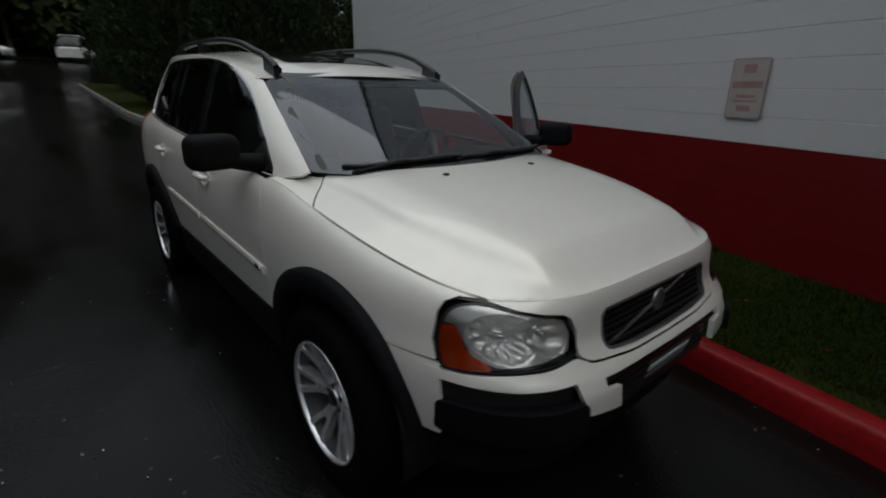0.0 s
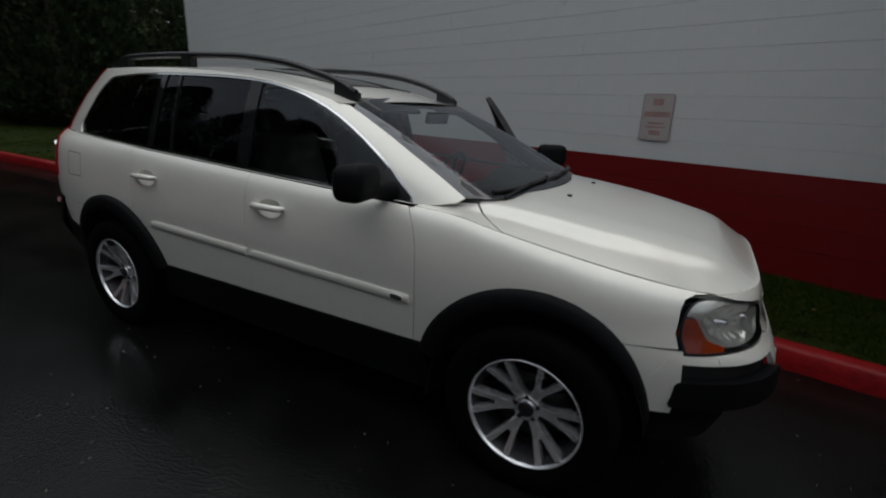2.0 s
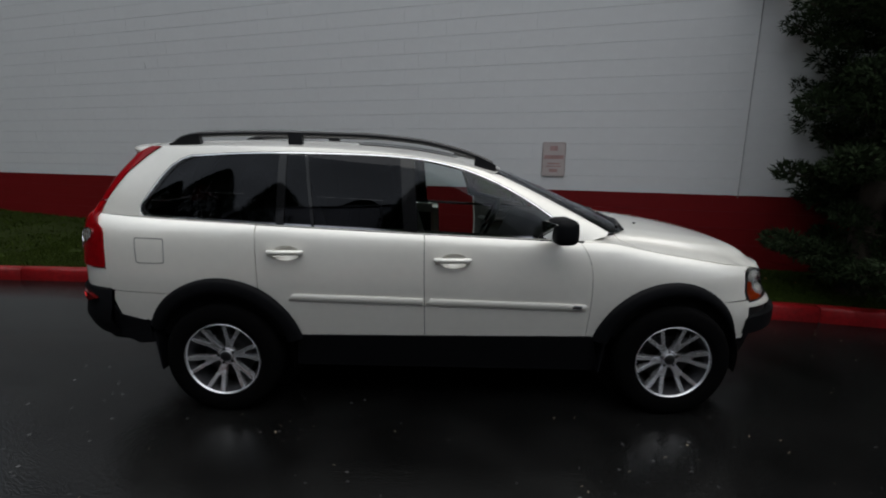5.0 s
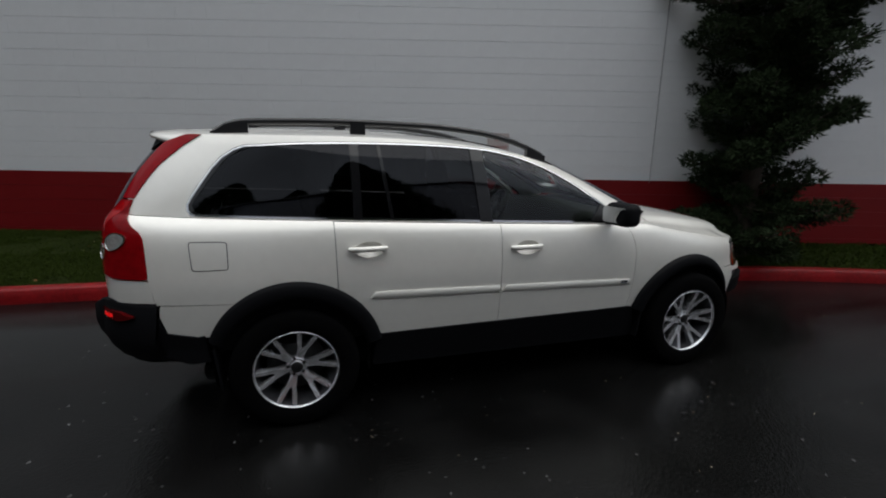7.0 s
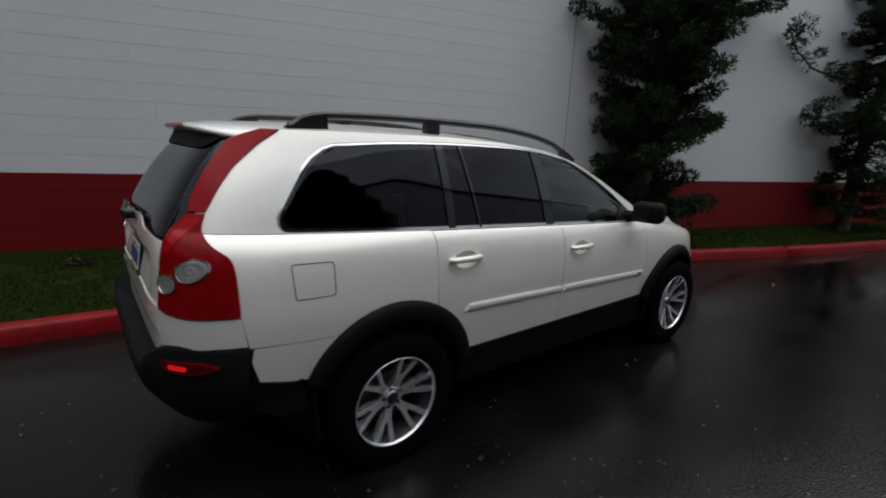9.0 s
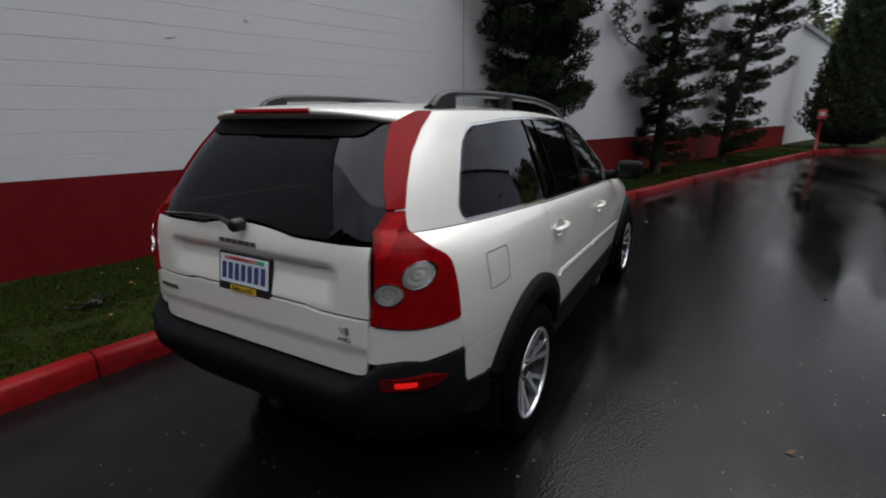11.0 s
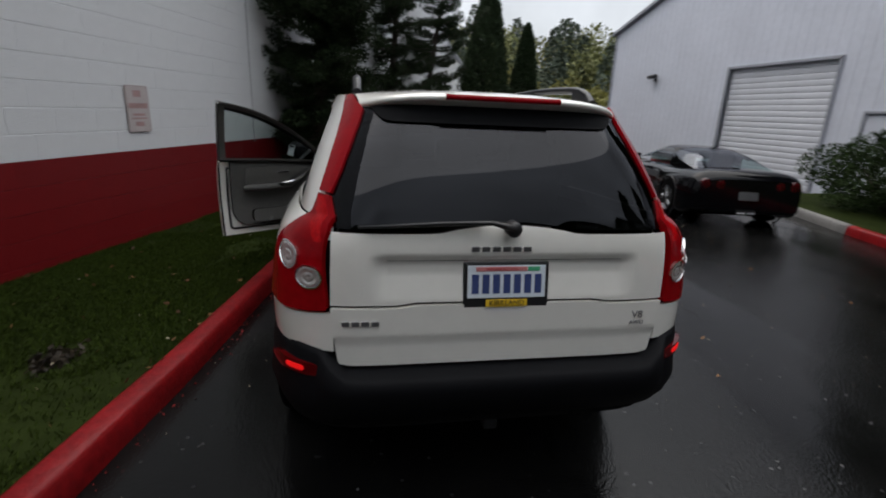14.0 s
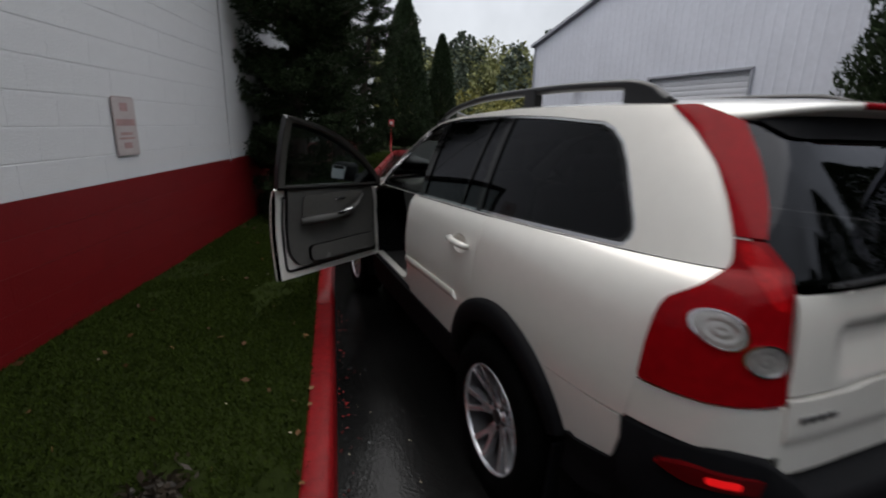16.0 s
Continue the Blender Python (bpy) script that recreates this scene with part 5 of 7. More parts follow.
        panel("lamp_ring", disc, lambda y, z: (end_x(y, z, False), sg * y, z), CHROME, lamp, step=0.006, holes=[inset(disc, 0.004)], depth=0.008, gap=0, proud=0.015)
    # corner of the rear bumper, white above
    rc = [(B(0.615, 0.955), 0.957), (A(-2.30, 0.945), 0.945), (A(-2.137, 0.943), 0.943), (A(-2.118, 0.81), 0.815), (A(-2.25, 0.82), 0.818), (B(0.615, 0.80), 0.81)]
    panel("bumper_corner", to_map(rc), cs, PAINT, car, step=0.03)


for sg in (1, -1):
    flank(sg)

# bonnet
hood_out = [(1.265 - 0.19 * (y / 0.66) ** 2, y) for y in steps(-0.64, 0.64, 14)]
right_edge = [(1.075, 0.685), (1.14, 0.745), (1.20, 0.79), (1.24, 0.815)] + [(x, side_y(x, BELT(x)) - 0.005) for x in steps(1.30, 1.93, 13)]
nose = [(end_x(y, 0.932, True) + 0.001, y) for y in (0.66, 0.62, 0.58, 0.54, 0.47, 0.4, 0.3, 0.2, 0.1, 0.0)]
half = right_edge + nose
outline = hood_out + half + [(x, -y) for x, y in reversed(half[:-1])]

bonnet = panel("bonnet", outline, hood_point, PAINT, car, step=0.014, gap=0.0012, depth=0.03, label="long pearl white bonnet with two ridges")

for sg in (1, -1):
    scuttle = [(0.84, 0.83), (0.98, 0.8285), (1.10, 0.8255), (1.20, side_y(1.20, BELT(1.20)) - 0.002), (1.292, side_y(1.292, BELT(1.292)) - 0.002), (1.235, 0.818), (1.195, 0.793), (1.135, 0.748), (1.07, 0.688), (1.04, 0.70), (0.96, 0.715), (0.87, 0.76)]
    panel("scuttle_corner", scuttle, lambda x, y: (lambda p: (p[0], sg * p[1], p[2]))(hood_point(x, y)), PAINT, car, step=0.02, depth=0.02, gap=0.001)

# roof
bm = bmesh.new()
qs = [math.sin(radians(a)) for a in steps(-90, 90, 28)]
front_x = lambda q: 0.285 + 0.085 * (1 - q ** 4)
grid_surface(bm, steps(0, 1, 40), qs, lambda s, q: roof_point(-2.0 + 0.105 * abs(q) ** 5 + (front_x(q) + 2.0 - 0.105 * abs(q) ** 5) * s, q))
bmesh.ops.recalc_face_normals(bm, faces=bm.faces)
roof = part("roof", bm, PAINT, car, smooth=True)

# sunroof
panel("sunroof", rounded([(-0.62, -0.40), (0.06, -0.38), (0.06, 0.38), (-0.62, 0.40)], 0.05, 5), lambda x, y: (lambda p: (x, y, p[2]))(roof_point(x, y / house_y(min(x, 0.27), ROOF_EDGE(x)))), TINT_ROOF, car, step=0.05, depth=0.004, gap=0, proud=0.005, label="dark glass sunroof")

# windscreen
ws = [(y, 1.145 + 0.02 * (y / 0.73) ** 2) for y in steps(-shield_side(1.165)[1], shield_side(1.165)[1], 10)]
top_z = lambda y: 1.572 - 0.035 * (abs(y) / 0.57) ** 3
ws += [(shield_side(z)[1], z) for z in steps(1.18, 1.51, 10)] + [(y, top_z(y)) for y in steps(0.56, -0.56, 12)] + [(-shield_side(z)[1], z) for z in steps(1.51, 1.18, 10)]
shield = panel("windscreen", ws, lambda y, z: (end_x(y, z, True, True) - 0.006, y, z), GLASS, car, step=0.05, depth=0, gap=0, label="clear windscreen with a dark edge band")
band_in = inset(ws, 0.05)
panel("edge_band", ws, lambda y, z: (end_x(y, z, True, True) - 0.009, y, z), BLACK, shield, step=0.04, holes=[band_in], depth=0.004, gap=0, label="black windscreen edge band")

# tailgate
tg_y = curve([(0.74, 0.603), (0.97, 0.628), (1.24, 0.622), (1.345, 0.618), (1.42, 0.588), (1.5, 0.557), (1.58, 0.528), (1.64, 0.508)])
upper = [(-tg_y(z), z) for z in steps(1.24, 0.982, 6)] + [(-0.40, 0.982), (-0.33, 0.992), (0.33, 0.992), (0.40, 0.982)] + [(tg_y(z), z) for z in steps(0.982, 1.24, 6)]
upper += [(y, 1.238 + 0.03 * max(0, 1 - (abs(y) / 0.26) ** 2)) for y in steps(0.5, -0.5, 20)]


def gate_x(y, z):
    x = end_x(y, z, False)
    if abs(y) < 0.5:
        k = min(1, max(0, (0.5 - abs(y)) / 0.06))
        d = (1.148 - z)
        x += 0.022 * k * (1 / (1 + math.exp(-d / 0.006)) if d < 0.05 else max(0, 1 - (d - 0.05) / 0.10))
    return x


gate = panel("tailgate", upper, lambda y, z: (gate_x(y, z), y, z), PAINT, car, step=0.018, depth=0.02, label="white tailgate with a recessed handle")
# thin black strip painted in for the shadow under the handle crease
panel("handle_recess", rounded([(-0.44, 1.1395), (-0.44, 1.1445), (0.44, 1.1445), (0.44, 1.1395)], 0.002, 2), lambda y, z: (gate_x(y, 1.14) - 0.0015, y, z), BLACK, gate, step=0.02, depth=0, gap=0)
lower_gate = [(-tg_y(z), z) for z in steps(0.976, 0.76, 5)] + [(y, 0.752) for y in steps(-0.56, 0.56, 8)] + [(tg_y(z), z) for z in steps(0.76, 0.976, 5)] + [(0.40, 0.976), (0.33, 0.986), (-0.33, 0.986), (-0.40, 0.976)]
panel("lower_tailgate", lower_gate, lambda y, z: (end_x(y, z, False) - 0.006 + 0.01 / (1 + math.exp((z - 0.855) / 0.004)), y, z), PAINT, car, step=0.02, depth=0.02)
rg = [(y, 1.246 + 0.03 * max(0, 1 - (abs(y) / 0.26) ** 2)) for y in steps(-0.61, 0.61, 24)] + [(tg_y(z) + 0.006, z) for z in steps(1.26, 1.645, 8)] + [(-tg_y(z) - 0.006, z) for z in steps(1.645, 1.26, 8)]
panel("rear_window", rg, lambda y, z: (end_x(y, z, False, True) + 0.006, y, z), TINT, car, step=0.03, depth=0.01, gap=0, label="dark tinted rear window")

# dark inner shells behind the panel joints
def shell(name, us, vs, shape):
    b = bmesh.new()
    grid_surface(b, us, vs, shape)
    part(name, b, DARK, car, smooth=True)


for sg in (1, -1):
    for x0, x1 in ((-2.0, -1.25), (0.9, 1.9), (-1.25, -0.16 if sg > 0 else 0.9)):
        shell("inner_panel", steps(x0, x1, 12), steps(0, 1, 6), lambda x, v: (lambda z: (x, sg * (side_y(x, z) - 0.033), z))(0.50 + v * (BELT(x) - 0.60)))
shell("inner_panel", steps(-0.84, 0.84, 24), steps(0.45, 1.2, 8), lambda y, z: (end_x(y, z, False) + 0.04, y, z))
shell("inner_panel", steps(-0.84, 0.84, 24), steps(0.30, 0.9, 8), lambda y, z: (end_x(y, z, True) - 0.10, y, z))
bm = bmesh.new()
box(bm, 3.7, 1.5, 0.12, (-0.1, 0, 0.33), 0.04)
part("floor_pan", bm, DARK, car)
# ---------------------------------------------------------------- the white car: front
GLOW_RED = mat("lit_red", (0.6, 0.01, 0.01), 0.3)
_b = GLOW_RED.node_tree.nodes["Principled BSDF"]
_b.inputs["Emission Color"].default_value, _b.inputs["Emission Strength"].default_value = (1.0, 0.010, 0.012, 1), 0.28
PLATE = mat("plate", (0.62, 0.68, 0.74), 0.4, vary=0.05)
BAR = mat("plate_bars", (0.03, 0.05, 0.16), 0.5, vary=0.05)
YELLOW = mat("plate_frame_yellow", (0.62, 0.40, 0.02), 0.5, vary=0.05)
PINK = mat("plate_band", (0.55, 0.20, 0.20), 0.5, vary=0.05)
PLATE_RED = mat("plate_red", (0.40, 0.03, 0.04), 0.5, vary=0.05)
GREEN = mat("plate_tag", (0.05, 0.32, 0.16), 0.5, vary=0.05)


def front_face(dx=0.0):
    return lambda y, z: (end_x(y, z, True) + dx, y, z)


# headlamps
for sg in (1, -1):
    face = lambda dx: (lambda y, z: (end_x(y, z, True) + dx, sg * y, z))
    out = rounded([(0.781, 0.728), (0.778, 0.80), (0.769, 0.862), (0.742, 0.912), (0.684, 0.929), (0.62, 0.906), (0.56, 0.893), (0.50, 0.884), (0.464, 0.83), (0.468, 0.768), (0.56, 0.752), (0.68, 0.742), (0.76, 0.728)],
                  [0.015, 0.03, 0.03, 0.03, 0.03, 0.03, 0.03, 0.03, 0.03, 0.02, 0.03, 0.03, 0.03], 4)
    lamp = panel("headlamp", out, face(0.0), BLACK, car, step=0.02, depth=0, gap=0, proud=-0.045, label="clear headlamp with an amber turn signal")
    panel("seal", out, face(0.002), BLACK, lamp, step=0.012, holes=[inset(out, 0.004)], depth=0.03, gap=0)
    panel("lens", inset(out, 0.005), face(0.0), LENS, lamp, step=0.03, depth=0, gap=0, label="clear lamp lens")
    amber = rounded([(0.780, 0.730), (0.777, 0.80), (0.769, 0.852), (0.744, 0.856), (0.738, 0.80), (0.728, 0.772), (0.700, 0.758), (0.70, 0.742), (0.74, 0.732)], 0.010, 3)
    panel("turn_signal", amber, face(0.0), AMBER, lamp, proud=-0.006, step=0.015, depth=0.02, gap=0, label="amber turn signal lens")
    bright = rounded([(0.767, 0.860), (0.739, 0.907), (0.684, 0.924), (0.62, 0.901), (0.56, 0.888), (0.505, 0.879), (0.478, 0.83), (0.486, 0.785), (0.56, 0.768), (0.631, 0.758), (0.690, 0.752), (0.729, 0.774), (0.739, 0.82), (0.745, 0.859)], 0.010, 3)

    def bowl(y, z):
        """Two deep dishes: the outer one fluted in rays, the inner one smooth."""
        r1, r2 = math.hypot((y - 0.655) / 0.076, (z - 0.830) / 0.066), math.hypot((y - 0.545) / 0.056, (z - 0.828) / 0.050)
        a1 = math.atan2(z - 0.830, y - 0.652)
        d1, d2 = max(0.0, 1 - r1 ** 2), max(0.0, 1 - r2 ** 2)
        flute = 0.0045 * math.sin(13 * a1) * math.sin(2.2 * math.pi * min(1, r1)) * min(1, d1 * 5)
        return (end_x(y, z, True) - 0.040 * d1 ** 0.7 - 0.034 * d2 ** 0.7 + flute, sg * y, z)
    panel("reflector", bright, bowl, REFLECTOR, lamp, step=0.006, depth=0, gap=0, proud=-0.009, label="fluted silver reflector")
    for ly, lz, r in ((0.652, 0.83, 0.014), (0.548, 0.832, 0.012)):
        bm = bmesh.new()
        x = end_x(ly, lz, True)
        lathe(bm, [(r, -0.05), (r, 0.0), (r * 0.8, 0.012), (r * 0.4, 0.018), (0, 0.02)], 20, Matrix.Translation((x - 0.040, sg * ly, lz)) @ Vector((1, sg * -0.25, 0)).to_track_quat("Z", "Y").to_matrix().to_4x4())
        part("bulb_cap", bm, CHROME, lamp, smooth=True)
    # headlamp washer flap
    panel("washer_flap", rounded([(0.655, 0.70), (0.655, 0.728), (0.73, 0.725), (0.73, 0.695)], 0.006, 3), face(0.003), PAINT, car, step=0.02, depth=0.006, gap=0)
    # end of the bumper round to the wheel arch
    end = arch_line(True, arch_at(True, 0.47, True)[1], arch_at(True, 0.735, True)[1], 10) + [(1.945, 0.737), (1.958, 0.60), (1.94, 0.475)]
    panel("bumper_end", end, lambda x, z: (x, sg * side_y(x, z), z), PAINT, car, step=0.025, proud=-0.001)
    # black corner pad, lamp slot
    pad = rounded([(0.50, 0.66), (0.50, 0.56), (0.786, 0.50), (0.796, 0.622)], 0.02, 3)
    panel("corner_pad", pad, face(0.022), CLAD, car, step=0.025, depth=0.05, gap=0, label="black bumper corner pad")
    slot = rounded([(0.49, 0.705), (0.50, 0.63), (0.785, 0.60), (0.785, 0.69)], 0.015, 3)
    panel("lamp_slot", slot, face(-0.04), BLACK, car, step=0.03, depth=0.0, gap=0)

# bumper skin
TOP_EDGE = curve([(0, 0.716), (0.2, 0.718), (0.33, 0.728), (0.43, 0.738), (0.455, 0.752), (0.475, 0.760), (0.56, 0.746), (0.68, 0.736), (0.76, 0.723), (0.82, 0.718)])
top = [(y, TOP_EDGE(abs(y))) for y in steps(-0.80, 0.80, 64)]
low = [(0.815, 0.62), (0.79, 0.688), (0.66, 0.694), (0.51, 0.703), (0.50, 0.66), (0.470, 0.595), (0.33, 0.578), (0.335, 0.655), (0.40, 0.662), (0.40, 0.692), (0.2, 0.690), (0, 0.688)]
skin = top + low + [(-y, z) for y, z in reversed(low[:-1])]
panel("front_bumper", skin, front_face(0.0), PAINT, car, step=0.025, depth=0.02, gap=0.001, label="white front bumper skin")
panel("lower_bumper", rounded([(-0.80, 0.56), (-0.76, 0.40), (0.76, 0.40), (0.80, 0.56)], 0.04), front_face(-0.10), CLAD, car, step=0.05, depth=0.03, gap=0, label="black lower front bumper")
air = [(-0.41, 0.698), (-0.41, 0.655), (-0.31, 0.648), (-0.30, 0.545), (0.30, 0.545), (0.31, 0.648), (0.41, 0.655), (0.41, 0.698)]
intake = panel("lower_grille", air, front_face(-0.03), BLACK, car, step=0.03, depth=0.01, gap=0, label="black lower grille with a chrome lip")
panel("chrome_lip", [(-0.40, 0.668), (-0.40, 0.673), (0.40, 0.673), (0.40, 0.668)], front_face(-0.008), CHROME, intake, step=0.02, depth=0.02, gap=0)
for z in (0.58, 0.605, 0.63):
    panel("slat", [(-0.29, z), (-0.29, z + 0.008), (0.29, z + 0.008), (0.29, z)], front_face(-0.02), BLACK, intake, step=0.02, depth=0.015, gap=0)

# bonnet nose between the headlamps with the grille in it
side_edge = [(0.672, 0.9315), (0.62, 0.911), (0.56, 0.898), (0.50, 0.889), (0.476, 0.874), (0.459, 0.83), (0.462, 0.766), (0.45, 0.754)]
nose_out = [(y, 0.9315) for y in steps(-0.64, 0.64, 30)] + side_edge + [(y, TOP_EDGE(abs(y)) + 0.004) for y in steps(0.42, -0.42, 16)] + [(-y, z) for y, z in reversed(side_edge)]
hole = rounded([(-0.350, 0.876), (-0.357, 0.752), (-0.2, 0.737), (0, 0.733), (0.2, 0.737), (0.357, 0.752), (0.350, 0.876)], [0.03, 0.04, 0.03, 0.03, 0.03, 0.04, 0.03], 5)
panel("nose", nose_out, front_face(0.0), PAINT, car, step=0.025, holes=[hole], depth=0.02, gap=0.001, label="white bonnet nose round the grille")
grille = panel("grille", inset(hole, -0.004), front_face(-0.035), BLACK, car, step=0.03, depth=0.0, gap=0, label="dark egg-crate grille in a chrome frame")
panel("grille_frame", hole, front_face(0.004), DARK_CHROME, grille, step=0.012, holes=[inset(hole, 0.008)], depth=0.03, gap=0, label="chrome grille frame")
for k in range(6):
    z = 0.758 + 0.02 * k
    hw = 0.335
    panel("crossbar", [(-hw, z - 0.003), (-hw, z + 0.003), (hw, z + 0.003), (hw, z - 0.003)], front_face(-0.008), BLACK, grille, step=0.02, depth=0.02, gap=0)
for k in range(-12, 13):
    y = 0.027 * k
    panel("upright", [(y - 0.002, 0.745), (y - 0.002, 0.872), (y + 0.002, 0.872), (y + 0.002, 0.745)], front_face(-0.010), BLACK, grille, step=0.03, depth=0.02, gap=0)
bm = bmesh.new()
lathe(bm, [(0.042, 0), (0.042, 0.008), (0.036, 0.012), (0.030, 0.008), (0, 0.006)], 28, pose(2.19, 0, 0.812, 0, 90, 0))
part("badge", bm, DARK_CHROME, grille, "round chrome badge", smooth=True)
bm = bmesh.new()
tube(bm, [(2.205, -0.32, 0.752), (2.192, 0.0, 0.812), (2.172, 0.32, 0.870)], 0.007, 6)
part("diagonal_bar", bm, DARK_CHROME, grille)

# front number plate
plate = thing("number_plate", "white and blue number plate in a dark frame", "number plate")
bm = bmesh.new()
box(bm, 0.012, 0.31, 0.14, pose(2.248, 0, 0.585, 0, 16), 0.004)
part("plate_frame", bm, BLACK, plate)
bm = bmesh.new()
box(bm, 0.004, 0.285, 0.105, pose(2.2555, 0, 0.586, 0, 16), 0.001)
part("plate", bm, PLATE, plate)

# cowl, wipers, washer jets
bm = bmesh.new()
grid_surface(bm, steps(-0.70, 0.70, 20), [0, 1, 2, 3], lambda y, j: (1.285 - 0.20 * (y / 0.66) ** 2 - 0.06 * j, y, 1.160 - 0.025 * (y / 0.7) ** 2 - 0.006 * j))
part("cowl", bm, BLACK, car, "black cowl at the windscreen base", smooth=True)
for y0, y1 in ((-0.62, -0.02), (-0.05, 0.60)):
    bm = bmesh.new()
    blade = [(end_x(y, 1.19, True, True) + 0.012, y, 1.185 + 0.02 * (y - y0)) for y in steps(y0, y1, 10)]
    tube(bm, blade, 0.011, 6)
    tube(bm, [(1.16, y0 + 0.02, 1.165), (end_x(y0 + 0.25, 1.19, True, True) + 0.025, y0 + 0.25, 1.2), blade[6]], 0.008, 6)
    part("wiper", bm, BLACK, car, "black windscreen wiper")
for y in (-0.272, 0.27):
    bm = bmesh.new()
    p = hood_point(1.36, y)
    box(bm, 0.022, 0.022, 0.01, (p[0], p[1], p[2] + 0.003), 0.003)
    part("washer_jet", bm, BLACK, car)
# ---------------------------------------------------------------- the white car: tail, rails, small parts
def bump_top(y):
    u = (abs(y) - 0.62) / 0.012
    return 0.742 + 0.075 / (1 + math.exp(-max(-30, min(30, u))))


def tail_point(a, j):
    """The black rear bumper: by angle round the tail and place in its profile."""
    sg = 1 if a > 0 else -1
    z0 = 0.70
    x, y = rear_corner(abs(a), z0)
    t = bump_top(y) + 0.018 * math.exp(-((abs(a) - 29) / 11) ** 2)
    mid = 1 / (1 + math.exp(max(-30, min(30, (abs(y) - 0.655) / 0.012))))
    out, z = [(-0.03, t), (0.006 + 0.052 * mid, t - 0.006 * mid - 0.003), (0.018 + 0.060 * mid, t - 0.022), (0.03 + 0.052 * mid, 0.70 - 0.02 * mid), (0.045 + 0.02 * mid, 0.62), (0.02, 0.555), (-0.02, 0.50), (-0.10, 0.455)][j]
    n = Vector((-max(0.02, math.cos(radians(abs(a))) ** 0.6), math.sin(radians(abs(a))) ** 3, 0)).normalized()
    return (x + n.x * out, sg * (y + n.y * out), z)


ang_end = rear_angle_x(-2.10, 0.72)
ladder = [u for u in (0.02, 0.5, 1, 2, 4, 7, 10, 14, 17, 18.5, 19.5, 20.2, 21, 22, 23, 25, 28, 32, 37, 43, 50, 56, 62, 67, ang_end) if u <= ang_end]
bm = bmesh.new()
grid_surface(bm, [-a for a in reversed(ladder)] + ladder, range(8), tail_point)
bmesh.ops.recalc_face_normals(bm, faces=bm.faces)
bumper = part("rear_bumper", bm, CLAD, car, "black plastic rear bumper", smooth=True)
for sg in (1, -1):
    B = rear_angle_y

    def patch(dx):
        def f(y, z):
            x, yy = rear_corner(B(y, 0.70), 0.70)
            return (x - 0.034 - dx, sg * (yy + 0.03 * max(0, (y - 0.7) / 0.14)), z)
        return f
    panel("bumper_lamp", rounded([(0.655, 0.725), (0.655, 0.768), (0.80, 0.772), (0.832, 0.745), (0.80, 0.722)], 0.012, 3), patch(0.0), BUMPER_RED, bumper, step=0.02, depth=0.02, gap=0, label="red rear bumper lamp")
    panel("lit_lamp", rounded([(0.72, 0.738), (0.72, 0.758), (0.775, 0.758), (0.775, 0.738)], 0.008, 3), patch(0.004), GLOW_RED, bumper, step=0.02, depth=0.003, gap=0, label="glowing part of the bumper lamp")
    cs = lambda y, z: (end_x(y, z, False) - 0.010, sg * y, z)
    panel("lit_lamp", rounded([(0.755, 1.012), (0.755, 1.026), (0.80, 1.022), (0.80, 1.010)], 0.005, 3), cs, GLOW_RED, car, step=0.02, depth=0.003, gap=0, label="glowing tail lamp bulb")
    # underside at the wheel arch and the mud flap
    panel("bumper_side", [(-1.90, 0.615), (-1.93, 0.608), (-2.08, 0.64), (-2.115, 0.70), (-2.15, 0.52), (-1.98, 0.45), (-1.88, 0.46)], lambda x, z: (x, sg * (side_y(x, max(z, 0.55)) + 0.012), z), CLAD, car, step=0.03, depth=0.03, gap=0)
    for x, y in ((-1.845, 0.80), (0.985, 0.80)):
        bm = bmesh.new()
        box(bm, 0.014, 0.20, 0.26, pose(x, sg * y, 0.41, 0, -6 if x < 0 else 8, 0), 0.005)
        part("mud_flap", bm, CLAD, car)

# roof spoiler with the third brake lamp
bm = bmesh.new()


def spoiler_point(q, j):
    """The roof carried on to a thin lip, and back underneath."""
    x0 = -1.995 + 0.10 * abs(q) ** 5
    _, y0, z0 = roof_point(x0, 0.97 * q)
    lip, yl = -2.19 + 0.16 * abs(q) ** 5, 0.525 * q
    zl = 1.690 - 0.040 * abs(q) ** 4
    if j < 6:
        u = j / 6
        return (x0 + (lip + 0.006 - x0) * u, y0 + (yl - y0) * u, z0 + 0.0015 + (zl + 0.010 - z0) * u ** 1.5)
    return [(lip + 0.001, yl, zl + 0.007), (lip, yl, zl), (lip + 0.002, yl, zl - 0.008), (lip + 0.010, yl, zl - 0.012), (lip + 0.05, yl * 0.98, zl - 0.03), (-2.06, yl * 0.97, zl - 0.06)][j - 6]


grid_surface(bm, [math.sin(radians(a)) for a in steps(-90, 90, 26)], range(12), spoiler_point)
bmesh.ops.recalc_face_normals(bm, faces=bm.faces)
spoiler = part("spoiler", bm, PAINT, car, "white roof spoiler", smooth=True)
# black tapered panel below the lip stands for the overhang's cast shadow
panel("spoiler_underside", [(y, 1.676 - 0.040 * (abs(y) / 0.525) ** 4) for y in steps(-0.48, 0.48, 16)] + [(0.465, 1.628), (0.435, 1.606), (0.40, 1.600), (-0.40, 1.600), (-0.435, 1.606), (-0.465, 1.628)], lambda y, z: (end_x(y, z, False, True) - 0.004 - 0.55 * max(0, z - 1.60) * (1 - (y / 0.49) ** 6), y, z), CLAD, spoiler, step=0.03, depth=0.004, gap=0)
bm = bmesh.new()
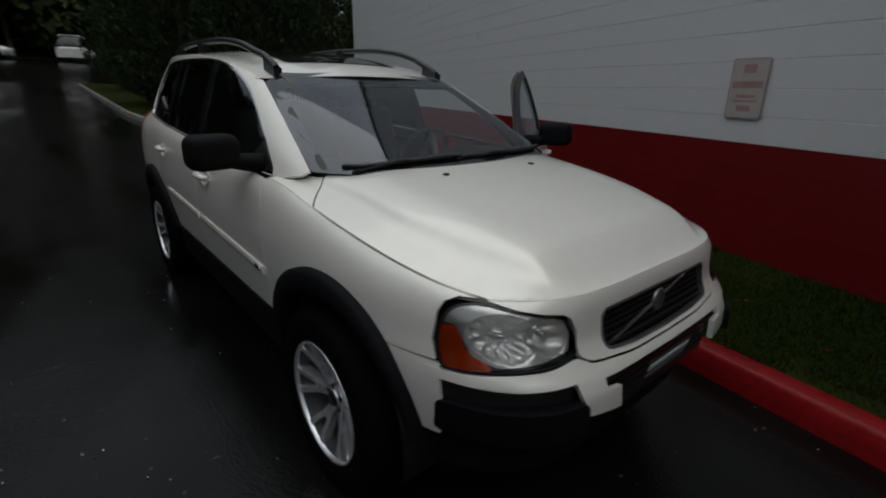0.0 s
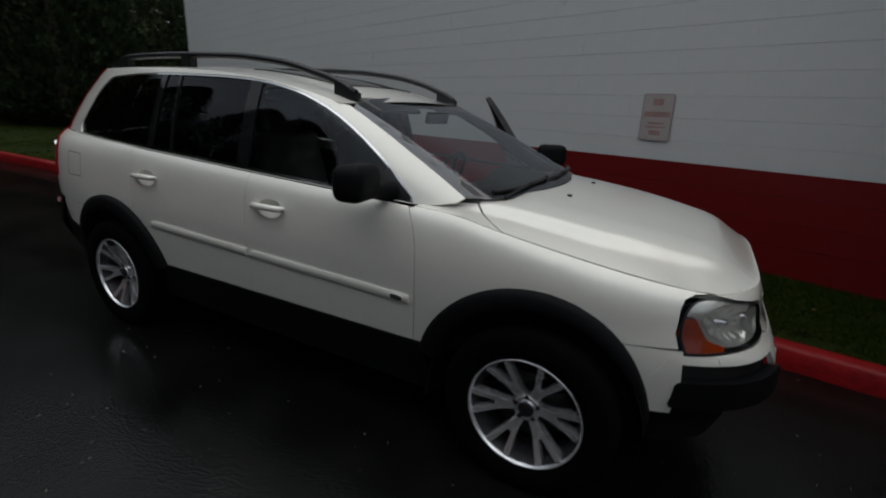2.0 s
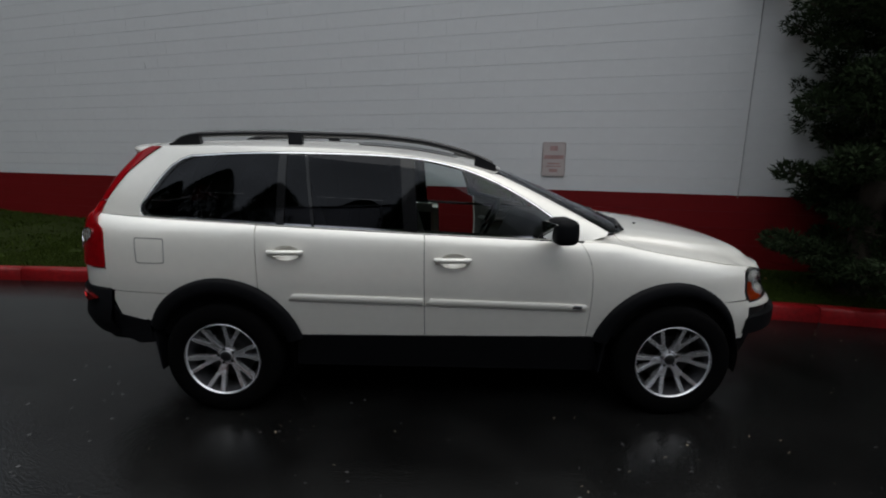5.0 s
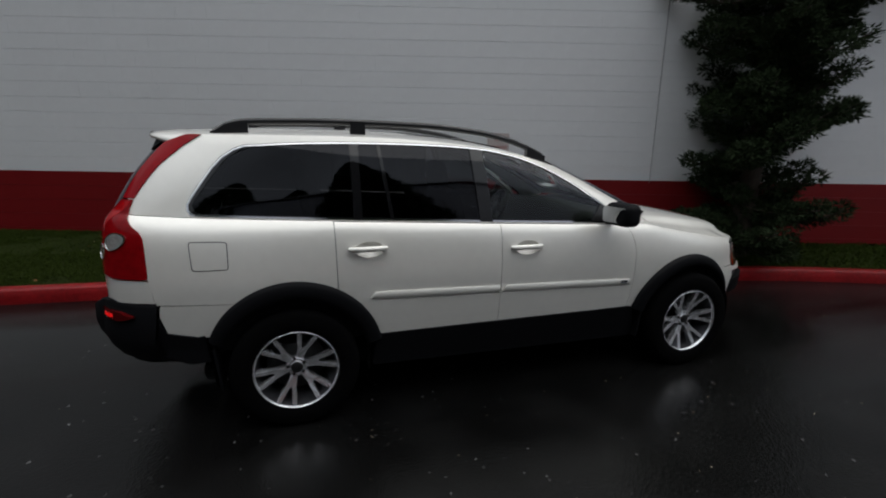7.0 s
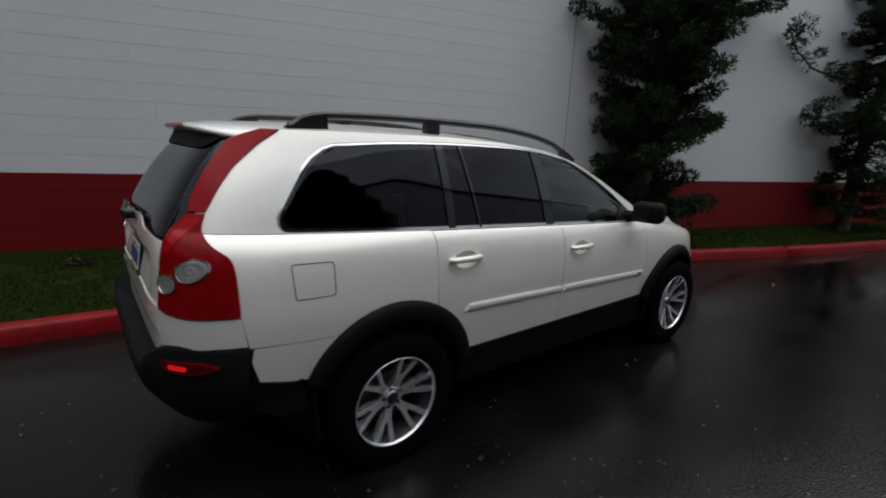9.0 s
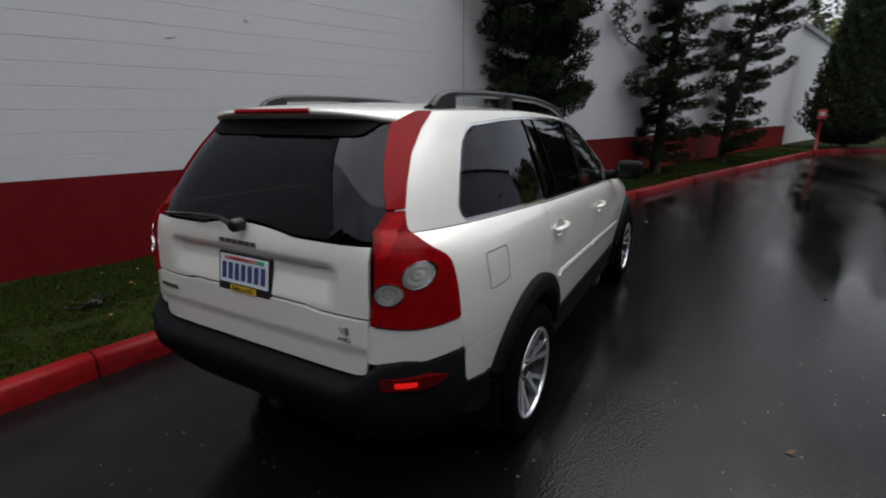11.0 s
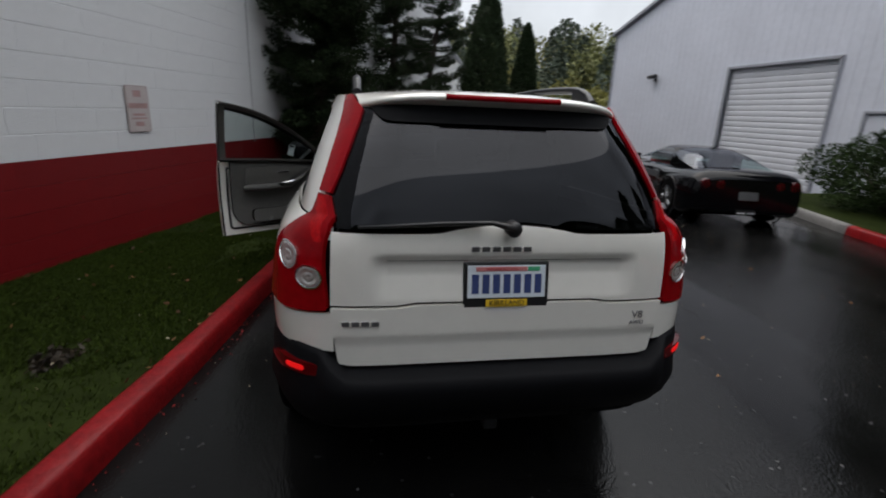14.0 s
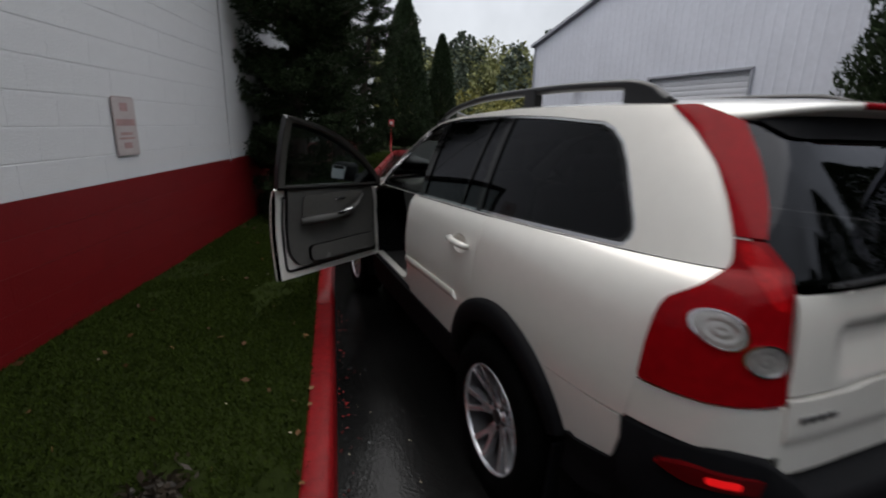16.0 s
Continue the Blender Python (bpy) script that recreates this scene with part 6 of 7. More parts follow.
grid_surface(bm, steps(-0.218, 0.218, 12), range(4), lambda y, j: [(-2.18, y, 1.7035), (-2.194, y, 1.699), (-2.194, y, 1.684), (-2.176, y, 1.680)][j])
part("brake_lamp", bm, RED_DARK, spoiler, "red high brake lamp", smooth=True)

# roof rails
for sg in (1, -1):
    zs = curve([(-1.80, 1.71), (-1.72, 1.755), (-1.6, 1.773), (-1.2, 1.781), (-0.6, 1.770), (-0.2, 1.734), (0.05, 1.680), (0.2, 1.630), (0.30, 1.582)])
    ys = lambda x: 0.545 + 0.01 * (x + 0.6) - (0.02 if x > 0.1 else 0)
    pts = [(x, sg * ys(x), zs(x)) for x in steps(-1.80, 0.29, 36)]
    bm = bmesh.new()
    tube(bm, [(x, y, z - 0.006) for x, y, z in pts], [0.019] * len(pts), 12, flat=1.0)
    rail = part("roof_rail", bm, RAIL, car, "dark grey roof rail", smooth=True)
    for x0, x1 in ((-1.82, -1.62), (-1.04, -0.95), (0.17, 0.31)):
        bm = bmesh.new()
        xs = steps(x0, x1, 8)
        bot = lambda x: roof_point(x, 0.80)[2] - 0.01
        for side in (0.022, -0.022):
            rows = [[bm.verts.new((x, sg * (ys(x) + side), zz)) for zz in (bot(x), zs(x))] for x in xs]
            for p, q in zip(rows, rows[1:]):
                bm.faces.new((p[0], p[1], q[1], q[0]))
        bm.verts.ensure_lookup_table()
        n = len(bm.verts) // 2
        va, vb = bm.verts[:n], bm.verts[n:]
        for k in (0, n - 2):
            bm.faces.new((va[k], va[k + 1], vb[k + 1], vb[k]))
        bmesh.ops.recalc_face_normals(bm, faces=bm.faces)
        part("rail_foot", bm, RAIL, rail)


def handle(x, z, sg, parent):
    """A pull handle in its shallow dish."""
    y = side_y(x, z)
    bm = bmesh.new()
    pts = [(x + dx, sg * (y + o), z + 0.004 * math.cos(dx * 12)) for dx, o in ((-0.115, 0.002), (-0.10, 0.022), (-0.05, 0.032), (0.03, 0.032), (0.085, 0.022), (0.10, 0.002))]
    tube(bm, pts, [0.012, 0.016, 0.017, 0.017, 0.016, 0.012], 10, flat=0.95)
    part("door_handle", bm, PAINT, parent, "white pull handle", smooth=True)
    dish = dish_line(x, z)

    def hollow(u, v):
        r = ((u - x) / 0.088) ** 2 + ((v - z + 0.006) / 0.049) ** 2
        return (u, sg * (side_y(u, v) - 0.026 * max(0, 1 - r)), v)
    panel("handle_dish", dish, hollow, PAINT, parent, step=0.012, depth=0, gap=0)


front_door = next(o for o in car.children if o.name == "front_door")
rear_doors = [o for o in car.children if o.name.startswith("rear_door") and "window" not in o.name]
handle(*DISH_F, -1, front_door)
for o, sg in zip(rear_doors, (1, -1)):
    handle(*DISH_R, sg, o)


def strip_z(x):
    return 0.757 - 0.033 * (x + 0.18) - 0.004


def moulding(x0, x1, sg, parent):
    out = rounded([(x0, strip_z(x0) - 0.022), (x1, strip_z(x1) - 0.024), (x1, strip_z(x1) + 0.022), (x0 + 0.03, strip_z(x0) + 0.022)], 0.008, 3)

    def f(x, z):
        d = (z - strip_z(x)) / 0.024
        return (x, sg * (side_y(x, z) + 0.013 - 0.008 * d * d), z)
    panel("side_moulding", out, f, PAINT, parent, step=0.02, depth=0.012, gap=0)


moulding(-0.99, -0.155, 1, rear_doors[0])
moulding(-0.99, -0.155, -1, rear_doors[1])
moulding(-0.137, 0.862, -1, front_door)
panel("side_badge", rounded([(0.775, 0.712), (0.775, 0.735), (0.835, 0.733), (0.835, 0.710)], 0.008, 3), lambda x, z: (x, -(side_y(x, z) + 0.014), z), CHROME, front_door, step=0.02, depth=0.004, gap=0, label="small dark chrome badge")

# fuel flap
flap = rounded([(-1.925, 0.985), (-1.935, 1.142), (-1.745, 1.137), (-1.745, 0.985)], 0.02, 4)
panel("flap_gap", flap, lambda x, z: (x, -(side_y(x, z) + 0.0012), z), BLACK, car, step=0.03, holes=[inset(flap, 0.004)], depth=0, gap=0)

# tailgate furniture
bm = bmesh.new()
pv = (-2.41, 0.0, 1.262)
lathe(bm, [(0.028, -0.02), (0.028, 0.02), (0.02, 0.03), (0, 0.03)], 16, Matrix.Translation(pv) @ Matrix.Rotation(radians(-90), 4, "Y"))
arm = [(-2.435, 0.0, 1.268), (-2.425, 0.08, 1.285), (-2.405, 0.25, 1.278), (-2.395, 0.50, 1.262)]
tube(bm, arm, [0.014, 0.009, 0.007, 0.005], 8)
tube(bm, [(-2.392, 0.10, 1.272), (-2.392, 0.3, 1.268), (-2.38, 0.53, 1.258)], 0.006, 6)
part("rear_wiper", bm, BLACK, car, "black rear wiper", smooth=True)
plate = thing("number_plate", "white and blue number plate in a black frame", "number plate")
tilt = pose(-2.397, 0.004, 1.052, 0, 9, 0)
bm = bmesh.new()
box(bm, 0.016, 0.318, 0.165, tilt, 0.005)
part("plate_frame", bm, BLACK, plate, "black frame with a yellow lower panel")
bm = bmesh.new()
box(bm, 0.006, 0.29, 0.118, tilt @ pose(-0.008, 0, 0.012), 0.001)
part("plate", bm, PLATE, plate, "white and blue plate")
for k in range(7):
    bm = bmesh.new()
    box(bm, 0.003, 0.026, 0.07, tilt @ pose(-0.0115, 0.117 - 0.039 * k, 0.004), 0.001)
    part("plate_mark", bm, BAR, plate)
for y, z, w, h, m in ((0.02, 0.058, 0.19, 0.016, PINK), (-0.10, 0.058, 0.045, 0.016, GREEN), (0, -0.066, 0.155, 0.026, YELLOW)):
    bm = bmesh.new()
    box(bm, 0.003, w, h, tilt @ pose(-0.0115, y, z), 0.001)
    part("plate_band", bm, m, plate)


def lettering(text, size, m, material, parent):
    """Flat letters with a little thickness, as one mesh."""
    c = bpy.data.curves.new("lettering", "FONT")
    c.body, c.size, c.align_x, c.align_y, c.extrude = text, size, "CENTER", "CENTER", 0.0008
    ob = bpy.data.objects.new("lettering", c)
    me = bpy.data.meshes.new_from_object(ob)
    me.materials.append(material)
    out = new("lettering", me)
    out.parent, out.matrix_basis = parent, m
    bpy.data.objects.remove(ob)


FACE_BACK = pose(0, 0, 0, 90, 0, -90)
lettering("KIRKLAND", 0.027, tilt @ pose(-0.0140, 0, -0.066) @ FACE_BACK, BLACK, plate)
lettering("WASHINGTON", 0.017, tilt @ pose(-0.0140, 0.02, 0.058) @ FACE_BACK, PLATE_RED, plate)
# badges drawn as plain shapes
for name, marks in (("maker_badge", [(0.125 - 0.038 * k, 1.185, 0.028, 0.019) for k in range(6)]), ("model_badge", [(0.575 - 0.034 * k, 0.922, 0.026, 0.018) for k in range(4)]), ("engine_badge", [])):
    for y, z, w, h in marks:
        bm = bmesh.new()
        x = gate_x(y, z) if z > 0.98 else end_x(y, z, False) - 0.008
        box(bm, 0.006, w, h, (x - 0.003, y, z), 0.002)
        part(name, bm, DARK_CHROME, car)
for text, z, size in (("V8", 0.925, 0.042), ("AWD", 0.893, 0.024)):
    lettering(text, size, pose(end_x(-0.52, z, False) - 0.0085, -0.525, z) @ FACE_BACK, DARK_CHROME, car)
# tow hitch and tail pipe
bm = bmesh.new()
box(bm, 0.16, 0.06, 0.06, (-2.26, 0.0, 0.42), 0.01)
lathe(bm, [(0.0, 0.0), (0.02, 0.0), (0.02, 0.03), (0.028, 0.05), (0.02, 0.075), (0, 0.08)], 14, Matrix.Translation((-2.32, 0.0, 0.44)))
part("tow_hitch", bm, BLACK, car, "steel tow hitch")
bm = bmesh.new()
tube(bm, [(-2.0, -0.45, 0.36), (-2.28, -0.45, 0.38)], 0.03, 12)
part("tail_pipe", bm, DARK, car)


# ---------------------------------------------------------------- wheels
def wheel_parts():
    w = thing("wheel_pattern", "", "")
    bm = bmesh.new()
    prof = [(0.236, -0.10), (0.25, -0.112), (0.31, -0.118), (0.35, -0.108), (0.365, -0.085), (0.368, -0.04), (0.368, 0.04), (0.365, 0.085), (0.35, 0.108), (0.33, 0.116), (0.285, 0.119), (0.25, 0.112), (0.238, 0.10)]
    lathe(bm, prof, 56)
    tyre = part("tyre", bm, RUBBER, w, "black rubber tyre")
    bm = bmesh.new()
    lathe(bm, [(0.240, 0.10), (0.241, 0.110), (0.238, 0.113), (0.233, 0.109), (0.229, 0.096)], 56)
    part("rim", bm, ALLOY, w, "silver alloy rim")
    bm = bmesh.new()
    lathe(bm, [(0.229, 0.096), (0.216, 0.070), (0.21, 0.0), (0.205, -0.08), (0.236, -0.10)], 56)
    part("rim_barrel", bm, BARREL, w, "shadowed inner barrel of the rim")
    tip = lambda a: (0.227 * math.cos(radians(a)), 0.227 * math.sin(radians(a)))
    fork = [(0.04, -0.021), (0.095, -0.020), tip(-15.5), tip(-8.4), (0.108, -0.003), (0.108, 0.003), tip(8.4), tip(15.5), (0.095, 0.020), (0.04, 0.021)]
    bm = bmesh.new()
    prism(bm, dense(fork, 0.03), 0.012, 0.052, Matrix(), 0.006)
    for v in bm.verts:
        v.co.z += 0.052 * max(0.0, (v.co.xy.length - 0.045) / 0.182) ** 1.3
    bmesh.ops.recalc_face_normals(bm, faces=bm.faces)
    arm = part("spoke", bm, ALLOY, w, "forked alloy spoke")
    for g in range(1, 6):
        twin = new("spoke", arm.data)
        twin.parent, twin.matrix_basis = w, pose(0, 0, 0, 0, 0, 60 * g)
    bm = bmesh.new()
    lathe(bm, [(0.060, 0.01), (0.062, 0.045), (0.056, 0.056), (0.045, 0.058), (0.036, 0.050), (0.034, 0.062)], 30)
    hub = part("hub", bm, ALLOY, w)
    bm = bmesh.new()
    lathe(bm, [(0.033, 0.05), (0.033, 0.064), (0.028, 0.068), (0, 0.069)], 24)
    part("hub_cap", bm, BLACK, w, "dark hub cap", smooth=True)
    for g in range(5):
        bm = bmesh.new()
        a = radians(90 + 72 * g)
        lathe(bm, [(0.011, 0.03), (0.011, 0.056), (0.007, 0.062), (0, 0.062)], 6, Matrix.Translation((0.050 * math.cos(a), 0.050 * math.sin(a), 0)))
        part("wheel_nut", bm, DARK, w)
    bm = bmesh.new()
    lathe(bm, [(0.0, -0.01), (0.165, -0.01), (0.168, -0.02), (0.165, -0.035), (0.0, -0.035)], 40)
    part("brake_disc", bm, STEEL, w)
    bm = bmesh.new()
    lathe(bm, [(0.0, -0.09), (0.208, -0.085)], 30)
    part("inner_dust_cover", bm, DARK, w)
    return w


pattern = wheel_parts()
k = 0
for x in (HUB_F, HUB_R):
    for sg in (1, -1):
        m = Matrix.Translation((x, sg * 0.817, TYRE - 0.002)) @ (pose(0, 0, 0, -90) if sg > 0 else pose(0, 0, 0, 90)) @ pose(0, 0, 0, 0, 0, 4 * k)
        k += 1
        for o in list(pattern.children):
            c = o.copy()
            scene.collection.objects.link(c)
            c.parent = car
            c.matrix_basis = m @ o.matrix_basis
for o in list(pattern.children):
    bpy.data.objects.remove(o)
bpy.data.objects.remove(pattern)

# ---------------------------------------------------------------- open driver's door
HINGE = (0.868, 0.862)
low = lambda x, z: (x, side_y(x, z), z)
door = panel("driver_door", front_door_outline(), low, PAINT, car, holes=[dish_line(*DISH_F)], label="open driver door, white outside and grey inside")
door.matrix_basis = Matrix.Translation((*HINGE, 0)) @ pose(0, 0, 0, 0, 0, -56) @ Matrix.Translation((-HINGE[0], -HINGE[1], 0))
inward = lambda d: (lambda x, z: (x, side_y(x, min(z, 1.05)) - d, z))


def panel_back(name, outline, shape, material, parent, **more):
    ob = panel(name, outline, shape, material, parent, **more)
    ob.data.flip_normals()
    return ob


jamb = rounded([(-0.143, 0.49), (-0.143, 1.165), (-0.085, 1.165), (-0.08, 0.68), (-0.03, 0.58), (0.06, 0.54), (0.86, 0.535), (0.86, 0.49)], [0, 0, 0.02, 0.05, 0.05, 0.05, 0.02, 0], 4)
panel("door_jamb", jamb, lambda x, z: (x, side_y(x, z) - 0.022, z), PAINT, car, step=0.03, depth=0.05, gap=0, label="white body edge round the open doorway")
edge = inset(front_door_outline(), 0.012)
panel_back("door_inner", edge, inward(0.05), PAINT, door, depth=-0.045, gap=0)
seal_line = rounded(inset(front_door_outline(), 0.055), 0.05, 4)
panel_back("door_seal", seal_line, inward(0.056), BLACK, door, holes=[inset(seal_line, 0.018)], step=0.03, depth=-0.012, gap=0)
trim_line = rounded([(-0.06, 1.165), (-0.06, 0.70), (0.02, 0.60), (0.80, 0.585), (0.79, 0.9), (0.76, 1.13)], [0.02, 0.1, 0.1, 0.08, 0.05, 0.05], 5)
panel_back("trim_panel", trim_line, inward(0.085), TRIM, door, depth=-0.04, gap=0, label="grey moulded door trim")
insert = rounded([(0.06, 1.10), (0.06, 0.95), (0.40, 0.95), (0.66, 1.10)], 0.03, 4)
panel_back("trim_insert", insert, inward(0.094), LEATHER, door, depth=-0.012, gap=0)
pocket = rounded([(0.10, 0.74), (0.10, 0.63), (0.76, 0.62), (0.76, 0.74)], 0.04, 4)
panel_back("door_pocket", pocket, inward(0.12), TRIM, door, depth=-0.04, gap=0)
bm = bmesh.new()
tube(bm, [(0.04, 0.80, 0.925), (0.10, 0.775, 0.93), (0.32, 0.765, 0.93), (0.46, 0.77, 0.945), (0.58, 0.785, 1.0), (0.66, 0.80, 1.06)], [0.022, 0.03, 0.03, 0.026, 0.02, 0.014], 10)
part("armrest", bm, TRIM, door, smooth=True)
bm = bmesh.new()
tube(bm, [(0.33, 0.745, 0.955), (0.40, 0.738, 0.962), (0.48, 0.745, 0.972)], [0.012, 0.015, 0.012], 8)
part("pull_cap", bm, CHROME, door, "bright silver pull cap", smooth=True)
bm = bmesh.new()
box(bm, 0.10, 0.02, 0.018, (0.40, 0.792, 1.055), 0.006)
part("inner_handle", bm, CHROME, door)
up = lambda d: (lambda x, z: (x, house_y(x, z) - d, z))
g3 = belt_line(-0.105, 0.80, 10, 0.016)[:-1] + [(0.79, 1.15)] + [(x, WIN_TOP(x)) for x in steps(0.76, -0.135, 16)]
frame_out = belt_line(-0.150, 0.83, 10, 0.0) + [(x, WIN_TOP(x) + 0.035) for x in steps(0.80, -0.185, 18)]
panel("window_frame", frame_out, up(0.004), BLACK, door, holes=[inset(g3, 0.004)], step=0.03, depth=0.04, gap=0, label="black door window frame")
panel_back("inner_frame", inset(frame_out, 0.006), up(0.046), LEATHER, door, holes=[inset(g3, 0.006)], step=0.03, depth=0, gap=0)
panel("door_glass", g3, up(0.016), DOOR_GLASS, door, gap=0, depth=0, label="clear door window")
sail = [(0.56, 1.152), (0.80, 1.142), (0.66, 1.265)]
panel("mirror_mount", sail, up(0.002), BLACK, door, step=0.03, depth=0.05, gap=0)


def wing_mirror(sg, parent):
    bm = bmesh.new()
    box(bm, 0.14, 0.215, 0.15, pose(0.665, sg * 0.995, 1.222, 0, 0, -8 * sg), 0.045, 4)
    tube(bm, [(0.70, sg * 0.80, 1.165), (0.69, sg * 0.88, 1.175), (0.68, sg * 0.95, 1.19)], [0.045, 0.04, 0.035], 10)
    part("wing_mirror", bm, CLAD, parent, "black wing mirror", smooth=True)
    bm = bmesh.new()
    prism(bm, rounded([(-0.085, -0.053), (0.085, -0.053), (0.085, 0.053), (-0.085, 0.053)], 0.022, 4), 0, 0.004, pose(0.594, sg * 1.003, 1.222, 0, 12 if sg > 0 else -6, -8 if sg > 0 else 20) @ pose(0, 0, 0, 90, 0, -90))
    part("mirror_glass", bm, mirror_mat, parent, "silvered mirror glass")


mirror_mat = mat("mirror", (0.45, 0.47, 0.49), 0.02, 1.0)
wing_mirror(1, door)
wing_mirror(-1, front_door)
panel("mirror_mount", sail, lambda x, z: (x, -(house_y(x, z) - 0.002), z), BLACK, front_door, step=0.03, depth=0.03, gap=0)
moulding(-0.137, 0.862, 1, door)
handle(*DISH_F, 1, door)

# ---------------------------------------------------------------- cabin
def cushion(name, sx, sy, sz, m, parent, bevel=0.06, material=None):
    bm = bmesh.new()
    box(bm, sx, sy, sz, m, bevel, 4)
    return part(name, bm, material or LEATHER, parent, smooth=True)


for y in (0.37, -0.37):
    cushion("seat_cushion", 0.50, 0.50, 0.16, pose(-0.02, y, 0.70, 0, -8), car)
    cushion("seat_back", 0.15, 0.48, 0.62, pose(-0.32, y, 1.05, 0, -16), car)
    cushion("headrest", 0.10, 0.26, 0.19, pose(-0.43, y, 1.44, 0, -12), car, 0.04)
cushion("rear_bench", 0.5, 1.3, 0.16, pose(-0.92, 0, 0.74, 0, -6), car)
cushion("rear_backrest", 0.15, 1.3, 0.62, pose(-1.22, 0, 1.07, 0, -16), car)
for y in (0.42, 0, -0.42):
    cushion("headrest", 0.09, 0.24, 0.17, pose(-1.34, y, 1.42, 0, -12), car, 0.04)
bm = bmesh.new()
grid_surface(bm, steps(-0.70, 0.70, 14), steps(0, 1, 8), lambda y, u: (1.12 - 0.16 * (y / 0.7) ** 2 - 0.52 * u, y, 1.13 + 0.015 * math.sin(3 * u) - (0.30 * max(0, u - 0.72) / 0.28) + (0.045 * math.exp(-((y - 0.38) / 0.18) ** 2) * min(1, u * 1.4))))
part("dashboard", bm, DASH, car, "dark moulded dashboard", smooth=True)
bm = bmesh.new()
ring = [Vector((0.185 * math.cos(a), 0.185 * math.sin(a), 0)) for a in [2 * math.pi * k / 36 for k in range(37)]]
m = pose(0.36, 0.37, 1.08, 0, -64, 0)
tube(bm, [m @ p for p in ring], 0.016, 8, caps=False)
for a in (0, 120, 240):
    tube(bm, [m @ Vector((0, 0, -0.02)), m @ Vector((0.18 * math.cos(radians(a)), 0.18 * math.sin(radians(a)), 0))], 0.018, 8)
lathe(bm, [(0.0, 0.01), (0.06, 0.0), (0.065, -0.03), (0, -0.04)], 20, m)
part("steering_wheel", bm, DASH, car, "dark steering wheel", smooth=True)
bm = bmesh.new()
grid_surface(bm, steps(-1.95, 0.22, 20), steps(-0.9, 0.9, 10), lambda x, q: (roof_point(x, q)[0], roof_point(x, q)[1] * 0.97, roof_point(x, q)[2] - 0.04))
part("headliner", bm, LEATHER, car, smooth=True)
cushion("rear_view_mirror", 0.03, 0.24, 0.065, pose(0.47, 0, 1.47, 0, 12, 0), car, 0.012, BLACK)
cushion("sun_visor", 0.16, 0.40, 0.02, pose(0.36, -0.33, 1.525, 0, 22, 0), car, 0.008, TRIM)
cushion("sun_visor", 0.16, 0.40, 0.02, pose(0.36, 0.33, 1.525, 0, 22, 0), car, 0.008, TRIM)
cushion("centre_console", 0.75, 0.22, 0.30, pose(0.25, 0, 0.72, 0, -8), car, 0.04, TRIM)
cushion("cabin_floor", 2.9, 1.5, 0.04, pose(-0.5, 0, 0.48), car, 0.01, DASH)
cushion("door_sill", 1.02, 0.09, 0.10, pose(0.36, 0.82, 0.47), car, 0.02, PAINT)
# ---------------------------------------------------------------- other vehicles
BLACK_PAINT = mat("black_car_paint", (0.003, 0.003, 0.004), 0.10, spec=0.25, vary=0.1)
DULL_RED = mat("dull_red_lens", (0.05, 0.002, 0.003), 0.2, coat=0.4, vary=0.1)
SILVER = mat("silver_paint", (0.52, 0.53, 0.54), 0.3, 0.4, coat=1.0, vary=0.04)
WHITE_BODY = mat("white_body_paint", (0.7, 0.7, 0.7), 0.4, vary=0.05)
DARK_BLUE = mat("dark_blue_paint", (0.02, 0.025, 0.04), 0.25, coat=1.0, vary=0.08)
GREENISH = pane("green_glass", (0.30, 0.46, 0.42), ior=1.6)


def hull(name, xs, top, width, bottom, material, parent, tuck=0.06, n=12, round_p=3.0):
    """A car body as a skin over stations: top(x) and width(x) give its height and half width."""
    bm = bmesh.new()
    rings = []
    for x in xs:
        h, w, b = top(x), width(x), bottom(x)
        ring = []
        for k in range(n + 1):
            a = math.pi * k / n
            y = w * (1 if math.cos(a) > 0 else -1) * abs(math.cos(a)) ** (2 / round_p)
            z = b + (h - b) * abs(math.sin(a)) ** (2 / round_p)
            ring.append(bm.verts.new((x, y, z)))
        ring.append(bm.verts.new((x, -w + tuck, b - 0.05)))
        ring.append(bm.verts.new((x, w - tuck, b - 0.05)))
        rings.append(ring)
    for p, q in zip(rings, rings[1:]):
        m = len(p)
        for k in range(m):
            bm.faces.new((p[k], p[(k + 1) % m], q[(k + 1) % m], q[k])).smooth = True
    bm.faces.new(rings[0])
    bm.faces.new(list(reversed(rings[-1])))
    bmesh.ops.recalc_face_normals(bm, faces=bm.faces)
    return part(name, bm, material, parent)


def simple_wheel(x, y, r, w, parent, sg):
    m = pose(x, y, r, -90 * sg)
    bm = bmesh.new()
    lathe(bm, [(r * 0.62, -w / 2), (r * 0.9, -w / 2), (r, -w * 0.35), (r, w * 0.35), (r * 0.9, w / 2), (r * 0.62, w / 2)], 28, m)
    tyre = part("wheel", bm, RUBBER, parent, smooth=True)
    bm = bmesh.new()
    lathe(bm, [(r * 0.64, w * 0.46), (r * 0.60, w * 0.42), (r * 0.56, w * 0.1), (0, w * 0.05)], 28, m)
    for k in range(5):
        a = radians(72 * k)
        tube(bm, [m @ Vector((0.03 * math.cos(a), 0.03 * math.sin(a), w * 0.36)), m @ Vector((r * 0.6 * math.cos(a), r * 0.6 * math.sin(a), w * 0.44))], [0.035, 0.03], 6)
    lathe(bm, [(0.06, w * 0.2), (0.06, w * 0.42), (0, w * 0.44)], 16, m)
    part("rim", bm, ALLOY, tyre, "bright alloy rim", smooth=True)


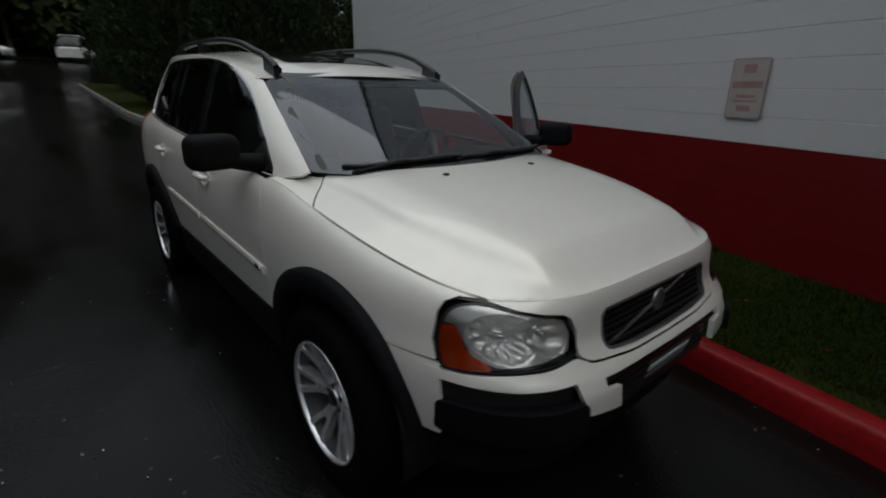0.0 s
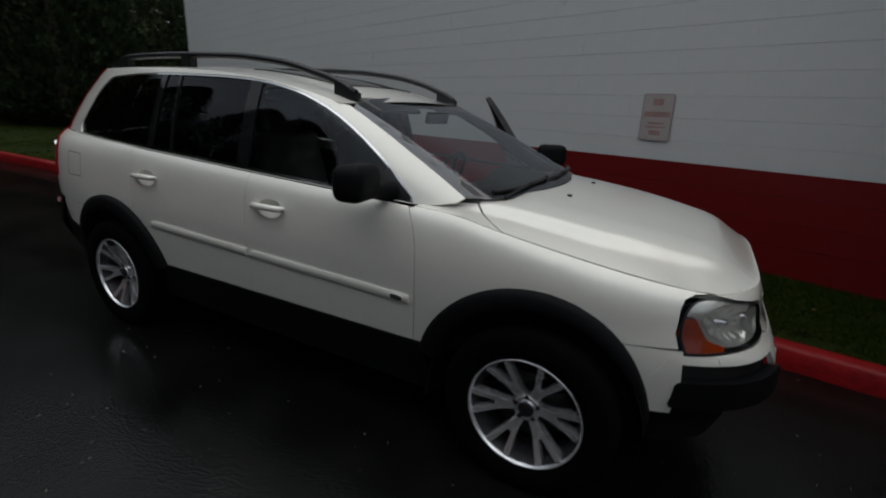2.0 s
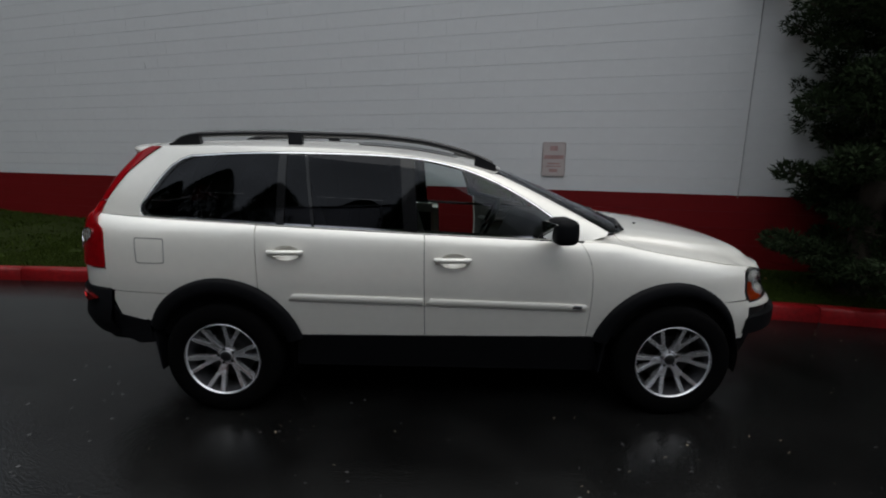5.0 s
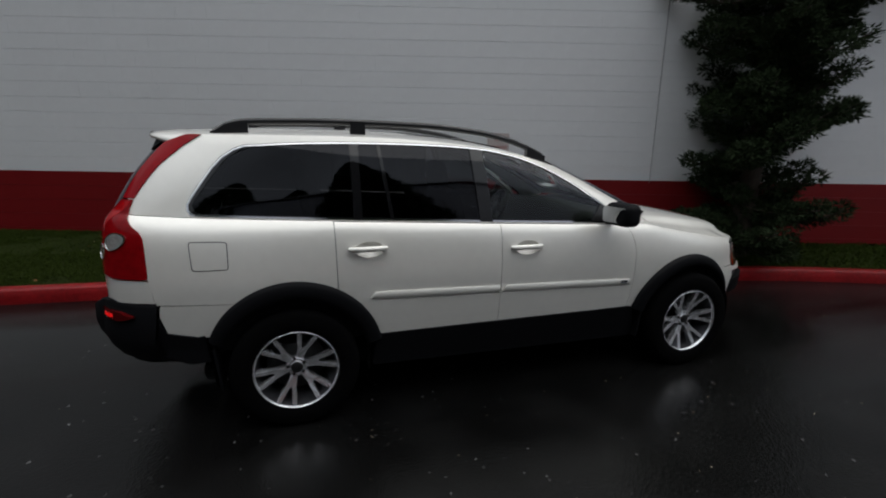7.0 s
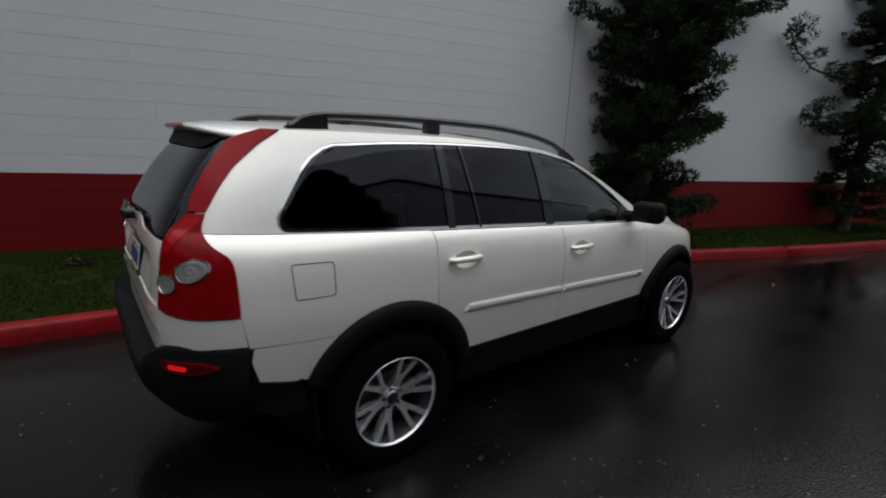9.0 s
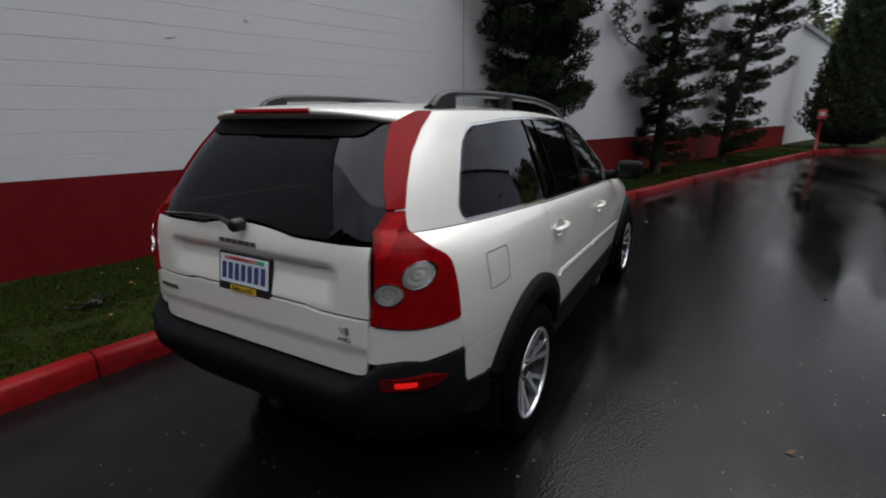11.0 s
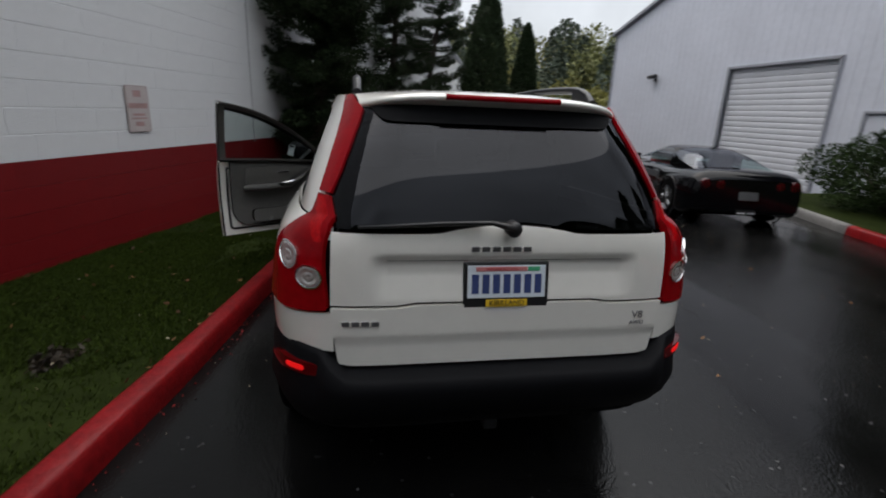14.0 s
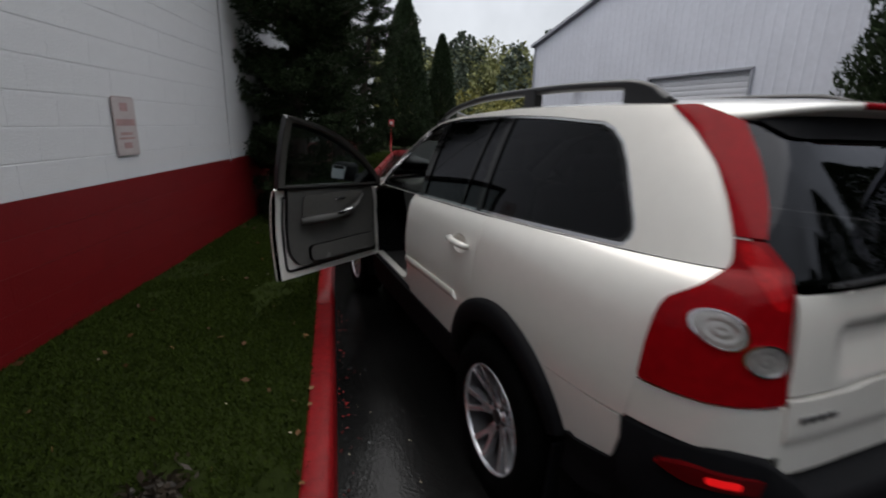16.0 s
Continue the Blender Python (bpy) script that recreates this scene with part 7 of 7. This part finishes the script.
# black sports car, nose away from the white car
sport = thing("sports_car", "black low sports car parked beside the shrubs", "car", at=pose(4.78, -6.12, 0, 0, 0, -13.5))
stop = curve([(-2.22, 0.80), (-2.16, 0.90), (-2.0, 0.93), (-1.5, 0.92), (-1.0, 0.90), (0.4, 0.86), (1.2, 0.80), (1.8, 0.68), (2.15, 0.52), (2.22, 0.45)])
swid = curve([(-2.22, 0.80), (-2.1, 0.89), (-1.6, 0.93), (-1.2, 0.925), (-0.5, 0.88), (0.6, 0.88), (1.3, 0.90), (1.8, 0.85), (2.22, 0.55)])
sbot = curve([(-2.22, 0.36), (-1.9, 0.22), (1.8, 0.18), (2.22, 0.25)])
body = hull("body", steps(-2.22, 2.22, 40), stop, swid, sbot, BLACK_PAINT, sport, 0.05, 16, 5.0)
ctop = curve([(-1.75, 0.92), (-1.4, 1.02), (-0.9, 1.16), (-0.45, 1.20), (0.0, 1.205), (0.3, 1.15), (0.75, 1.0), (1.0, 0.87)])
cwid = curve([(-1.75, 0.70), (-1.2, 0.70), (-0.6, 0.66), (0.2, 0.66), (0.9, 0.72)])


def canopy(x0, x1, a0, a1, material, name, off=0.0, n=14, label=""):
    bm = bmesh.new()

    def f(x, a):
        w, h = cwid(x) + off, ctop(x) + off - 0.84
        ca, sa = math.cos(radians(a)), math.sin(radians(a))
        return (x, w * (1 if ca > 0 else -1) * abs(ca) ** 0.55, 0.84 + h * abs(sa) ** 0.62)
    grid_surface(bm, steps(x0, x1, n), steps(a0, a1, 16), f)
    bmesh.ops.recalc_face_normals(bm, faces=bm.faces)
    part(name, bm, material, sport, label, smooth=True)


canopy(-0.62, 0.28, 8, 172, BLACK_PAINT, "roof", 0.004)
canopy(-1.70, -0.62, 20, 160, GREENISH, "rear_window", 0.0, label="greenish curved rear window")
canopy(0.28, 0.95, 14, 166, GREENISH, "windscreen", 0.0, label="greenish windscreen")
canopy(-0.60, 0.40, -2, 30, GREENISH, "side_window", 0.006)
canopy(-0.60, 0.40, 150, 182, GREENISH, "side_window", 0.006)
bm = bmesh.new()
box(bm, 1.0, 1.2, 0.16, (-0.1, 0, 0.80), 0.05)
for y in (0.35, -0.35):
    box(bm, 0.14, 0.44, 0.55, pose(-0.42, y, 0.90, 0, -18), 0.05, 3)
part("cabin", bm, DASH, sport)
for y in (0.70, 0.47, -0.47, -0.70):
    bm = bmesh.new()
    lathe(bm, [(0.085, -0.05), (0.085, 0.01), (0.07, 0.02), (0, 0.022)], 24, pose(-2.20, y * 0.98, 0.715, 0, -90, 0))
    part("tail_lamp", bm, DULL_RED, sport, "round dull red tail lamp", smooth=True)
bm = bmesh.new()
box(bm, 0.02, 0.30, 0.15, pose(-2.225, 0, 0.55, 0, 14), 0.01)
part("number_plate", bm, DARK_CHROME, sport, "pale number plate")
bm = bmesh.new()
for y in (0.11, 0.04, -0.04, -0.11):
    tube(bm, [(-1.9, y, 0.29), (-2.24, y, 0.29)], 0.035, 12)
part("exhaust", bm, DARK_CHROME, sport, "four chrome exhaust tips", smooth=True)
bm = bmesh.new()
box(bm, 0.10, 1.3, 0.14, (-2.16, 0, 0.33), 0.04)
part("diffuser", bm, CLAD, sport)
for x, y, r in ((-1.36, 0.80, 0.345), (1.33, 0.80, 0.32)):
    for sg in (1, -1):
        simple_wheel(x, sg * y, r, 0.27, sport, sg)
        bm = bmesh.new()
        lathe(bm, [(r + 0.045, 0), (r + 0.045, 0.012), (r + 0.01, 0.02), (r + 0.01, 0)], 32, pose(x, sg * (swid(x) - 0.008), r, -90 * sg))
        part("wheel_arch", bm, BLACK_PAINT, sport, smooth=True)
for sg in (1, -1):
    bm = bmesh.new()
    box(bm, 0.12, 0.18, 0.12, (0.55, sg * 0.93, 0.92), 0.03, 3)
    part("wing_mirror", bm, BLACK_PAINT, sport)


def plain_car(name, label, m, paint, tops, cabin, length, wid, group=""):
    """A plain far car: body, glasshouse, wheels, lamps."""
    ob = thing(name, label, "car", group, at=m)
    h = length / 2
    hull("body", steps(-h, h, 24), curve(tops), curve([(-h, wid * 0.82), (-h + 0.25, wid), (h - 0.35, wid), (h, wid * 0.75)]), lambda x: 0.28, paint, ob, 0.06, 12, 5.0)
    ct = curve(cabin)
    x0, x1 = cabin[0][0], cabin[-1][0]
    hull("glasshouse", steps(x0, x1, 14), lambda x: ct(x) - 0.03, lambda x: wid * 0.84, lambda x: tops[len(tops) // 2][1] - 0.1, TINT_DARK, ob, 0.06, 12, 4.0)
    hull("roof", steps(x0 + (x1 - x0) * 0.22, x1 - (x1 - x0) * 0.30, 8), lambda x: ct(x), lambda x: wid * 0.74, lambda x: ct(x) - 0.06, paint, ob, 0.02, 10, 4.0)
    for x in (-h * 0.62, h * 0.62):
        for sg in (1, -1):
            simple_wheel(x, sg * (wid - 0.10), 0.32, 0.2, ob, sg)
    for sg in (1, -1):
        bm = bmesh.new()
        box(bm, 0.06, 0.30, 0.14, (-h + 0.04, sg * (wid * 0.66), 0.72), 0.02)
        part("tail_lamp", bm, DULL_RED, ob)
        bm = bmesh.new()
        box(bm, 0.08, 0.32, 0.13, (h - 0.10, sg * (wid * 0.62), 0.66), 0.02)
        part("headlamp", bm, REFLECTOR, ob)
    return ob


TINT_DARK = mat("dark_car_glass", (0.01, 0.012, 0.014), 0.08, vary=0.05)
plain_car("sedan", "pale silver sedan parked far behind", pose(-42.2, -4.0, rise(-42.2), 0, 0, 84), SILVER, [(-2.3, 0.72), (-2.2, 0.92), (-1.2, 0.95), (0.5, 0.95), (1.6, 0.88), (2.2, 0.72), (2.3, 0.6)], [(-1.7, 0.95), (-1.1, 1.32), (-0.4, 1.42), (0.2, 1.38), (1.1, 0.95)], 4.6, 0.88)
plain_car("hatchback", "white and red hatchback parked far behind", pose(-42.0, 1.7, rise(-42.0), 0, 0, 165), WHITE_BODY, [(-2.1, 0.80), (-2.0, 0.98), (-1.0, 1.0), (0.6, 0.98), (1.6, 0.92), (2.0, 0.8), (2.1, 0.65)], [(-2.0, 0.98), (-1.8, 1.65), (-1.0, 1.72), (0.0, 1.68), (1.0, 0.98)], 4.2, 0.86)
plain_car("parked_car", "dark car parked by the far garage", pose(26.8, -14.9, 0, 0, 0, -34), DARK_BLUE, [(-2.2, 0.72), (-2.1, 0.92), (-1.2, 0.95), (0.5, 0.95), (1.5, 0.88), (2.1, 0.72), (2.2, 0.6)], [(-1.8, 0.95), (-1.1, 1.35), (-0.3, 1.45), (0.3, 1.40), (1.1, 0.95)], 4.4, 0.88)
van = thing("box_trailer", "white box trailer parked beyond the dark car", "trailer", at=pose(33.5, -18.0, 0, 0, 0, 30))
bm = bmesh.new()
box(bm, 5.0, 2.1, 1.35, (0, 0, 1.12), 0.05)
part("box", bm, WHITE_BODY, van)
for sg in (1, -1):
    simple_wheel(-0.6, sg * 1.0, 0.33, 0.2, van, sg)
bm = bmesh.new()
tube(bm, [(2.5, 0, 0.5), (3.6, 0, 0.5)], 0.05, 8)
tube(bm, [(3.5, 0, 0.5), (3.5, 0, 0.05)], 0.04, 8)
part("drawbar", bm, STEEL, van)
# ---------------------------------------------------------------- grass, fallen leaves, small litter
BLADE = leaf_material("grass_blade", (0.031, 0.047, 0.008), 0.30, 0.95, 0.04)
rng = np.random.default_rng(12)
r = random.Random(12)


def grass(name, x0, x1, n, length, width, label):
    base_p, d = [], []
    while len(base_p) < n:
        x, v = r.uniform(x0, x1), r.random()
        if noise.noise(Vector((x * 0.9, v * 2.2, 5.0))) + 0.35 * noise.noise(Vector((x * 4, v * 9, 1.0))) < -0.22 - (0.0 if v > 0.2 else 0.06) and r.random() < 0.8:
            continue
        base_p.append(lawn_point(x, v, -0.006))
        d.append((r.gauss(0, 0.55), r.gauss(0, 0.55), 1.0))
    me = leaves(name, np.array(base_p), np.array(d), length, width, rng, BLADE, 0.1)
    tagged(new(name, me), label, "grass", kind="stuff")


grass("grass", -6.0, 4.6, 150000, 0.042, 0.007, "short green grass blades of the lawn strip")
grass("far_grass", 4.6, 21, 26000, 0.06, 0.014, "short green grass farther along the wall")
grass("rear_grass", -20, -6.0, 30000, 0.06, 0.014, "short green grass behind the white car")

LITTER = leaf_material("fallen_leaf", (0.13, 0.065, 0.025), 0.6, 0.6)
PALE = leaf_material("pale_chip", (0.42, 0.36, 0.26), 0.4, 0.6)


def scatter(name, n, pick, size, material, label, seed):
    rr = np.random.default_rng(seed)
    pts = np.array([pick() for _ in range(n)])
    d = np.stack([rr.normal(size=n), rr.normal(size=n), rr.uniform(0.0, 0.35, n)], 1)
    me = leaves(name, pts, d, size, size * 0.6, rr, material)
    tagged(new(name, me), label, "leaves", kind="stuff")


scatter("fallen_leaves", 90, lambda: tuple(lawn_point(r.uniform(-4, 4), r.random() ** 1.5, 0.028)), 0.045, LITTER, "brown fallen leaves on the lawn", 1)
scatter("leaf_bits", 16, lambda: tuple(lawn_point(r.uniform(-4, 2), r.random(), 0.03)), 0.025, PALE, "small pale leaf bits in the grass", 2)


def yard_spot():
    while True:
        x, y = r.uniform(-6, 9), r.uniform(-6, 1.6)
        if y < KERB_Y(x) - 0.05 and not (abs(x) < 2.5 and abs(y) < 0.95):
            return (x, y, 0.006)


scatter("yard_litter", 900, yard_spot, 0.012, PALE, "tiny pale leaf bits on the wet asphalt", 3)
scatter("yard_leaves", 36, yard_spot, 0.05, LITTER, "wet brown leaves on the asphalt", 4)
# flakes of kerb paint on the asphalt
FLAKE = leaf_material("paint_flake", (0.22, 0.012, 0.012), 0.4, 0.5)


def kerb_foot():
    x = r.uniform(-4.2, 1.0)
    return (x, KERB_Y(x) - 0.01 - abs(r.gauss(0, 0.05)), 0.005)


scatter("paint_flakes", 150, kerb_foot, 0.022, FLAKE, "red flakes of paint along the foot of the kerb", 8)
# clumps of wet dead leaves on the lawn
for k, (x, v, w) in enumerate(((-1.9, 0.42, 0.16), (-1.2, 0.30, 0.13), (-2.6, 0.70, 0.12))):
    rr = np.random.default_rng(60 + k)
    n = 160
    p = lawn_point(x, v)
    c = rr.normal(size=(n, 3)) * np.array([w * 0.5, w * 0.4, 0.012]) + np.array([p.x, p.y, p.z + 0.02])
    me = leaves("leaf_heap", c, rr.normal(size=(n, 3)) * np.array([1, 1, 0.4]), 0.06, 0.03, rr, leaf_material("wet_leaf_heap", (0.022, 0.016, 0.010), 0.5, 0.5))
    tagged(new("leaf_heap", me), "small dark heap of wet leaves on the lawn", "leaf heap", kind="stuff")
